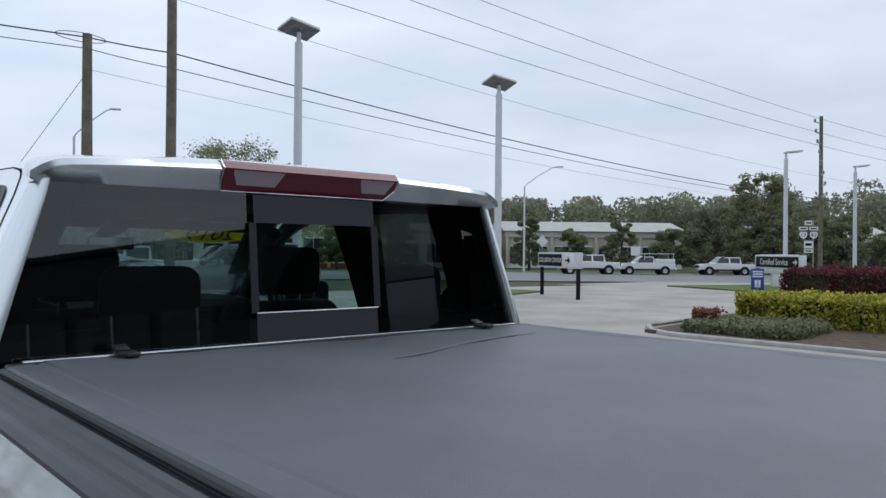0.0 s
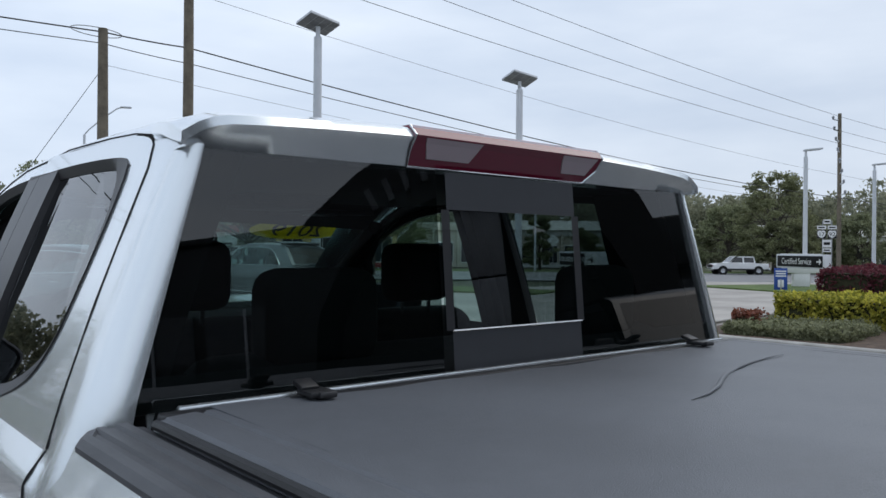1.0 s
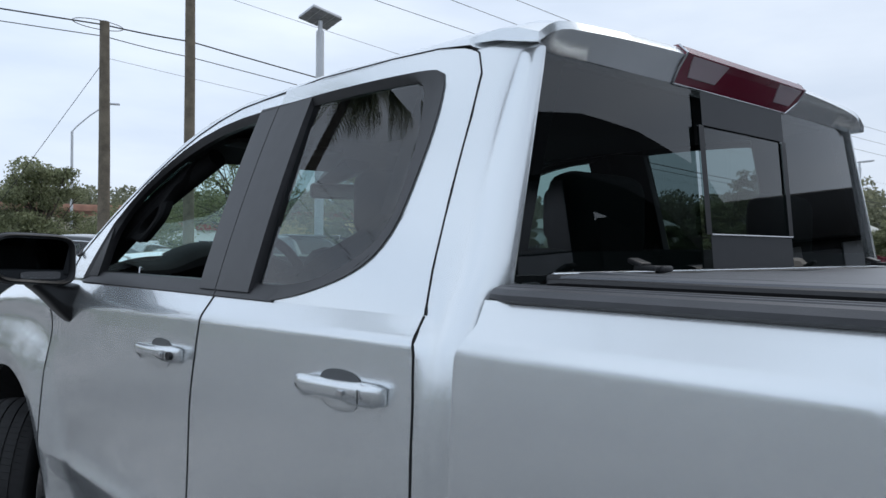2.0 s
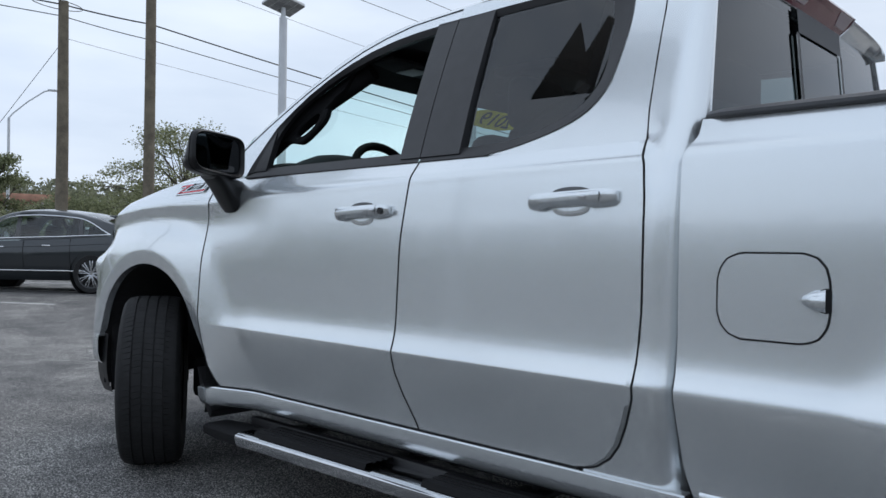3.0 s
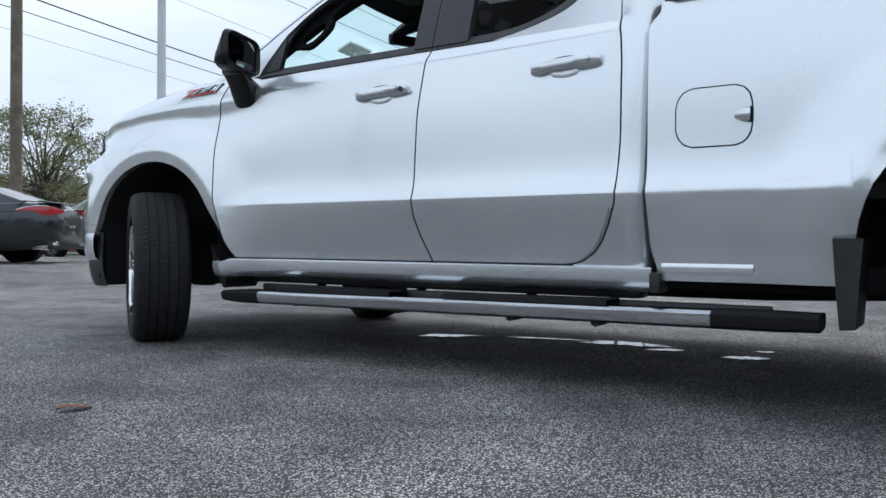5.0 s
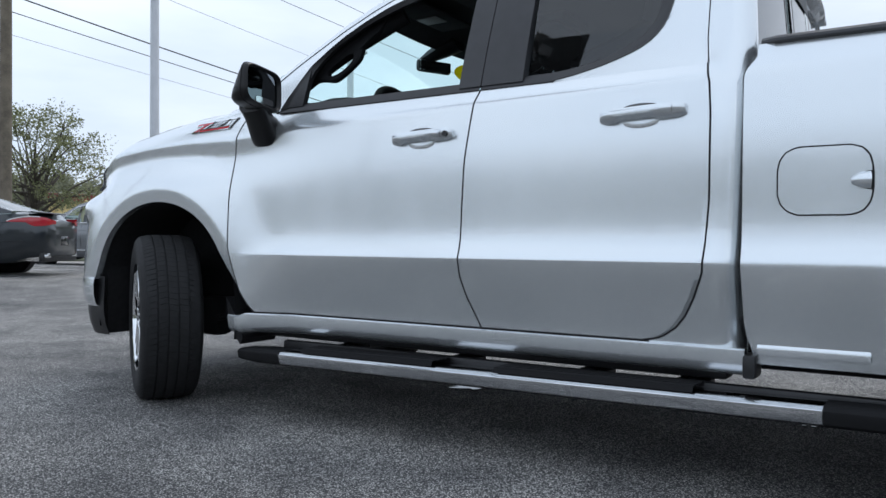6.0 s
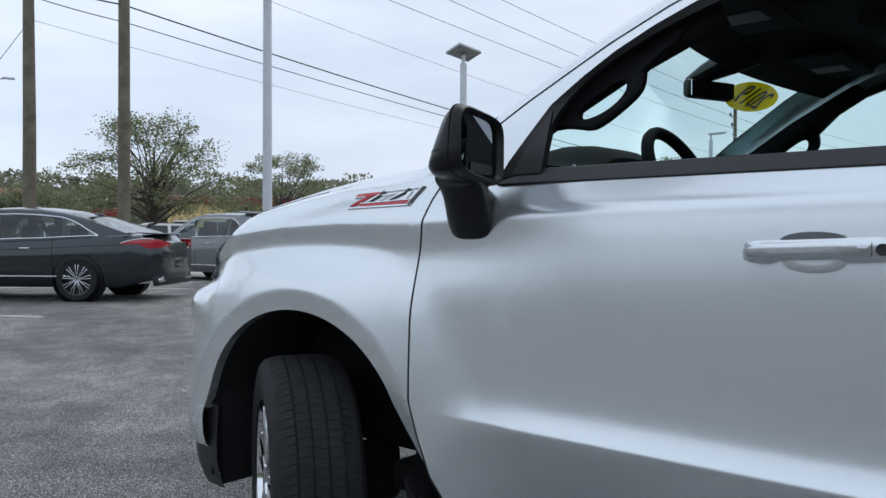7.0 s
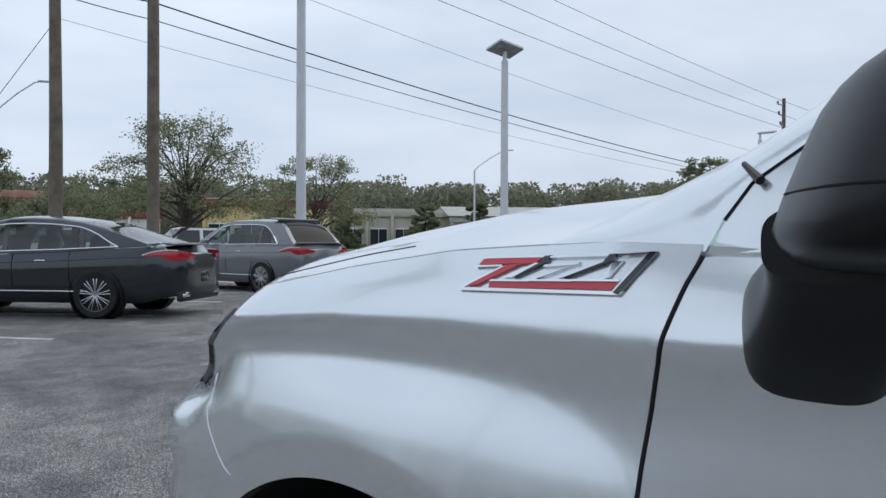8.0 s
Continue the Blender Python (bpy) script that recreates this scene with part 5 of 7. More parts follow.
def slab(name, outline, lift, material, label, category, step=4.0, thick=0.0):
    """A ground sheet over a four-sided outline, following the ground."""
    a, b, c, d = [Vector(p) for p in outline]
    nu = max(2, int(max((b - a).length, (c - d).length) / step))
    nv = max(2, int(max((d - a).length, (c - b).length) / step))
    rows = []
    for i in range(nu + 1):
        p, q = a.lerp(b, i / nu), d.lerp(c, i / nu)
        rows.append([(*(p.lerp(q, k / nv)), gz(*p.lerp(q, k / nv)) + lift) for k in range(nv + 1)])
    ob = part(name, flange(sheet(rows), (0, 0, -0.06 - thick)), material, None)
    return tagged(ob, label, category, kind="structure")


rows = []
grid = [-900, -400, -200, -120] + list(range(-80, 161, 4)) + [200, 300, 500, 900]
rows = [[(x, y, gz(x, y) - 0.10) for y in grid] for x in grid]
tagged(part("ground", sheet(rows), GROUND, None), "wide flat ground with rough grass", "ground", kind="structure")
slab("pavement_lot", [(-45, -45), (11.0, -45), (11.0, 23), (-45, 23)], 0.0, ASPHALT, "dark weathered asphalt of the car park", "pavement", 1.5)
slab("pavement_drive", [(11.0, -30), (46, -30), (42.0, 21.0), (11.0, 23.0)], -0.004, CONCRETE, "pale worn concrete drive", "pavement", 3)
# the main road: u along it, v across it, away from the truck
RO, RU = Vector((68.0, 39.0)), Vector((0.766, -0.643))
RV = Vector((0.643, 0.766))
def road_pt(u, v):
    return RO + RU * u + RV * v
def road_z(u, v):
    p = road_pt(u, v)
    return (p.x, p.y, gz(p.x, p.y))
slab("road", [road_pt(-220, -27), road_pt(220, -27), road_pt(220, 5), road_pt(-220, 5)], 0.0, ROAD, "grey asphalt main road with several lanes", "road", 8)
slab("pavement_apron", [(32, 23.5), (41.0, 12.0), road_pt(4, -26.9), road_pt(-10, -26.9)], -0.002, CONCRETE, "pale concrete apron between drive and road", "pavement", 3)
slab("far_verge", [road_pt(-220, 5.0), road_pt(220, 5.0), road_pt(220, 12), road_pt(-220, 12)], 0.03, GRASS, "strip of mown grass beside the road", "grass", 8)
slab("grass_strip", [(31.5, 11.0), (40.5, 11.2), (44.0, 16.5), (35.0, 18.6)], 0.06, GRASS, "small mown grass island", "grass", 2)
slab("grass_strip", [(24.0, 17.5), (21.0, 16.4), (18.5, 21.5), (23.0, 23.0)], 0.05, GRASS, "small mown grass island", "grass", 2)
for v, w in ((-26.2, 0.15), (4.2, 0.15)):
    slab("edge_line", [road_pt(-150, v), road_pt(150, v), road_pt(150, v + w), road_pt(-150, v + w)], 0.004, LINE, "worn white road edge line", "road marking", 8)
for v in (-22.5, -19, -8, -4, 0.5):
    for k in range(-6, 7):
        slab("lane_dash", [road_pt(k * 12, v), road_pt(k * 12 + 3, v), road_pt(k * 12 + 3, v + 0.13), road_pt(k * 12, v + 0.13)], 0.004, LINE, "white dashed lane marking", "road marking", 3)["group"] = "lane dashes"
# bay lines by the parked cars
for k in range(-2, 4):
    a = Vector((3.55, 14.15)) + Vector((0.80, 0.60)) * (2.75 * k + 1.37)
    h = Vector((-0.60, 0.80))
    n = Vector((0.80, 0.60)) * 0.05
    slab("bay_line", [a - h * 2.9 - n, a + h * 2.6 - n, a + h * 2.6 + n, a - h * 2.9 + n], 0.004, LINE, "worn white parking bay line", "road marking", 2)["group"] = "bay lines"

# ================= lamps, poles, wires =================
SOLAR = mat("solar_panel", (0.24, 0.25, 0.27), 0.4, 0.1, var=0.2, scale=4)


def lot_lamp(x, y, h, turn, r=0.15, flat=False):
    h -= gz(x, y)
    t = thing("lot_lamp", "white steel car park lamp with a solar head", "street lamp", "car park lamps", at=Matrix.Translation((x, y, gz(x, y))))
    part("foundation", lathe([(0.0001, 0.0), (0.32, 0), (0.32, 0.75), (0.28, 0.78), (0.0001, 0.78)], 20), KERB, t)
    part("pole", tube([(0, 0, 0.78), (0, 0, h - 0.55)], [r, r * 0.85], 12), GALV, t)
    part("collar", tube([(0, 0, h - 0.62), (0, 0, h - 0.22)], r * 0.5, 10), GALV, t)
    if flat:
        rz = Matrix.Rotation(radians(turn), 4, "Z") @ Matrix.Rotation(radians(-6), 4, "Y")
        hd = part("lamp_head", box((1.05, 0.42, 0.11), (0, 0, 0), 0.03), GALV, t)
        hd.matrix_basis = Matrix.Translation((0, 0, h - 0.14)) @ rz @ Matrix.Translation((0.42, 0, 0))
        lens = part("lens", box((0.62, 0.32, 0.02), (0.10, 0, -0.058), 0.004), SOLAR, hd)
        lens.matrix_parent_inverse = Matrix()
        return t
    rot = Matrix.Rotation(radians(turn), 4, "Z") @ Matrix.Rotation(radians(-17), 4, "X") @ Matrix.Rotation(radians(7), 4, "Y")
    hd = part("lamp_head", box((1.15, 0.80, 0.10), (0, 0, h - 0.10), 0.03, rot), GALV, t)
    for i in range(4):
        for j in range(3):
            b = box((0.27, 0.24, 0.012), (-0.45 + 0.30 * i, -0.26 + 0.26 * j, -0.056), 0, None)
            bmesh.ops.transform(b, matrix=Matrix.Translation((0, 0, h - 0.10)) @ rot, verts=b.verts)
            part("cell", b, SOLAR, hd, smooth=False)
    return t


lot_lamp(11.9, 17.5, 9.0, 8)
lot_lamp(20.52, 16.87, 8.43, -5)
lot_lamp(45.7, 17.3, 8.0, -45, 0.14, True)
lot_lamp(56.6, 17.5, 8.0, -45, 0.14, True)


def wood_pole(x, y, h, r, arms=0, turn=0):
    t = thing("utility_pole", "weathered wooden utility pole", "utility pole", "utility poles", at=Matrix.Translation((x, y, gz(x, y))))
    h -= gz(x, y)
    part("pole", tube([(0, 0, -0.05), (0.02, 0, h * 0.5), (0, 0, h)], [r, r * 0.9, r * 0.75], 12), WOOD, t)
    for k in range(arms):
        z = h - 0.5 - 0.75 * k
        part("bracket", tube([(0, 0, z), (0.45 * math.cos(turn + k * 0.3), 0.45 * math.sin(turn + k * 0.3), z + 0.10)], 0.05, 6), GALV, t)
        part("insulator", lathe([(0.0001, 0), (0.09, 0.02), (0.06, 0.10), (0.10, 0.16), (0.06, 0.24), (0.0001, 0.28)], 10, Matrix.Translation((0.45 * math.cos(turn + k * 0.3), 0.45 * math.sin(turn + k * 0.3), z + 0.08))), SOLAR, t)
    return t


wood_pole(6.4, 21.0, 8.4, 0.19)
wood_pole(8.8, 20.3, 14.2, 0.18)
wood_pole(55.5, 19.4, 11.5, 0.16, 8, 2.4)
WIRE = mat("black_cable", (0.02, 0.02, 0.022), 0.6)


def cable(a, b, sag, r):
    a, b = Vector(a), Vector(b)
    pts = [a.lerp(b, t) - Vector((0, 0, sag * 4 * t * (1 - t))) for t in np.linspace(0, 1, 30)]
    return tagged(part("overhead_cable", tube(pts, r, 6), WIRE, None), "thin black overhead cable between poles", "cable", "overhead cables")


UP, P1, P2 = (55.5, 19.4), (6.4, 21.0), (8.8, 20.3)
for za, zb, sag, r in ((13.75, 11.3, 0.35, 0.012), (12.7, 10.3, 0.42, 0.012), (11.5, 9.4, 0.35, 0.012), (9.9, 7.2, 0.5, 0.007), (8.1, 5.6, 0.55, 0.022), (7.6, 5.3, 0.45, 0.014)):
    cable((*P2, za), (*UP, zb), sag, r)
    cable((*UP, zb), (105, 17, zb + 0.5), 0.5, r)
cable((*P1, 7.3), (*UP, 5.0), 0.5, 0.006)
cable((*P1, 8.3), (*P2, 8.1), 0.03, 0.022)
cable((*P1, 7.95), (*P2, 7.6), 0.03, 0.014)
for za, r in ((8.3, 0.022), (7.95, 0.014)):
    cable((*P1, za), (-38, 23, za + 1.2), 0.6, r)
for za in (13.75, 12.7, 11.5):
    cable((*P2, za), (-40, 21, za), 0.5, 0.012)
cable((*P1, 7.2), (2.2, 22.8, 0.0), 0.0, 0.009)
tagged(part("cable_coil", tube([(6.2 + 0.75 * math.cos(a), 20.95, 8.26 - 0.14 * math.sin(a)) for a in np.linspace(0, 2 * math.pi, 25)], 0.012, 6, caps=False), WIRE, None), "black loop of spare cable hung on the line", "cable")


def cobra_lamp(x, y, h, dx, dy):
    t = thing("street_lamp", "tall grey street lamp with a curved arm", "street lamp", "street lamps", at=Matrix.Translation((x, y, gz(x, y))))
    h -= gz(x, y)
    part("pole", tube([(0, 0, 0), (0, 0, h - 2.2)], [0.13, 0.09], 10), GALV, t)
    part("arm", tube([(0, 0, h - 2.2), (dx * 0.10, dy * 0.10, h - 1.85), (dx * 0.45, dy * 0.45, h - 0.95), (dx * 0.85, dy * 0.85, h - 0.12), (dx, dy, h)], 0.05, 8), GALV, t)
    part("lamp_head", box((0.8, 0.3, 0.14), (0, 0, 0), 0.05, Matrix.Rotation(math.atan2(dy, dx), 4, "Z")), GALV, t).matrix_basis = Matrix.Translation((dx * 1.08, dy * 1.08, h))


cobra_lamp(61.7, 53.8, 11.0, 2.7, -2.3)
cobra_lamp(16.5, 58.0, 12.3, 2.4, -1.2)


# ================= signs =================
FRAME_GREY = mat("pale_sign_frame", (0.62, 0.63, 0.65), 0.4, 0.0, var=0.05, scale=4)


def box_sign(name, label, p, q, z0, z1, words, size, arrow_field=False):
    """A deep framed panel between the ground points p and q, on two posts."""
    p, q = Vector((*p, gz(*p))), Vector((*q, gz(*p)))
    d = q - p
    L = d.length
    z0, z1 = z0 - p.z, z1 - p.z
    zm, hh = (z0 + z1) / 2, z1 - z0
    t = thing(name, label, "sign", at=Matrix.Translation(p) @ Matrix.Rotation(math.atan2(d.y, d.x), 4, "Z"))
    part("panel", box((L, 0.30, hh), (L / 2, 0, zm), 0.012), FRAME_GREY, t, "pale metal sign case")
    split = 0.66 if arrow_field else 0.965
    part("sign_field", box((L * (split - 0.03), 0.02, hh * 0.78), (L * (split + 0.03) / 2, -0.155, zm), 0.004), SIGN_BLACK, t)
    if arrow_field:
        part("arrow_field", box((L * 0.30, 0.02, hh * 0.78), (L * 0.825, -0.155, zm), 0.004), WHITE, t)
    for xx in (0.06, L - 0.06):
        part("post", box((0.12, 0.12, z0 + 0.02), (xx, 0, z0 / 2), 0.008), SIGN_BLACK, t)
    text_part("lettering", words, size, Matrix.Translation((L * (0.345 if arrow_field else 0.44), -0.167, zm - 0.01)) @ Matrix.Rotation(radians(90), 4, "X"), WHITE, t, 0.003)
    ar = bmesh.new()
    h = size * (0.85 if arrow_field else 0.5)
    prism([(L * (0.825 if arrow_field else 0.90) + a * h, -0.166, zm + b * h) for a, b in ((-1, 0.16), (0.1, 0.16), (0.1, 0.7), (1, 0), (0.1, -0.7), (0.1, -0.16), (-1, -0.16))], (0, -0.006, 0), ar)
    part("arrow", ar, SIGN_BLACK if arrow_field else WHITE, t, smooth=False)
    return t


box_sign("direction_sign", "pale framed direction sign with black panel on two posts", (22.28, 16.14), (20.67, 12.94), 1.10, 1.68, "COLLISION CENTER", 0.25, True)
box_sign("service_sign", "black service sign with white lettering in a pale frame", (37.75, 15.0), (34.98, 11.4), 0.95, 1.63, "Certified Service", 0.42)


BLUE = mat("blue_banner", (0.02, 0.07, 0.30), 0.6)
STEEL = mat("galvanised_steel", (0.35, 0.36, 0.37), 0.45, 0.6)


def face_cam(x, y, turn):
    return Matrix.Translation((x, y, gz(x, y))) @ Matrix.Rotation(radians(turn), 4, "Z")


# small blue banner on a stake
bn = thing("banner_sign", "small blue banner sign with white bars on a stake", "sign", at=face_cam(33.6, 12.9, -48))
part("banner", box((0.58, 0.03, 0.98), (0, 0, 0.55), 0.005), BLUE, bn)
for z, w in ((0.90, 0.46), (0.79, 0.42), (0.68, 0.46)):
    part("text_bar", box((w, 0.01, 0.06), (0, -0.02, z), 0), WHITE, bn, smooth=False)
part("emblem", box((0.26, 0.01, 0.34), (0, -0.02, 0.34), 0.003), WHITE, bn)
part("stake", box((0.05, 0.05, 0.55), (0, 0.0, 0.27), 0), STEEL, bn)
# white cabinet behind the service sign
cb = thing("white_cabinet", "white sheet-metal cabinet behind a sign", "cabinet", at=face_cam(39.5, 14.6, -48))
part("body", box((1.9, 0.5, 1.0), (-0.1, 0, 1.25), 0.02), WHITE, cb)
part("plinth", box((0.8, 0.4, 0.8), (-0.1, 0, 0.38), 0.01), WHITE, cb)
# route signs on a post by the road
rs = thing("route_sign", "route number signs on a steel post", "sign", at=face_cam(54.1, 19.9, -60) @ Matrix.Scale(0.76, 4))
part("post", box((0.08, 0.08, 5.6), (0, 0.05, 2.8), 0), STEEL, rs)
part("post", box((0.08, 0.08, 5.6), (0.75, 0.05, 2.8), 0), STEEL, rs)
for x, z, w, hh, words in ((-0.1, 4.35, 0.75, 0.75, "17"), (0.78, 4.35, 0.75, 0.75, "92"), (-0.1, 4.98, 0.75, 0.32, ""), (0.78, 4.98, 0.75, 0.32, ""), (0.35, 5.5, 0.6, 0.40, ""), (0.35, 3.5, 0.75, 0.70, ""), (0.35, 2.9, 0.7, 0.32, "")):
    pl_ = part("plate", box((w, 0.02, hh), (x, 0, z), 0.0), WHITE, rs, smooth=False)
    if words:
        part("plate_field", box((w * 0.98, 0.01, hh * 0.98), (x, -0.012, z), 0.0), SIGN_BLACK, rs, smooth=False)
        part("shield", prism([(x + a * w * 0.46, -0.02, z + b * hh * 0.46) for a, b in ((-0.9, 0.8), (-0.4, 1), (0, 0.85), (0.4, 1), (0.9, 0.8), (1, 0.1), (0.7, -0.6), (0, -1), (-0.7, -0.6), (-1, 0.1))], (0, 0.008, 0)), WHITE, rs, smooth=False)
        text_part("figures", words, 0.5, Matrix.Translation((x, -0.024, z - 0.02)) @ Matrix.Rotation(radians(90), 4, "X"), SIGN_BLACK, rs, 0.002)
    else:
        part("text_bar", box((w * 0.7, 0.01, hh * 0.35), (x, -0.012, z), 0), SIGN_BLACK, rs, smooth=False)
# warning sign on a post across the road and small square road sign
for x, y, z, diamond in ((66.0, 55.0, 3.4, True), (70.5, 45.5, 2.4, False)):
    ws_ = thing("road_sign", "small pale road sign on a post", "sign", "road signs", at=face_cam(x, y, -52))
    part("post", box((0.07, 0.07, z), (0, 0.04, z / 2), 0), STEEL, ws_)
    bm = box((1.0, 0.03, 1.0), (0, 0, 0), 0.0, Matrix.Rotation(radians(45 if diamond else 0), 4, "Y"))
    bmesh.ops.translate(bm, vec=(0, 0, z), verts=bm.verts)
    part("plate", bm, WHITE, ws_, smooth=False)

# ================= vehicles =================
STERN = ((0.03, 0.985, 0.99), (0.09, 0.945, 0.97), (0.15, 0.87, 0.945), (0.19, 0.76, 0.915), (0.205, 0.45, 0.60))
def car(name, label, m, paint, prof, roofw, W, L, wheel_r, axles, group="parked cars", back_glass=None, lamp=RED_LENS):
    """A car: lower body, glasshouse, wheels and lamps. Its nose points along +y from the ground point m."""
    t = thing(name, label, "car", group, at=m)
    low, hi = prof
    def w_at(y):
        k = abs(y) / (L / 2)
        return W / 2 * (1 - 0.16 * max(0, k - 0.55) ** 2 / 0.2)
    rows = []
    for y in np.linspace(-L / 2, L / 2, 46):
        top = curve_at(low, y)
        w = w_at(y)
        base = 0.22 + 0.10 * smooth01((abs(y) - L / 2 + 0.5) / 0.5)
        sec = [(0, base), (w * 0.86, base), (w * 0.96, base + 0.10), (w * 0.985, base + 0.28), (w, base + (top - base) * 0.62), (w * 0.985, base + (top - base) * 0.80), (w * 0.93, top - 0.03), (w * 0.80, top), (0, top + 0.03)]
        rows.append([(-x, y, z) for x, z in sec] + [(x, y, z) for x, z in sec[::-1]])
    for s, e in ((-1, 0), (1, -1)):
        for push, kx, kz in STERN:
            ring_ = [(p[0] * kx, p[1] + s * push, 0.62 + (p[2] - 0.62) * kz) for p in (rows[0] if s < 0 and e == 0 else rows[-1])]
            if s < 0:
                ends_b = [ring_] + (ends_b if push > 0.03 else [])
            else:
                ends_f = (ends_f if push > 0.03 else []) + [ring_]
    rows = ends_b + rows + ends_f
    bm = sheet(rows, True)
    for r in (rows[0], rows[-1]):
        bm.faces.new([bm.verts.new(p) for p in r])
    body = part("body", bm, paint, t, angle=45)
    # glasshouse: painted shell with the side windows, windscreen and rear window let into it
    ys = [y for y, _ in hi]
    y_lo, y_hi = min(ys), max(ys)
    peak = max(z for _, z in hi)
    def arch_(y):
        """How high the side window reaches at y, 0 to 1."""
        k = min(1.0, max(0.0, (y - y_lo - 0.42) / 0.75))
        j = min(1.0, max(0.0, (y_hi - 0.30 - y) / 0.55))
        return (1 - (1 - k) ** 2.2) * (1 - (1 - j) ** 1.6)
    def gp(y, f, o, s_=1):
        """A place on the side of the glasshouse, f of the way up."""
        top, lz = curve_at(hi, y), curve_at(low, y) - 0.02
        w0 = w_at(y) * 0.93
        k = max(0.0, min(1.0, (top - lz) / 0.5))
        w1 = w0 - (w0 - roofw / 2) * k
        return (s_ * (w0 + (w1 - w0) * f ** 1.25 + o), y, lz + (top - lz) * f)
    shell, wind, rearw = bmesh.new(), bmesh.new(), bmesh.new()
    yy = list(np.linspace(y_lo, y_hi, 54))
    for s_ in (-1, 1):
        for bm_, lo_f, hi_f, n_f in ((shell, lambda y: 0.0, lambda y: 0.07, 1), (shell, lambda y: 0.07 + 0.75 * arch_(y), lambda y: 0.96, 4)):
            sheet([[gp(y, lo_f(y) + (hi_f(y) - lo_f(y)) * k / n_f, 0.0, s_) for y in yy] for k in range(n_f + 1)], False, bm_)
    for (ya, yb) in zip(yy, yy[1:]):
        front, back = ya > 0.25 and curve_at(hi, ya) < peak - 0.06, curve_at(hi, yb) < peak - 0.075 and yb < 0
        for bm_, ua, ub in ((shell, -1, -0.86), (wind if front else rearw if back else shell, -0.86, 0.86), (shell, 0.86, 1)):
            def top_pt(y, u):
                e = gp(y, 0.96, 0.0)
                k = max(0.0, min(1.0, (curve_at(hi, y) - curve_at(low, y)) / 0.3))
                return (u * e[0], y, e[2] + (0.045 * k + 0.012) * (1 - u * u) ** 0.7)
            us = np.linspace(ua, ub, 3 if ub - ua < 0.5 else 9)
            sheet([[top_pt(y, u) for u in us] for y in (ya, yb)], False, bm_)
    part("roof_shell", shell, paint, t)
    for s_ in (-1, 1):
        side = sheet([[gp(y, 0.07 + 0.75 * arch_(y) * k / 4, 0.0, s_) for y in yy if arch_(y) > 0.001] for k in range(5)])
        part("side_window", side, CARGLASS, t, "dark tinted car glass")
    for bm_, nm in ((wind, "windscreen"), (rearw, "rear_window")):
        part(nm, bm_, back_glass if back_glass and nm == "rear_window" else CARGLASS, t, "dark tinted car glass")
    part("cabin", box((W * 0.74, (max(ys) - min(ys)) * 0.62, 0.30), (0, (max(ys) + min(ys)) / 2, curve_at(low, 0) - 0.12), 0.08), FABRIC, t)
    for xs_, y_s in ((-0.38, 0.15), (0.38, 0.15), (-0.36, -0.75), (0.36, -0.75)):
        part("seat_back", box((0.46, 0.14, 0.42), (xs_, y_s, curve_at(low, 0) + 0.06), 0.06, Matrix.Rotation(radians(12), 4, "X")), FABRIC, t)
        part("headrest", box((0.24, 0.10, 0.16), (xs_, y_s - 0.07, curve_at(low, 0) + 0.33), 0.04), FABRIC, t)
    for sx in (-1, 1):
        # bright surround above the side windows, pillars, handles
        ins = [y for y in np.linspace(y_lo + 0.42, y_hi - 0.30, 40)]
        part("window_surround", tube([gp(y, 0.07 + 0.75 * arch_(y), 0.004, sx) for y in ins], 0.013, 6), CHROME, t)
        part("waist_strip", tube([gp(y, 0.07, 0.006, sx) for y in ins], 0.011, 6), CHROME, t)
        for yp in (0.05, y_lo + 0.98):
            part("window_pillar", sheet([[gp(yp + dy + 0.10 * f, 0.07 + 0.75 * arch_(yp) * f, 0.004, sx) for dy in (-0.045, 0.045)] for f in (0.0, 0.3, 0.6, 0.97)]), GLOSSY, t)
        for yd in (0.95, -0.12, -1.02):
            part("door_gap", tube([(sx * (w_at(yd) * f + 0.001), yd + dy, zz) for f, dy, zz in ((0.985, 0.0, 0.45), (0.998, 0.01, 0.62), (0.998, 0.015, 0.74), (0.985, 0.02, 0.84), (0.935, 0.03, curve_at(low, yd) - 0.03))], 0.004, 5), DARK, t)
        part("shoulder_line", tube([(sx * (w_at(y) * 0.986 + 0.0), y, 0.24 + (curve_at(low, y) - 0.24) * 0.80) for y in np.linspace(-L / 2 + 0.35, L / 2 - 0.6, 30)], 0.007, 6), paint, t)
        part("sill_strip", box((0.012, L * 0.52, 0.02), (sx * (W / 2 * 0.985), 0, 0.40), 0.004), CHROME, t)
        for yh in (0.35, -0.55):
            part("door_handle", box((0.025, 0.17, 0.025), (sx * (W / 2 * 0.985), yh, curve_at(low, yh) - 0.14), 0.008), CHROME, t)
        part("door_mirror", box((0.18, 0.12, 0.14), (sx * (W / 2 + 0.07), max(ys) - 0.62, curve_at(low, 0) + 0.07), 0.04), paint, t)
        zt = curve_at(low, -L / 2 + 0.2) - 0.10
        w_end = w_at(-L / 2)
        way = [(w_at(y) * 0.985 + 0.004, y, h) for y, h in zip(np.linspace(-L / 2 + 0.40, -L / 2, 7), (0.006, 0.03, 0.05, 0.064, 0.074, 0.08, 0.08))]
        way += [(w_end * q * 0.985 + 0.004, -L / 2 - d - 0.008, h) for d, q, h in ((0.03, 0.985, 0.08), (0.09, 0.945, 0.076), (0.15, 0.87, 0.068), (0.185, 0.78, 0.05), (0.20, 0.62, 0.028), (0.208, 0.5, 0.02))]
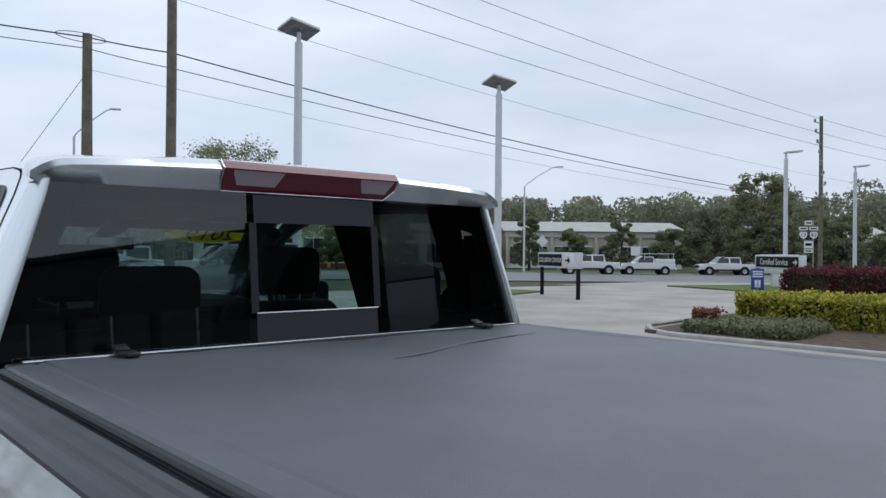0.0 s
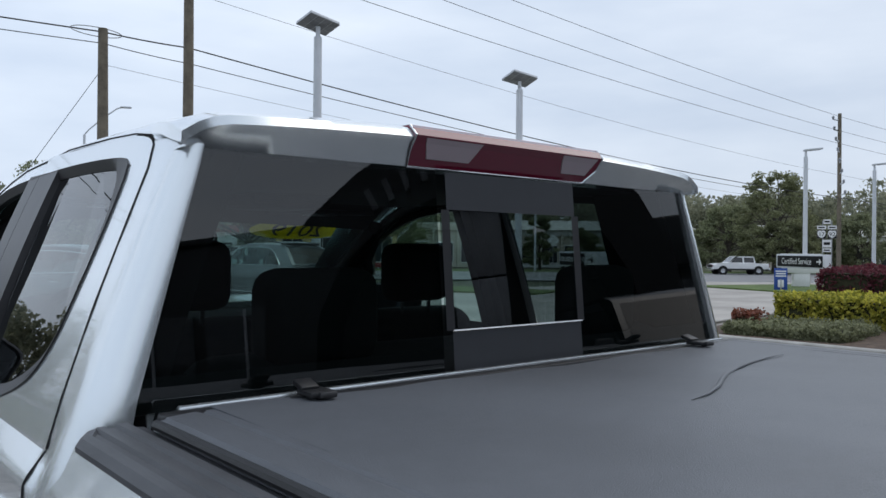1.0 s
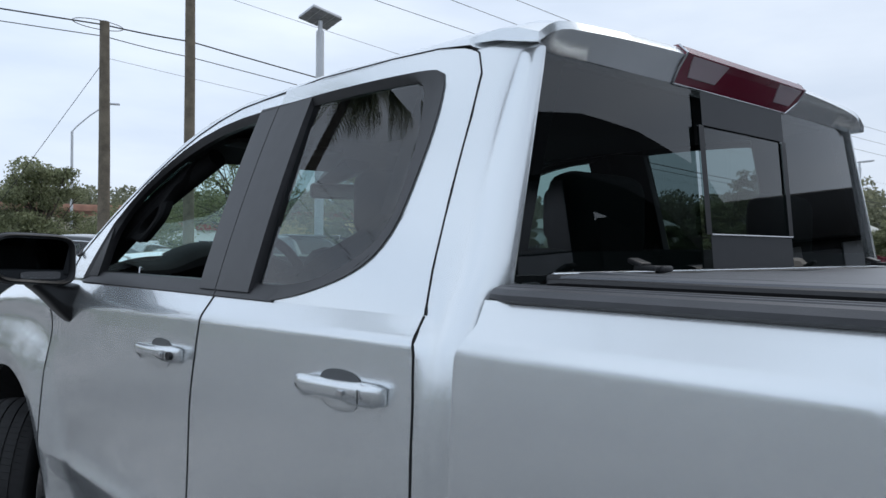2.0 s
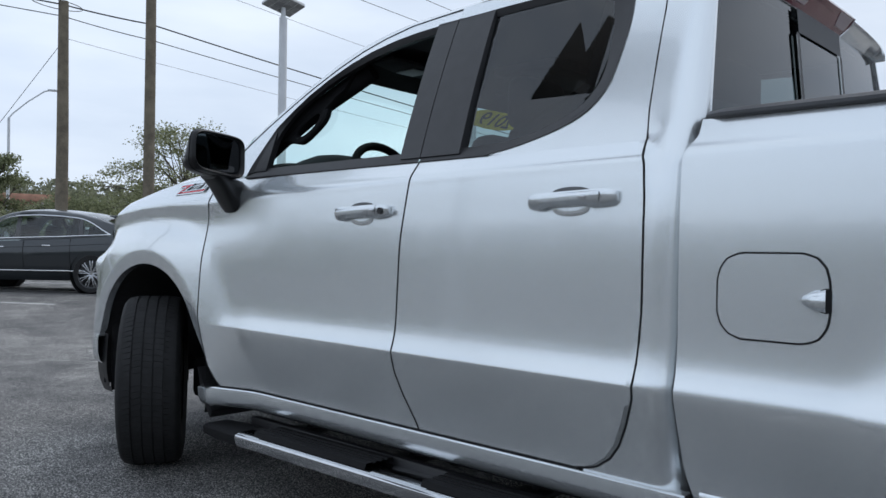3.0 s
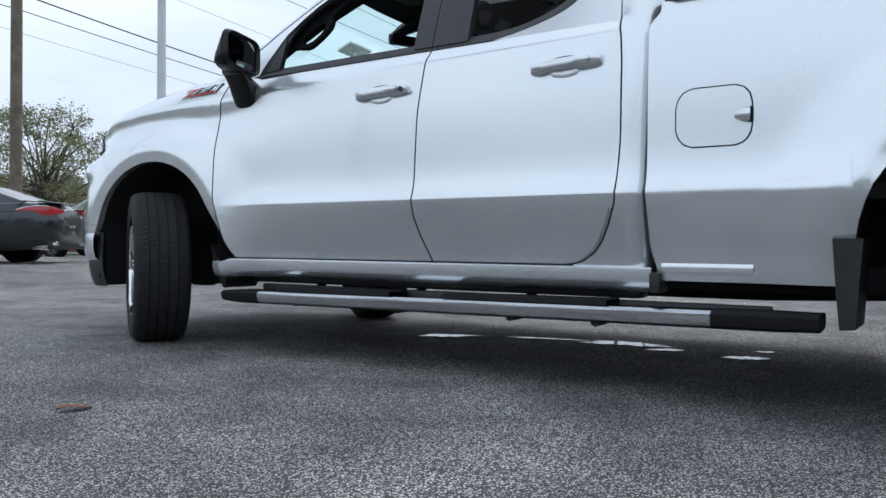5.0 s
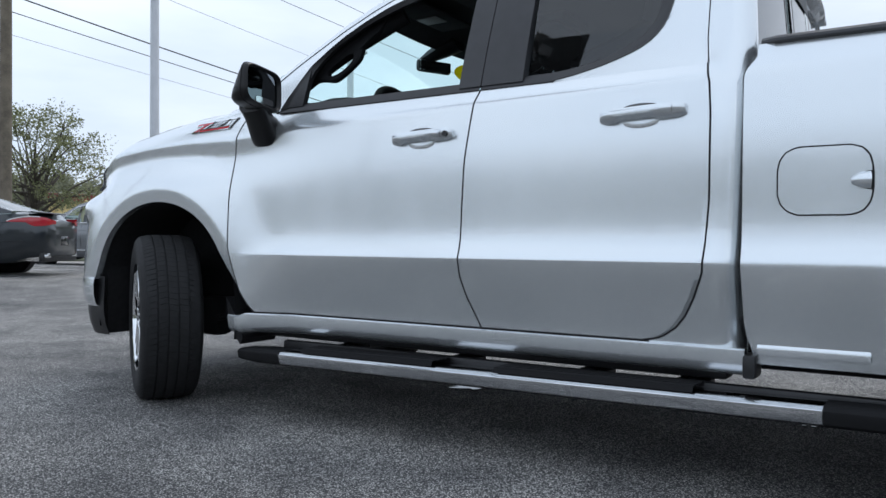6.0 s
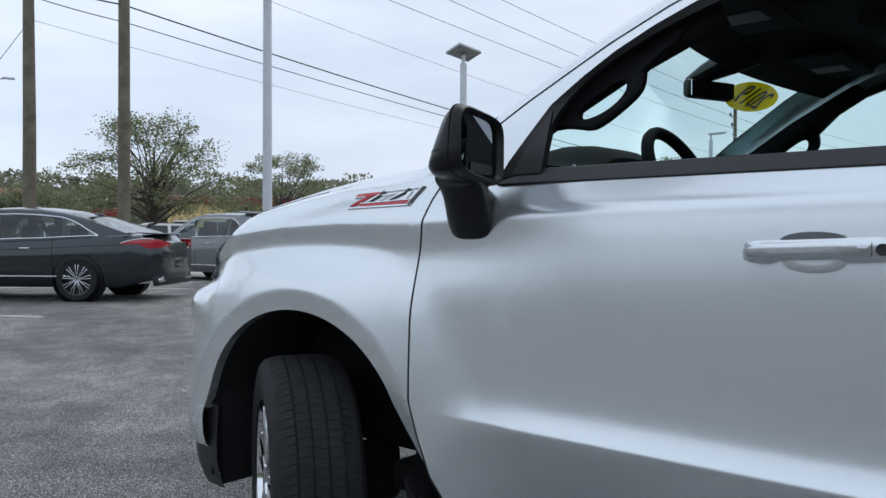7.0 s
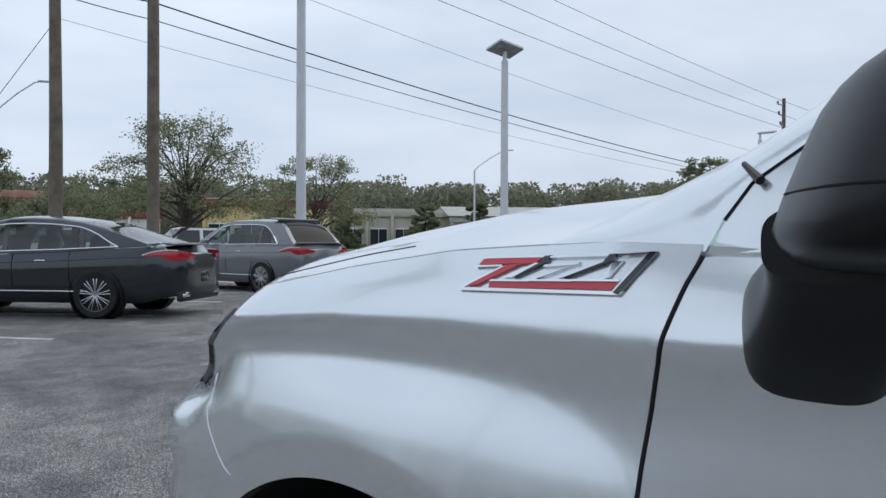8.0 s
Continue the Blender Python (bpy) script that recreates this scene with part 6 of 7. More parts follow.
        part("tail_lamp", sheet([[(sx * (x - 0.012 * abs(f)), y, zt - 0.045 + 0.25 * (h - 0.08) * (f < 0) + f * h) for x, y, h in way] for f in (-1, -0.4, 0.4, 1)]), lamp, t, "red wedge-shaped tail lamp")
        part("lamp_edge", tube([(sx * (x - 0.008), y, zt - 0.045 + h) for x, y, h in way[:9]], 0.008, 5), WHITE, t)
        part("bumper_crease", tube([(sx * (w_at(y) * 0.992), y, 0.60) for y in np.linspace(-L / 2 + 0.15, -L / 2 + 0.75, 8)], 0.008, 5), paint, t)
        part("head_lamp", box((0.36, 0.14, 0.12), (sx * (W / 2 * 0.78), L / 2 - 0.09, 0.68), 0.03), CLEAR_LENS, t)
        part("exhaust_tip", box((0.22, 0.08, 0.06), (sx * 0.56, -L / 2 - 0.13, 0.335), 0.018), CHROME, t)
        for ya in axles:
            mm = Matrix.Translation((sx * (W / 2 - 0.115), ya, wheel_r)) @ Matrix.Rotation(radians(90 * sx), 4, "Y")
            part("wheel_arch", lathe([(wheel_r + 0.05, 0.118), (wheel_r + 0.05, -0.1), (0.0001, -0.1)], 28, mm), DARK, t)
            hub = part("wheel", lathe([(0.0001, 0.10), (0.05, 0.10), (0.06, 0.08)], 14, mm), ALLOY, t)
            part("tyre", lathe([(wheel_r * 0.70, -0.1), (wheel_r * 0.93, -0.11), (wheel_r, -0.09), (wheel_r, 0.09), (wheel_r * 0.93, 0.125), (wheel_r * 0.72, 0.12), (wheel_r * 0.70, 0.08)], 32, mm), RUBBER, hub)
            part("rim", lathe([(wheel_r * 0.72, 0.122), (wheel_r * 0.68, 0.118), (wheel_r * 0.66, 0.03), (0.0001, 0.03)], 32, mm), GLOSSY, hub)
            for k in range(18):
                bm = box((wheel_r * 0.62, 0.017, 0.02), (wheel_r * 0.38, 0, 0.105), 0.005)
                bmesh.ops.transform(bm, matrix=mm @ Matrix.Rotation(2 * math.pi * (k // 2) / 9 + (0.11 if k % 2 else -0.11), 4, "Z"), verts=bm.verts)
                part("spoke", bm, ALLOY, hub)
    part("boot_lip", box((W * 0.72, 0.10, 0.025), (0, -L / 2 + 0.08, curve_at(low, -L / 2 + 0.10) + 0.030), 0.012), paint, t)
    part("rear_apron", box((W * 0.74, 0.10, 0.16), (0, -L / 2 - 0.10, 0.32), 0.03), BLACK, t)
    part("roof_fin", box((0.04, 0.16, 0.06), (0, min(ys) + 0.85, curve_at(hi, min(ys) + 0.85) + 0.04), 0.015), paint, t)
    part("rear_bumper_strip", box((W * 0.66, 0.03, 0.03), (0, -L / 2 - 0.17, 0.37), 0.01), CHROME, t)
    part("number_plate", box((0.32, 0.02, 0.16), (0, -L / 2 - 0.20, 0.60), 0.004), GLOSSY, t)
    if back_glass:
        yt = curve_at([(z, y) for y, z in hi if y < -1.2], peak - 0.05)
        part("roof_spoiler", box((W * 0.66, 0.30, 0.035), (0, yt - 0.02, peak + 0.015), 0.014, Matrix.Rotation(radians(5), 4, "X")), paint, t)
        part("hatch_trim", box((W * 0.64, 0.05, 0.05), (0, yt - 0.12, peak - 0.03), 0.012), GLOSSY, t)
    return t


HATCHGLASS = mat("hatch_glass", (0.006, 0.0065, 0.007), 0.05, spec=0.1)
TAIL_RED = mat("tail_lamp_red", (0.45, 0.018, 0.03), 0.15, coat=0.8)
SEDAN_LOW = [(-2.5, 0.96), (-2.42, 1.06), (-2.2, 1.085), (-1.7, 1.06), (-0.8, 1.0), (0, 0.97), (1.0, 0.94), (1.9, 0.84), (2.35, 0.72), (2.5, 0.62)]
SEDAN_HI = [(-2.16, 1.10), (-1.8, 1.22), (-1.4, 1.345), (-1.0, 1.435), (-0.6, 1.485), (-0.2, 1.505), (0.15, 1.495), (0.45, 1.44), (0.8, 1.28), (1.25, 0.98)]
SUV_LOW = [(-2.28, 1.0), (-2.2, 1.10), (-1.0, 1.08), (0.8, 1.05), (1.6, 0.98), (2.15, 0.85), (2.3, 0.7)]
SUV_HI = [(-2.22, 1.11), (-2.02, 1.32), (-1.84, 1.49), (-1.66, 1.575), (-1.3, 1.625), (-0.7, 1.655), (0.0, 1.65), (0.35, 1.58), (0.8, 1.35), (1.2, 1.05)]
def at(x, y, turn):
    return Matrix.Translation((x, y, gz(x, y))) @ Matrix.Rotation(radians(turn), 4, "Z")
car("sedan", "dark grey sedan parked nose out in its bay", at(3.17, 12.93, 37) @ Matrix.Scale(1.05, 4), GREYCAR, (SEDAN_LOW, SEDAN_HI), 1.10, 1.87, 5.0, 0.355, (1.45, -1.42), lamp=TAIL_RED)
car("suv", "mid grey compact crossover parked beside a sedan", at(9.42, 16.15, 6) @ Matrix.Scale(1.05, 4), GREYSUV, (SUV_LOW, SUV_HI), 1.2, 1.84, 4.6, 0.36, (1.35, -1.35), back_glass=HATCHGLASS, lamp=TAIL_RED)
# ================= pickups on the road =================
def far_pickup(x, y, turn, paint, label, rack=False, s=1.0, group="white pickups on the road"):
    """A pickup seen from afar: cab, bed, wheels, windows, lamps."""
    t = thing("pickup", label, "pickup truck", group, at=Matrix.Translation((x, y, gz(x, y) + 0.01)) @ Matrix.Rotation(radians(turn), 4, "Z") @ Matrix.Scale(s, 4))
    prof = [(-2.8, 0.55), (-2.8, 1.12), (-0.75, 1.15), (-0.70, 1.20), (1.25, 1.18), (2.35, 1.10), (2.75, 1.0), (2.85, 0.55)]
    bm = prism([(-0.98, a, b) for a, b in prof], (1.96, 0, 0))
    bmesh.ops.bevel(bm, geom=[e for e in bm.edges], offset=0.06, segments=2, affect="EDGES", profile=0.5)
    part("body", bm, paint, t)
    cr = -0.72 if rack else -1.45
    rows = [[(sx * w, a, z) for sx in (-1, -0.5, 0.5, 1)] for a, z, w in ((cr, 1.16, 0.93), (cr + 0.08, 1.72, 0.80), (cr + 0.22, 1.84, 0.76), (0.35, 1.86, 0.76), (0.60, 1.80, 0.77), (1.25, 1.17, 0.92))]
    part("cab", sheet(rows), paint, t)
    for sx in (-1, 1):
        part("cab_side", sheet([[(sx * (0.93 - 0.245 * (z - 1.16)), a, z) for a in np.linspace(cr + 0.1 * (z - 1.16) / 0.56, 1.25 - 1.02 * (z - 1.16) / 0.66, 6)] for z in (1.16, 1.5, 1.82)]), paint, t)
        splits = [cr + 0.16, 0.99] if rack else [cr + 0.16, -0.30, -0.16, 0.99]
        for ya, yb in zip(splits[::2], splits[1::2]):
            part("side_window", sheet([[(sx * (0.94 - 0.245 * (z - 1.16)), ya + (yb - 1.0 * (z - 1.22) * (yb > 0.5) - ya) * q / 3, z) for q in range(4)] for z in (1.22, 1.5, 1.73)]), GLOSSY, t)
        part("door_mirror", box((0.20, 0.10, 0.20), (sx * 1.06, 0.92, 1.32), 0.03), BLACK, t)
        part("sill_shade", box((0.03, 3.0, 0.14), (sx * 0.965, 0.05, 0.53), 0.01), BLACK, t)
        part("head_lamp", box((0.3, 0.08, 0.2), (sx * 0.75, 2.84, 0.88), 0.03), CLEAR_LENS, t)
        part("tail_lamp", box((0.12, 0.06, 0.3), (sx * 0.88, -2.83, 0.95), 0.02), RED_LENS, t)
        for ya in (1.85, -1.75):
            mm = Matrix.Translation((sx * 0.86, ya, 0.40)) @ Matrix.Rotation(radians(90 * sx), 4, "Y")
            hub = part("wheel", lathe([(0.0001, 0.135), (0.20, 0.125), (0.23, 0.13)], 18, mm), ALLOY, t)
            part("tyre", lathe([(0.23, 0.12), (0.36, 0.14), (0.40, 0.11), (0.40, -0.11), (0.0001, -0.11)], 24, mm), RUBBER, hub)
            part("wheel_arch", lathe([(0.49, 0.128), (0.30, 0.128)], 24, mm), DARK, t)
    part("windscreen", sheet([[(x, a + 0.01, z + 0.012) for x in (-w, 0, w)] for a, z, w in ((1.15, 1.26, 0.80), (0.62, 1.76, 0.70))]), GLOSSY, t)
    part("grille", box((1.2, 0.05, 0.30), (0, 2.85, 0.85), 0.02), BLACK, t)
    part("front_bumper", box((1.9, 0.18, 0.22), (0, 2.88, 0.55), 0.04), CHROME, t)
    part("rear_bumper", box((1.8, 0.16, 0.2), (0, -2.88, 0.55), 0.04), CHROME, t)
    if rack:
        for sx in (-1, 1):
            part("tool_box", box((0.42, 2.0, 0.55), (sx * 0.76, -1.75, 1.32), 0.03), paint, t)
            for a in (0.3, -2.6):
                part("rack_post", tube([(sx * 0.85, a, 1.15), (sx * 0.85, a, 2.1)], 0.03, 6), GALV, t)
        part("ladder_rack", box((1.75, 3.2, 0.06), (0, -1.15, 2.1), 0.02), GALV, t)
    return t


far_pickup(61.8, 45.1, 50, WHITE, "tall white pickup truck driving on the road", s=1.08)
far_pickup(66.5, 41.5, 50, WHITE, "white utility pickup with a ladder rack on the road", True)
far_pickup(73.2, 36.6, 50, WHITE, "white crew-cab pickup driving on the road")
far_pickup(14.8, 29.0, 75, WHITE, "white pickup parked beyond the crossover", group="parked pickups")
far_pickup(11.5, 33.0, 70, WHITE, "white pickup parked beyond the sedan", group="parked pickups")
far_pickup(5.6, -5.9, 30, GREYCAR, "dark grey pickup parked behind the truck", group="parked pickups")

# ================= plants =================
def leaf_material(name, a, b, rough=0.6):
    """Leaf surface whose colour varies from clump to clump."""
    m = mat(name, a, rough)
    nt = m.node_tree
    geo = nt.nodes.new("ShaderNodeNewGeometry")
    ramp = nt.nodes.new("ShaderNodeValToRGB")
    ramp.color_ramp.elements[0].color, ramp.color_ramp.elements[1].color = (*a, 1), (*b, 1)
    nt.links.new(geo.outputs["Random Per Island"], ramp.inputs["Fac"])
    nt.links.new(ramp.outputs["Color"], nt.nodes["Principled BSDF"].inputs["Base Color"])
    tl = nt.nodes.new("ShaderNodeBsdfTranslucent")
    mx = nt.nodes.new("ShaderNodeMixShader")
    mx.inputs[0].default_value = 0.5
    nt.links.new(ramp.outputs["Color"], tl.inputs["Color"])
    nt.links.new(nt.nodes["Principled BSDF"].outputs[0], mx.inputs[1])
    nt.links.new(tl.outputs[0], mx.inputs[2])
    nt.links.new(mx.outputs[0], nt.nodes["Material Output"].inputs["Surface"])
    return m


LEAF_OAK = leaf_material("oak_leaf", (0.13, 0.145, 0.07), (0.34, 0.35, 0.19))
LEAF_DARK = leaf_material("dark_leaf", (0.115, 0.135, 0.072), (0.35, 0.37, 0.21))
# far leaves are paler: the haze of distance is mixed into their colour
LEAF_WOOD = leaf_material("hazed_far_leaf", (0.15, 0.165, 0.11), (0.35, 0.35, 0.235))
LEAF_LIME = leaf_material("lime_leaf", (0.13, 0.16, 0.02), (0.70, 0.62, 0.10))
LEAF_RED = leaf_material("burgundy_leaf", (0.06, 0.013, 0.02), (0.22, 0.055, 0.07))
LEAF_SAGE = leaf_material("sage_leaf", (0.09, 0.10, 0.045), (0.36, 0.37, 0.22))
LEAF_CORAL = leaf_material("coral_leaf", (0.14, 0.06, 0.03), (0.36, 0.13, 0.09))
BARK = mat("bark", (0.10, 0.085, 0.07), 0.95, var=0.3, scale=5, bump=0.6, bscale=20)


def leaves_object(name, centres, size, material, parent, flat=0.0, rng=None, sizes=None):
    """Many small leaf blades, each a bent pair of triangles, in one mesh."""
    rng = rng or np.random.default_rng(1)
    n = len(centres)
    d = rng.normal(size=(n, 3))
    d[:, 2] = d[:, 2] * (1 - flat) + flat
    d /= np.linalg.norm(d, axis=1)[:, None]
    ref = rng.normal(size=(n, 3))
    u = np.cross(d, ref)
    u /= np.linalg.norm(u, axis=1)[:, None] + 1e-9
    v = np.cross(d, u)
    s = (sizes if sizes is not None else np.full(n, size)) * rng.uniform(0.6, 1.35, n)
    s = s[:, None]
    c = np.asarray(centres)
    verts = np.stack([c - u * s, c - v * s * 0.55 + d * s * 0.15, c + u * s, c + v * s * 0.55 + d * s * 0.15], 1).reshape(-1, 3)
    idx = np.arange(n) * 4
    faces = np.stack([idx, idx + 1, idx + 2, idx + 3], 1)
    me = bpy.data.meshes.new(name)
    me.from_pydata(verts.tolist(), [], faces.tolist())
    me.materials.append(material)
    ob = new(name, me)
    if parent:
        ob.parent = parent
    return ob


def tree(x, y, h, w, seed, leaf, label, density=1.0, trunk=0.28, low=0.25, blade=0.16, clumps=46, puff=1.0, hollow=0.05):
    """A branching tree: trunk, limbs, twigs and a ragged crown of leaf clumps."""
    rng = np.random.default_rng(seed)
    t = thing("tree", label, "tree", "trees beyond the car park", at=Matrix.Translation((x, y, gz(x, y) - 0.05)))
    h -= gz(x, y)
    bm = tube([(0, 0, 0), (0.12 * w / 8, 0.05, h * 0.2), (0.0, 0.1, h * 0.45), (0.1, 0, h * 0.75)], [trunk, trunk * 0.75, trunk * 0.5, trunk * 0.15], 9)
    part("trunk", bm, BARK, t)
    limbs = bmesh.new()
    pts = []
    for k in range(clumps):
        a = rng.uniform(0, 2 * math.pi)
        el = rng.uniform(0, 1)
        rr = w / 2 * math.sqrt(rng.uniform(hollow, 1)) * (1 - 0.55 * max(0, el - 0.45) / 0.55)
        zc = h * (low + (1 - low) * (0.12 + 0.84 * el)) * (1 - 0.10 * (rr / (w / 2)) ** 2)
        c = np.array([rr * math.cos(a), rr * math.sin(a), zc])
        base = Vector((0, 0, h * rng.uniform(0.18, 0.55)))
        midp = base.lerp(Vector(c), 0.55) + Vector(rng.normal(size=3) * 0.25) + Vector((0, 0, 0.05 * h))
        r0 = trunk * rng.uniform(0.14, 0.32)
        if puff == 1.0 or k % 4 == 0:
            tube([base, midp, Vector(c)], [r0, r0 * 0.55, 0.012], 5, limbs, False)
        for q in range(2):
            e = c + np.clip(rng.normal(size=3), -1.2, 1.2) * w * 0.045
            if puff < 1.0 and k % 4:
                continue
            tube([midp.lerp(Vector(c), 0.6), Vector(e)], [0.03, 0.008], 4, limbs, False)
        n = int(rng.uniform(30, 140) * density * (rng.uniform() > 0.12))
        rad = w * rng.uniform(0.055, 0.12) * puff
        p = rng.normal(size=(n, 3))
        p = p / np.linalg.norm(p, axis=1)[:, None] * (rng.uniform(0, 1, (n, 1)) ** 0.5) * rad * 1.5 * np.array([1, 1, 0.6])
        pts.append(c + p)
    part("limb", limbs, BARK, t)
    pts = np.concatenate(pts)
    leaves_object("crown", pts, blade, leaf, t, rng=rng)
    return t


tree(22.2, 42.8, 8.9, 11.8, 3, LEAF_OAK, "large sparse oak with grey-green leaves", 0.95, 0.34, 0.27, 0.082, 200, 0.56, 0.12)
tree(34.8, 46.5, 7.9, 9.4, 5, LEAF_OAK, "round half-bare oak tree", 0.80, 0.26, 0.27, 0.078, 170, 0.56, 0.12)
tree(10.6, 44.0, 6.4, 5.8, 7, LEAF_DARK, "dense dark evergreen tree", 3.0, 0.25, 0.26, 0.09, 70)
tree(20.0, 55.0, 4.4, 9.0, 28, LEAF_DARK, "low dark evergreen tree", 4.0, 0.22, 0.06, 0.095, 60)
for k, (px, py, hh, ww) in enumerate(((80.6, 36.4, 10.9, 8.5), (82, 42.5, 7.4, 8), (86, 34, 5.6, 7), (88, 31, 6.0, 9), (80, 35, 5.2, 7), (90, 24, 6.0, 9), (93, 16, 5.8, 9))):
    tree(px, py, hh, ww, 20 + k, LEAF_DARK if k % 2 else LEAF_OAK, "tall dense roadside tree", 1.5, 0.32, 0.06, 0.13, 170, 0.62, 0.3)
for k, (px, py, hh, ww) in enumerate(((60.5, 60.0, 5.6, 3.8), (66, 57.0, 5.8, 3.6), (71.5, 55, 4.8, 4), (77, 52, 5.6, 4.5), (80.0, 47.5, 4.6, 5), (54, 66, 5.4, 4.0), (48, 70, 5.2, 4.0))):
    tree(px, py, hh, ww, 40 + k, LEAF_DARK, "small dark evergreen by the shops", 4.5, 0.18, 0.02, 0.10, 70, 0.9, 0.02)


def far_woods():
    """Woods all round, far away; those out of view are added for the truck's reflections."""
    rng = np.random.default_rng(77)
    cs, sz = [], []
    for k in range(760):
        near = k < 420
        a = rng.uniform(-0.15, 1.75) if near else rng.uniform(1.7, 2 * math.pi - 0.1)
        r = rng.uniform(130, 185)
        x, y = r * math.sin(a), r * math.cos(a)
        # unseen trees are 1.4 times as tall, to darken what the paint reflects
        hh = (rng.uniform(0.055, 0.077) * r + 2.4 + (2.0 if rng.uniform() < 0.08 else 0)) * (1.0 if near else 1.4)
        ww = rng.uniform(4.5, 8)
        n = 700 if near else 320
        q = rng.uniform(0, 1, n)
        shell = np.sqrt(rng.uniform(0.1, 1, n)) * (0.35 + 0.65 * np.sin(np.pi * np.clip(0.15 + 0.66 * q, 0, 1)))
        th = rng.uniform(0, 2 * math.pi, n)
        bump_ = 1 + 0.3 * np.sin(3 * th + k) * np.cos(7 * q + k)
        cs.append(np.stack([x + ww / 2 * shell * bump_ * np.cos(th), y + ww / 2 * shell * bump_ * np.sin(th), -1.2 + hh * q], 1))
        sz.append(np.full(n, 0.40 if near else 0.62))
    ob = leaves_object("far_woods", np.concatenate(cs), 0.6, LEAF_WOOD, None, rng=rng, sizes=np.concatenate(sz))
    tagged(ob, "distant mixed woods along the horizon", "woods", kind="stuff")


far_woods()


def hedge(name, label, p, q, depth, h, leaf, n, blade, seed, wob=0.05, category="hedge"):
    """A clipped hedge along p to q: an inner twiggy mass and a coat of leaves."""
    rng = np.random.default_rng(seed)
    p, q = Vector(p), Vector(q)
    L = (q - p).length
    ang = math.atan2(q.y - p.y, q.x - p.x)
    t = thing(name, label, category, at=Matrix.Translation((p.x, p.y, 0)) @ Matrix.Rotation(ang, 4, "Z"))
    core = box((L - 0.16, depth - 0.16, h - 0.10), (L / 2, depth / 2, (h - 0.10) / 2), 0.06)
    bmesh.ops.subdivide_edges(core, edges=core.edges[:], cuts=5, use_grid_fill=True)
    for v in core.verts:
        v.co += Vector(rng.normal(size=3)) * 0.02
    part("twig_mass", core, mat(name + "_twigs", (0.035, 0.035, 0.015), 0.95, var=0.4, scale=20), t)
    u = rng.uniform(0, 1, (n, 3))
    face = rng.choice(4, n, p=[0.38, 0.12, 0.38, 0.12])
    x, y, z = u[:, 0] * L, u[:, 1] * depth, u[:, 2] * h
    z = np.where(face == 0, h, z)
    x = np.where(face == 1, 0, np.where(face == 3, L, x))
    y = np.where(face == 2, np.where(rng.uniform(size=n) < 0.8, 0, depth), y)
    w = np.array([noise.noise((a * 1.7, b * 1.7, c * 1.7 + seed)) for a, b, c in zip(x, y, z)])
    cx, cy, cz = L / 2, depth / 2, h / 2
    pts = np.stack([x + (x - cx) / L * 2 * wob * w, y + (y - cy) / depth * 2 * wob * w * 1.2, z + np.where(face == 0, wob * w * 1.3, 0)], 1) + rng.normal(size=(n, 3)) * 0.035
    pts[:, 2] = np.maximum(pts[:, 2], 0.03)
    leaves_object("foliage", pts, blade, leaf, t, rng=rng)
    return t


hedge("box_hedge", "clipped lime-green and yellow hedge in a planting bed", (16.25, 4.58), (16.6, -3.5), 1.7, 0.71, LEAF_LIME, 15000, 0.055, 11, 0.10)
hedge("burgundy_hedge", "deep burgundy shrub hedge behind the green hedge", (19.7, 5.1), (20.8, -4.5), 2.2, 1.27, LEAF_RED, 16000, 0.055, 12, 0.16)
hedge("ground_cover", "low grey-green ground cover at the bed's edge", (13.25, 4.15), (13.4, 2.0), 2.2, 0.24, LEAF_SAGE, 9000, 0.04, 13, 0.10, "plant")
hedge("coral_shrub", "small shrub with coral-red new leaves", (14.1, 4.55), (14.2, 4.0), 0.5, 0.46, LEAF_CORAL, 900, 0.045, 14, 0.12, "plant")
slab("planting_bed", [(12.95, 4.9), (13.15, -6), (24, -6), (22.5, 6.2)], 0.07, mat("bark_mulch", (0.09, 0.06, 0.042), 0.95, var=0.5, scale=9, fine=0.8, bump=1.0, bscale=40), "mulched planting bed inside a kerb", "planting bed", 2)
kerb_pts = [(12.95, -6.0), (12.75, 3.9), (12.82, 4.35), (13.1, 4.9), (14.0, 5.6), (16.5, 5.9), (22.6, 6.4)]
bm = bmesh.new()
sheet([[(x - 0.0, y, 0.0), (x, y, 0.055), (x + 0.02, y - 0.01, 0.075), (x + 0.13, y - 0.04, 0.08), (x + 0.15, y - 0.05, 0.05)] for x, y in kerb_pts], False, bm)
tagged(part("kerb", bm, KERB, None), "pale concrete kerb round a planting bed", "kerb", kind="structure")

# ================= buildings over the road =================
STUCCO = mat("beige_stucco", (0.52, 0.48, 0.40), 0.9, var=0.1, scale=0.6)
YELLOW = mat("yellow_stucco", (0.72, 0.56, 0.27), 0.9, var=0.08, scale=0.6)
TERRA = mat("terracotta_fascia", (0.45, 0.24, 0.17), 0.8, var=0.15, scale=2)
REDWALL = mat("red_band", (0.30, 0.04, 0.04), 0.7, var=0.1, scale=1)
ROOFING = mat("sage_metal_roof", (0.40, 0.405, 0.37), 0.6, var=0.1, scale=0.8)
SHOPGLASS = mat("shop_glass", (0.03, 0.035, 0.04), 0.08)


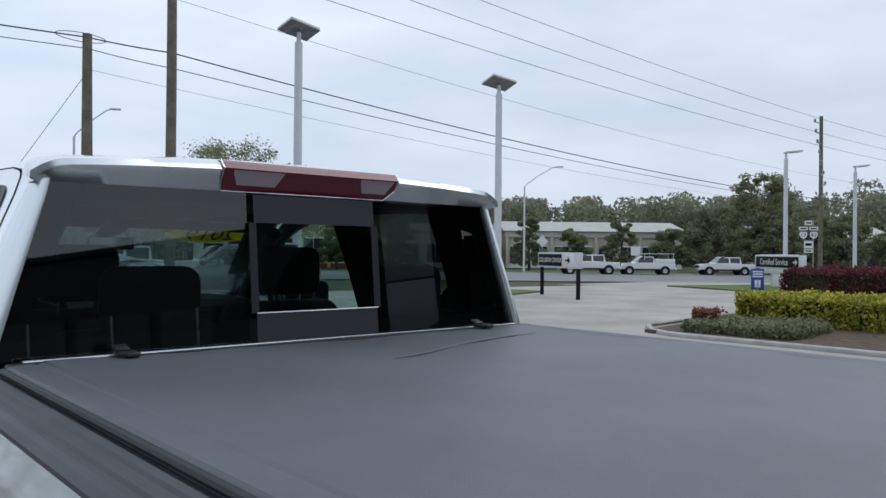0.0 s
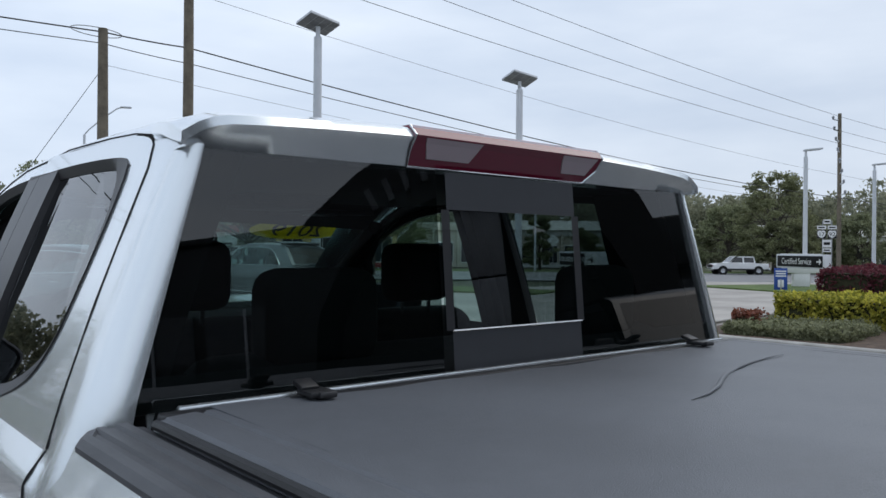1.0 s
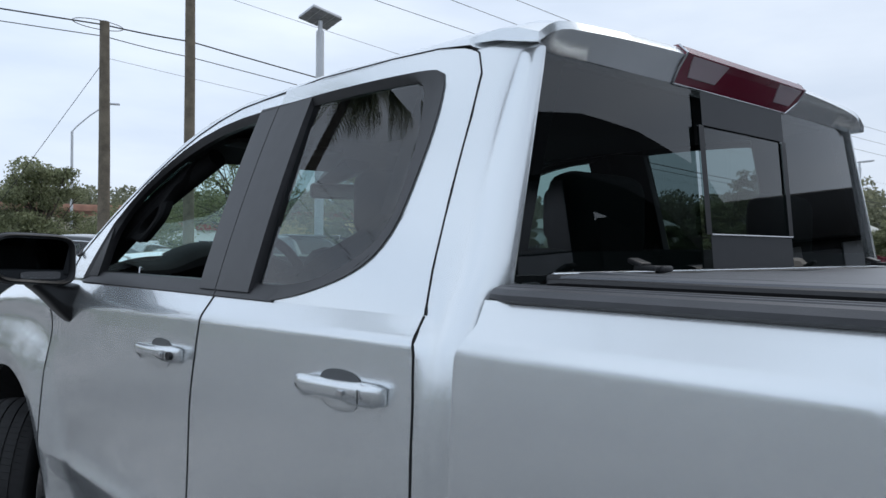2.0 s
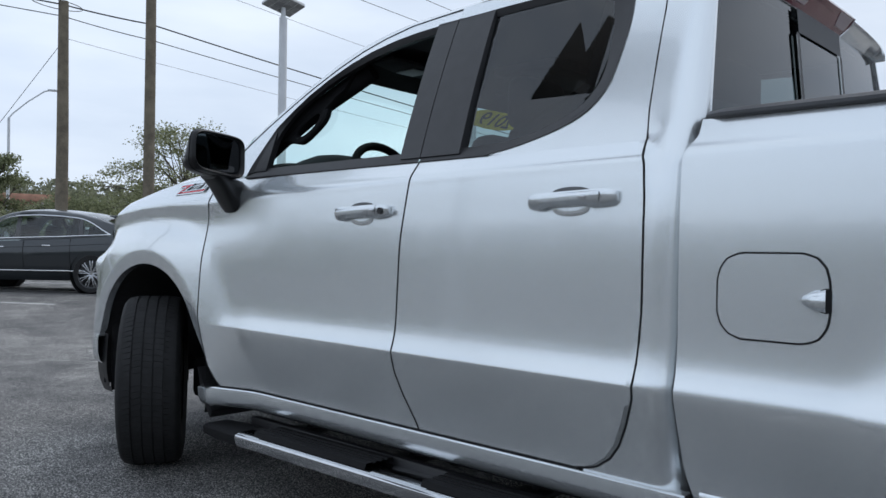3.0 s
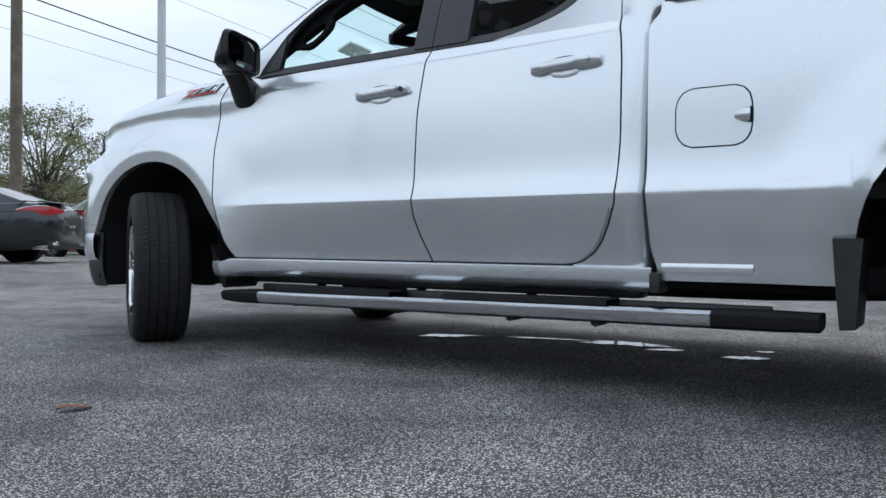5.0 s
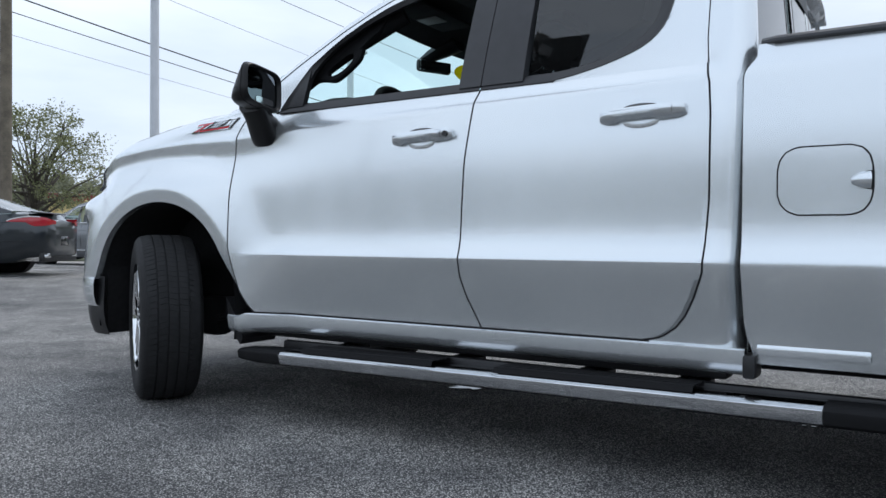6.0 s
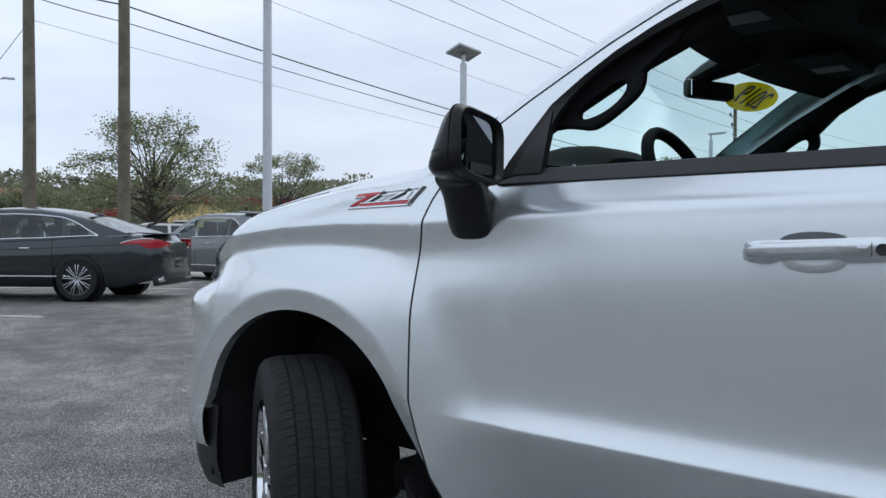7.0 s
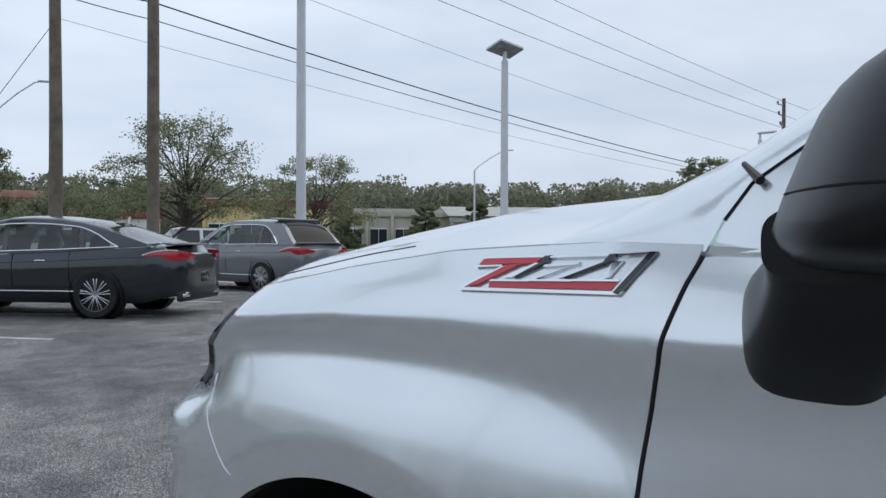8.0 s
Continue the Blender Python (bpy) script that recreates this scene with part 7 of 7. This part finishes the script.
def shops(x, y, turn, L, D, h, wall, fascia, label, bays=6, gable=False, canopy=False):
    """A low shop building; its front runs along +x of its own axes and faces -y."""
    t = thing("shop_building", label, "building", "shops over the road", at=Matrix.Translation((x, y, gz(x, y) - 0.02)) @ Matrix.Rotation(radians(turn), 4, "Z"))
    part("wall", box((L, D, h), (L / 2, D / 2, h / 2), 0.03), wall, t)
    part("fascia", box((L + 0.4, 0.35, 0.9), (L / 2, -0.18, h - 0.35), 0.04), fascia, t)
    part("band", box((L, 0.06, 0.5), (L / 2, -0.035, 0.28), 0.0), fascia, t, smooth=False)
    if gable:
        part("roof", prism([(-0.5, -1.2, h), (-0.5, D / 2, h + 1.5), (-0.5, D + 1.0, h)], (L + 1, 0, 0)), ROOFING, t, smooth=False)
    else:
        part("roof", box((L + 0.2, D + 0.2, 0.25), (L / 2, D / 2, h + 0.13), 0.03), ROOFING, t)
    step = L / bays
    for k in range(bays):
        w = part("window", box((step * 0.7, 0.12, h * 0.5), (step * (k + 0.5), -0.02, 0.55 + h * 0.25), 0.01), WHITE, t)
        for q in range(2):
            part("pane", box((step * 0.32, 0.04, h * 0.45), (step * (k + 0.5) + (q - 0.5) * step * 0.34, -0.09, 0.55 + h * 0.25), 0), SHOPGLASS, w, smooth=False)
        part("pier", box((0.35, 0.5, h - 0.6), (step * k + 0.1, -0.25, (h - 0.6) / 2), 0.02), wall, t)
    if canopy:
        part("canopy", box((L * 0.8, 8, 0.55), (L / 2, -9, 5.2), 0.05), fascia, t)
        for cx in (0.2, 0.8):
            for cy in (-12, -6):
                part("column", box((0.5, 0.5, 5.0), (L * cx, cy, 2.5), 0.02), WHITE, t)
    return t


shops(47.0, 84.0, -34, 15, 12, 6.6, YELLOW, REDWALL, "yellow stucco shop with a red band", 4)
shops(61.5, 76.0, -34, 13, 10, 5.6, STUCCO, STUCCO, "beige stucco shop row with piers", 4)
shops(74.0, 68.5, -38, 24, 12, 5.0, STUCCO, WHITE, "long pale shop building with a sage metal roof", 8, True)
shops(95.5, 44.0, -44, 16, 10, 4.4, STUCCO, WHITE, "pale low building behind roadside trees", 5, True)
shops(10.0, 80.0, -12, 18, 10, 5.6, STUCCO, TERRA, "filling station shop with terracotta roof edge", 5, False, True)
shops(29.0, 90.0, -20, 14, 10, 5.0, WHITE, REDWALL, "white shop with red fascia", 4)

# ================= dealership behind the truck, seen in its windows =================
CHARCOAL = mat("charcoal_panel", (0.011, 0.0115, 0.013), 0.45, var=0.1, scale=1)
LETTER = mat("grey_letter_bar", (0.16, 0.165, 0.175), 0.4)
PANEL = mat("pale_metal_panel", (0.42, 0.43, 0.45), 0.4, 0.3, var=0.04, scale=1)
show = thing("showroom", "dark low showroom with an arched entrance and pale panels", "building", at=Matrix.Translation((6.9, -11.2, 0)) @ Matrix.Rotation(radians(41), 4, "Z"))
part("wall", box((16.0, 8, 4.15), (-6.0, -5.6, 2.075), 0.02), CHARCOAL, show)
part("wall", box((10.0, 8, 3.6), (7.05, -5.6, 1.8), 0.02), CHARCOAL, show)
part("roof", box((16.2, 8.2, 0.12), (-6.0, -5.6, 4.21), 0.02), CHARCOAL, show)
part("fascia", box((9.0, 0.5, 0.9), (7.6, -1.3, 3.05), 0.03), CHARCOAL, show)
for k in (-6, -5, -4, -3, -2):
    win = part("window", box((1.75, 0.06, 2.7), (2.0 * k - 0.4, -1.58, 1.5), 0.01), SHOPGLASS, show)
    part("mullion", box((0.06, 0.08, 2.7), (2.0 * k - 0.4, -1.55, 1.5), 0.005), PANEL, win)
for k in (3, 4, 5):
    part("window", box((1.75, 0.06, 2.2), (2.0 * k - 0.4, -1.58, 1.3), 0.01), SHOPGLASS, show)
    part("wall_panel", box((0.7, 0.10, 2.5), (2.0 * k + 0.6, -1.55, 1.25), 0.01), PANEL, show)
# pale pier of three panels inside the arch
for z in (0.66, 2.0, 3.34):
    part("wall_panel", box((1.0, 0.5, 1.31), (0.62, 0.3, z), 0.012), PANEL, show)
arch = [(-3.4, 0), (-3.2, 2.6), (-2.5, 3.75), (-1.4, 4.45), (-0.4, 4.85), (0.6, 5.0), (1.6, 4.85), (2.6, 4.45), (3.7, 3.75), (4.4, 2.6), (4.6, 0)]
inner = [(-2.5, 0), (-2.3, 2.3), (-1.8, 3.1), (-1.0, 3.6), (-0.2, 3.9), (0.6, 4.0), (1.4, 3.9), (2.2, 3.6), (3.0, 3.1), (3.5, 2.3), (3.7, 0)]
A, B = resample(arch, 40), resample(inner, 40)
portal = part("portal", flange(sheet([[(p[0], 1.0, p[1]) for p in A], [(p[0], 1.0, p[1]) for p in B]]), (0, -2.4, 0)), CHARCOAL, show)
for k in range(6):
    a, b = Vector(A[14 + k]).lerp(Vector(B[14 + k]), 0.36), Vector(A[14 + k]).lerp(Vector(B[14 + k]), 0.72)
    tx = Vector((-(b - a).y, (b - a).x)).normalized() * 0.055
    part("letter_bar", prism([(a.x - tx.x, 1.05, a.y - tx.y), (a.x + tx.x, 1.05, a.y + tx.y), (b.x + tx.x, 1.05, b.y + tx.y), (b.x - tx.x, 1.05, b.y - tx.y)], (0, 0.06, 0)), LETTER, portal, smooth=False)
pyl = thing("pylon_sign", "tall dark pylon sign with pale bars for lettering", "sign", at=Matrix.Translation((-8.2, 4.6, 0)) @ Matrix.Rotation(radians(48), 4, "Z"))
part("post", tube([(0, 0, 0), (0, 0, 10.6)], [0.14, 0.10], 12), GALV, pyl)
pb = part("sign_box", box((3.3, 0.5, 2.9), (0, 0, 11.9), 0.03), CHARCOAL, pyl)
for z, w in ((12.7, 1.9), (11.2, 2.2)):
    for k in range(5):
        part("letter_bar", box((w / 5 * 0.6, 0.04, 0.34), (-w / 2 + w / 5 * (k + 0.5), -0.27, z), 0), LETTER, pb, smooth=False)
        part("letter_bar", box((w / 5 * 0.6, 0.04, 0.34), (-w / 2 + w / 5 * (k + 0.5), 0.27, z), 0), PANEL, pb, smooth=False)


def palm(x, y, h, bend):
    """A leaning palm: curved trunk and a head of feathered fronds."""
    rng = np.random.default_rng(5)
    t = thing("palm_tree", "leaning palm tree with drooping green fronds", "tree", at=Matrix.Translation((x, y, 0)))
    pts = [(bend * k * k, 0.3 * k * k, h * k) for k in np.linspace(0, 1, 10)]
    part("trunk", tube(pts, [0.22 - 0.06 * k for k in np.linspace(0, 1, 10)], 10), BARK, t)
    top = Vector(pts[-1])
    for k in range(40):
        a = 2 * math.pi * k / 40 + rng.uniform(-0.1, 0.1)
        el = rng.uniform(-0.3, 0.9)
        bm = bmesh.new()
        rib = [top + Vector((math.cos(a) * r * 1.9, math.sin(a) * r * 1.9, math.sin(el) * r * 1.6 - 1.5 * r * r)) for r in np.linspace(0.02, 1, 12)]
        tube(rib, [0.03 - 0.02 * q / 11 for q in range(12)], 5, bm, False)
        side = Vector((-math.sin(a), math.cos(a), 0))
        for q in range(2, 23):
            for s in (-1, 1):
                base = rib[q // 2].lerp(rib[min(q // 2 + 1, 11)], 0.5 * (q % 2))
                tip = base + side * s * 0.62 * math.sin(math.pi * (q + 2) / 27) + Vector((math.cos(a) * 0.25, math.sin(a) * 0.25, -0.35))
                w = (rib[min(q // 2 + 1, 11)] - rib[q // 2 - 1]).normalized() * 0.035
                bm.faces.new([bm.verts.new(p) for p in (base - w, base + w, tip)])
        part("frond", bm, LEAF_DARK, t, smooth=False)


palm(-10.5, 19.5, 17.0, 2.2)
wood_pole(-14, 34, 10.5, 0.19, 3, 0.5)

# ================= litter and puddles on the asphalt =================
WATER = mat("standing_water", (0.05, 0.05, 0.052), 0.02, spec=0.8)


def ground_patch(name, label, category, cx, cy, length, width, turn, material, seed, lift=0.004):
    """A thin ragged patch lying on the asphalt."""
    rng = np.random.default_rng(seed)
    n = 40
    rim = []
    for k in range(n):
        a = 2 * math.pi * k / n
        r = 1 + 0.35 * rng.uniform(-1, 1) + 0.15 * math.sin(3 * a + seed)
        rim.append((length / 2 * r * math.cos(a), width / 2 * r * math.sin(a), 0.0))
    bm = prism(rim, (0, 0, -0.003))
    ob = part(name, bm, material, None, smooth=False)
    ob.matrix_world = Matrix.Translation((cx, cy, lift)) @ Matrix.Rotation(radians(turn), 4, "Z")
    return tagged(ob, label, category, "puddles" if category == "puddle" else "")


for k, (cx, cy, ln, wd, tn) in enumerate(((0.18, -1.15, 0.30, 0.12, -60), (0.40, -1.70, 0.40, 0.05, -75), (0.45, -2.15, 0.42, 0.16, -80), (0.33, -2.42, 0.16, 0.07, -60), (0.27, -2.83, 0.20, 0.10, -65), (0.55, -2.86, 0.09, 0.05, -60))):
    ground_patch("puddle", "small shallow puddle of water on the asphalt", "puddle", cx, cy, ln, wd, tn, WATER, k + 1)
leaf_bm = sheet([[(0.11 * (u - 0.5), 0.030 * s * math.sin(math.pi * u) ** 0.7, 0.006 + 0.006 * abs(s) + 0.006 * math.sin(5 * u)) for u in np.linspace(0, 1, 12)] for s in (-1, -0.5, 0, 0.5, 1)])
dry = part("dry_leaf", leaf_bm, mat("dry_leaf_brown", (0.22, 0.11, 0.06), 0.8, var=0.25, scale=30), None)
dry.matrix_world = Matrix.Translation((-2.25, -1.32, 0.002)) @ Matrix.Rotation(radians(-15), 4, "Z")
tagged(dry, "curled brown dry leaf on the asphalt", "leaf")
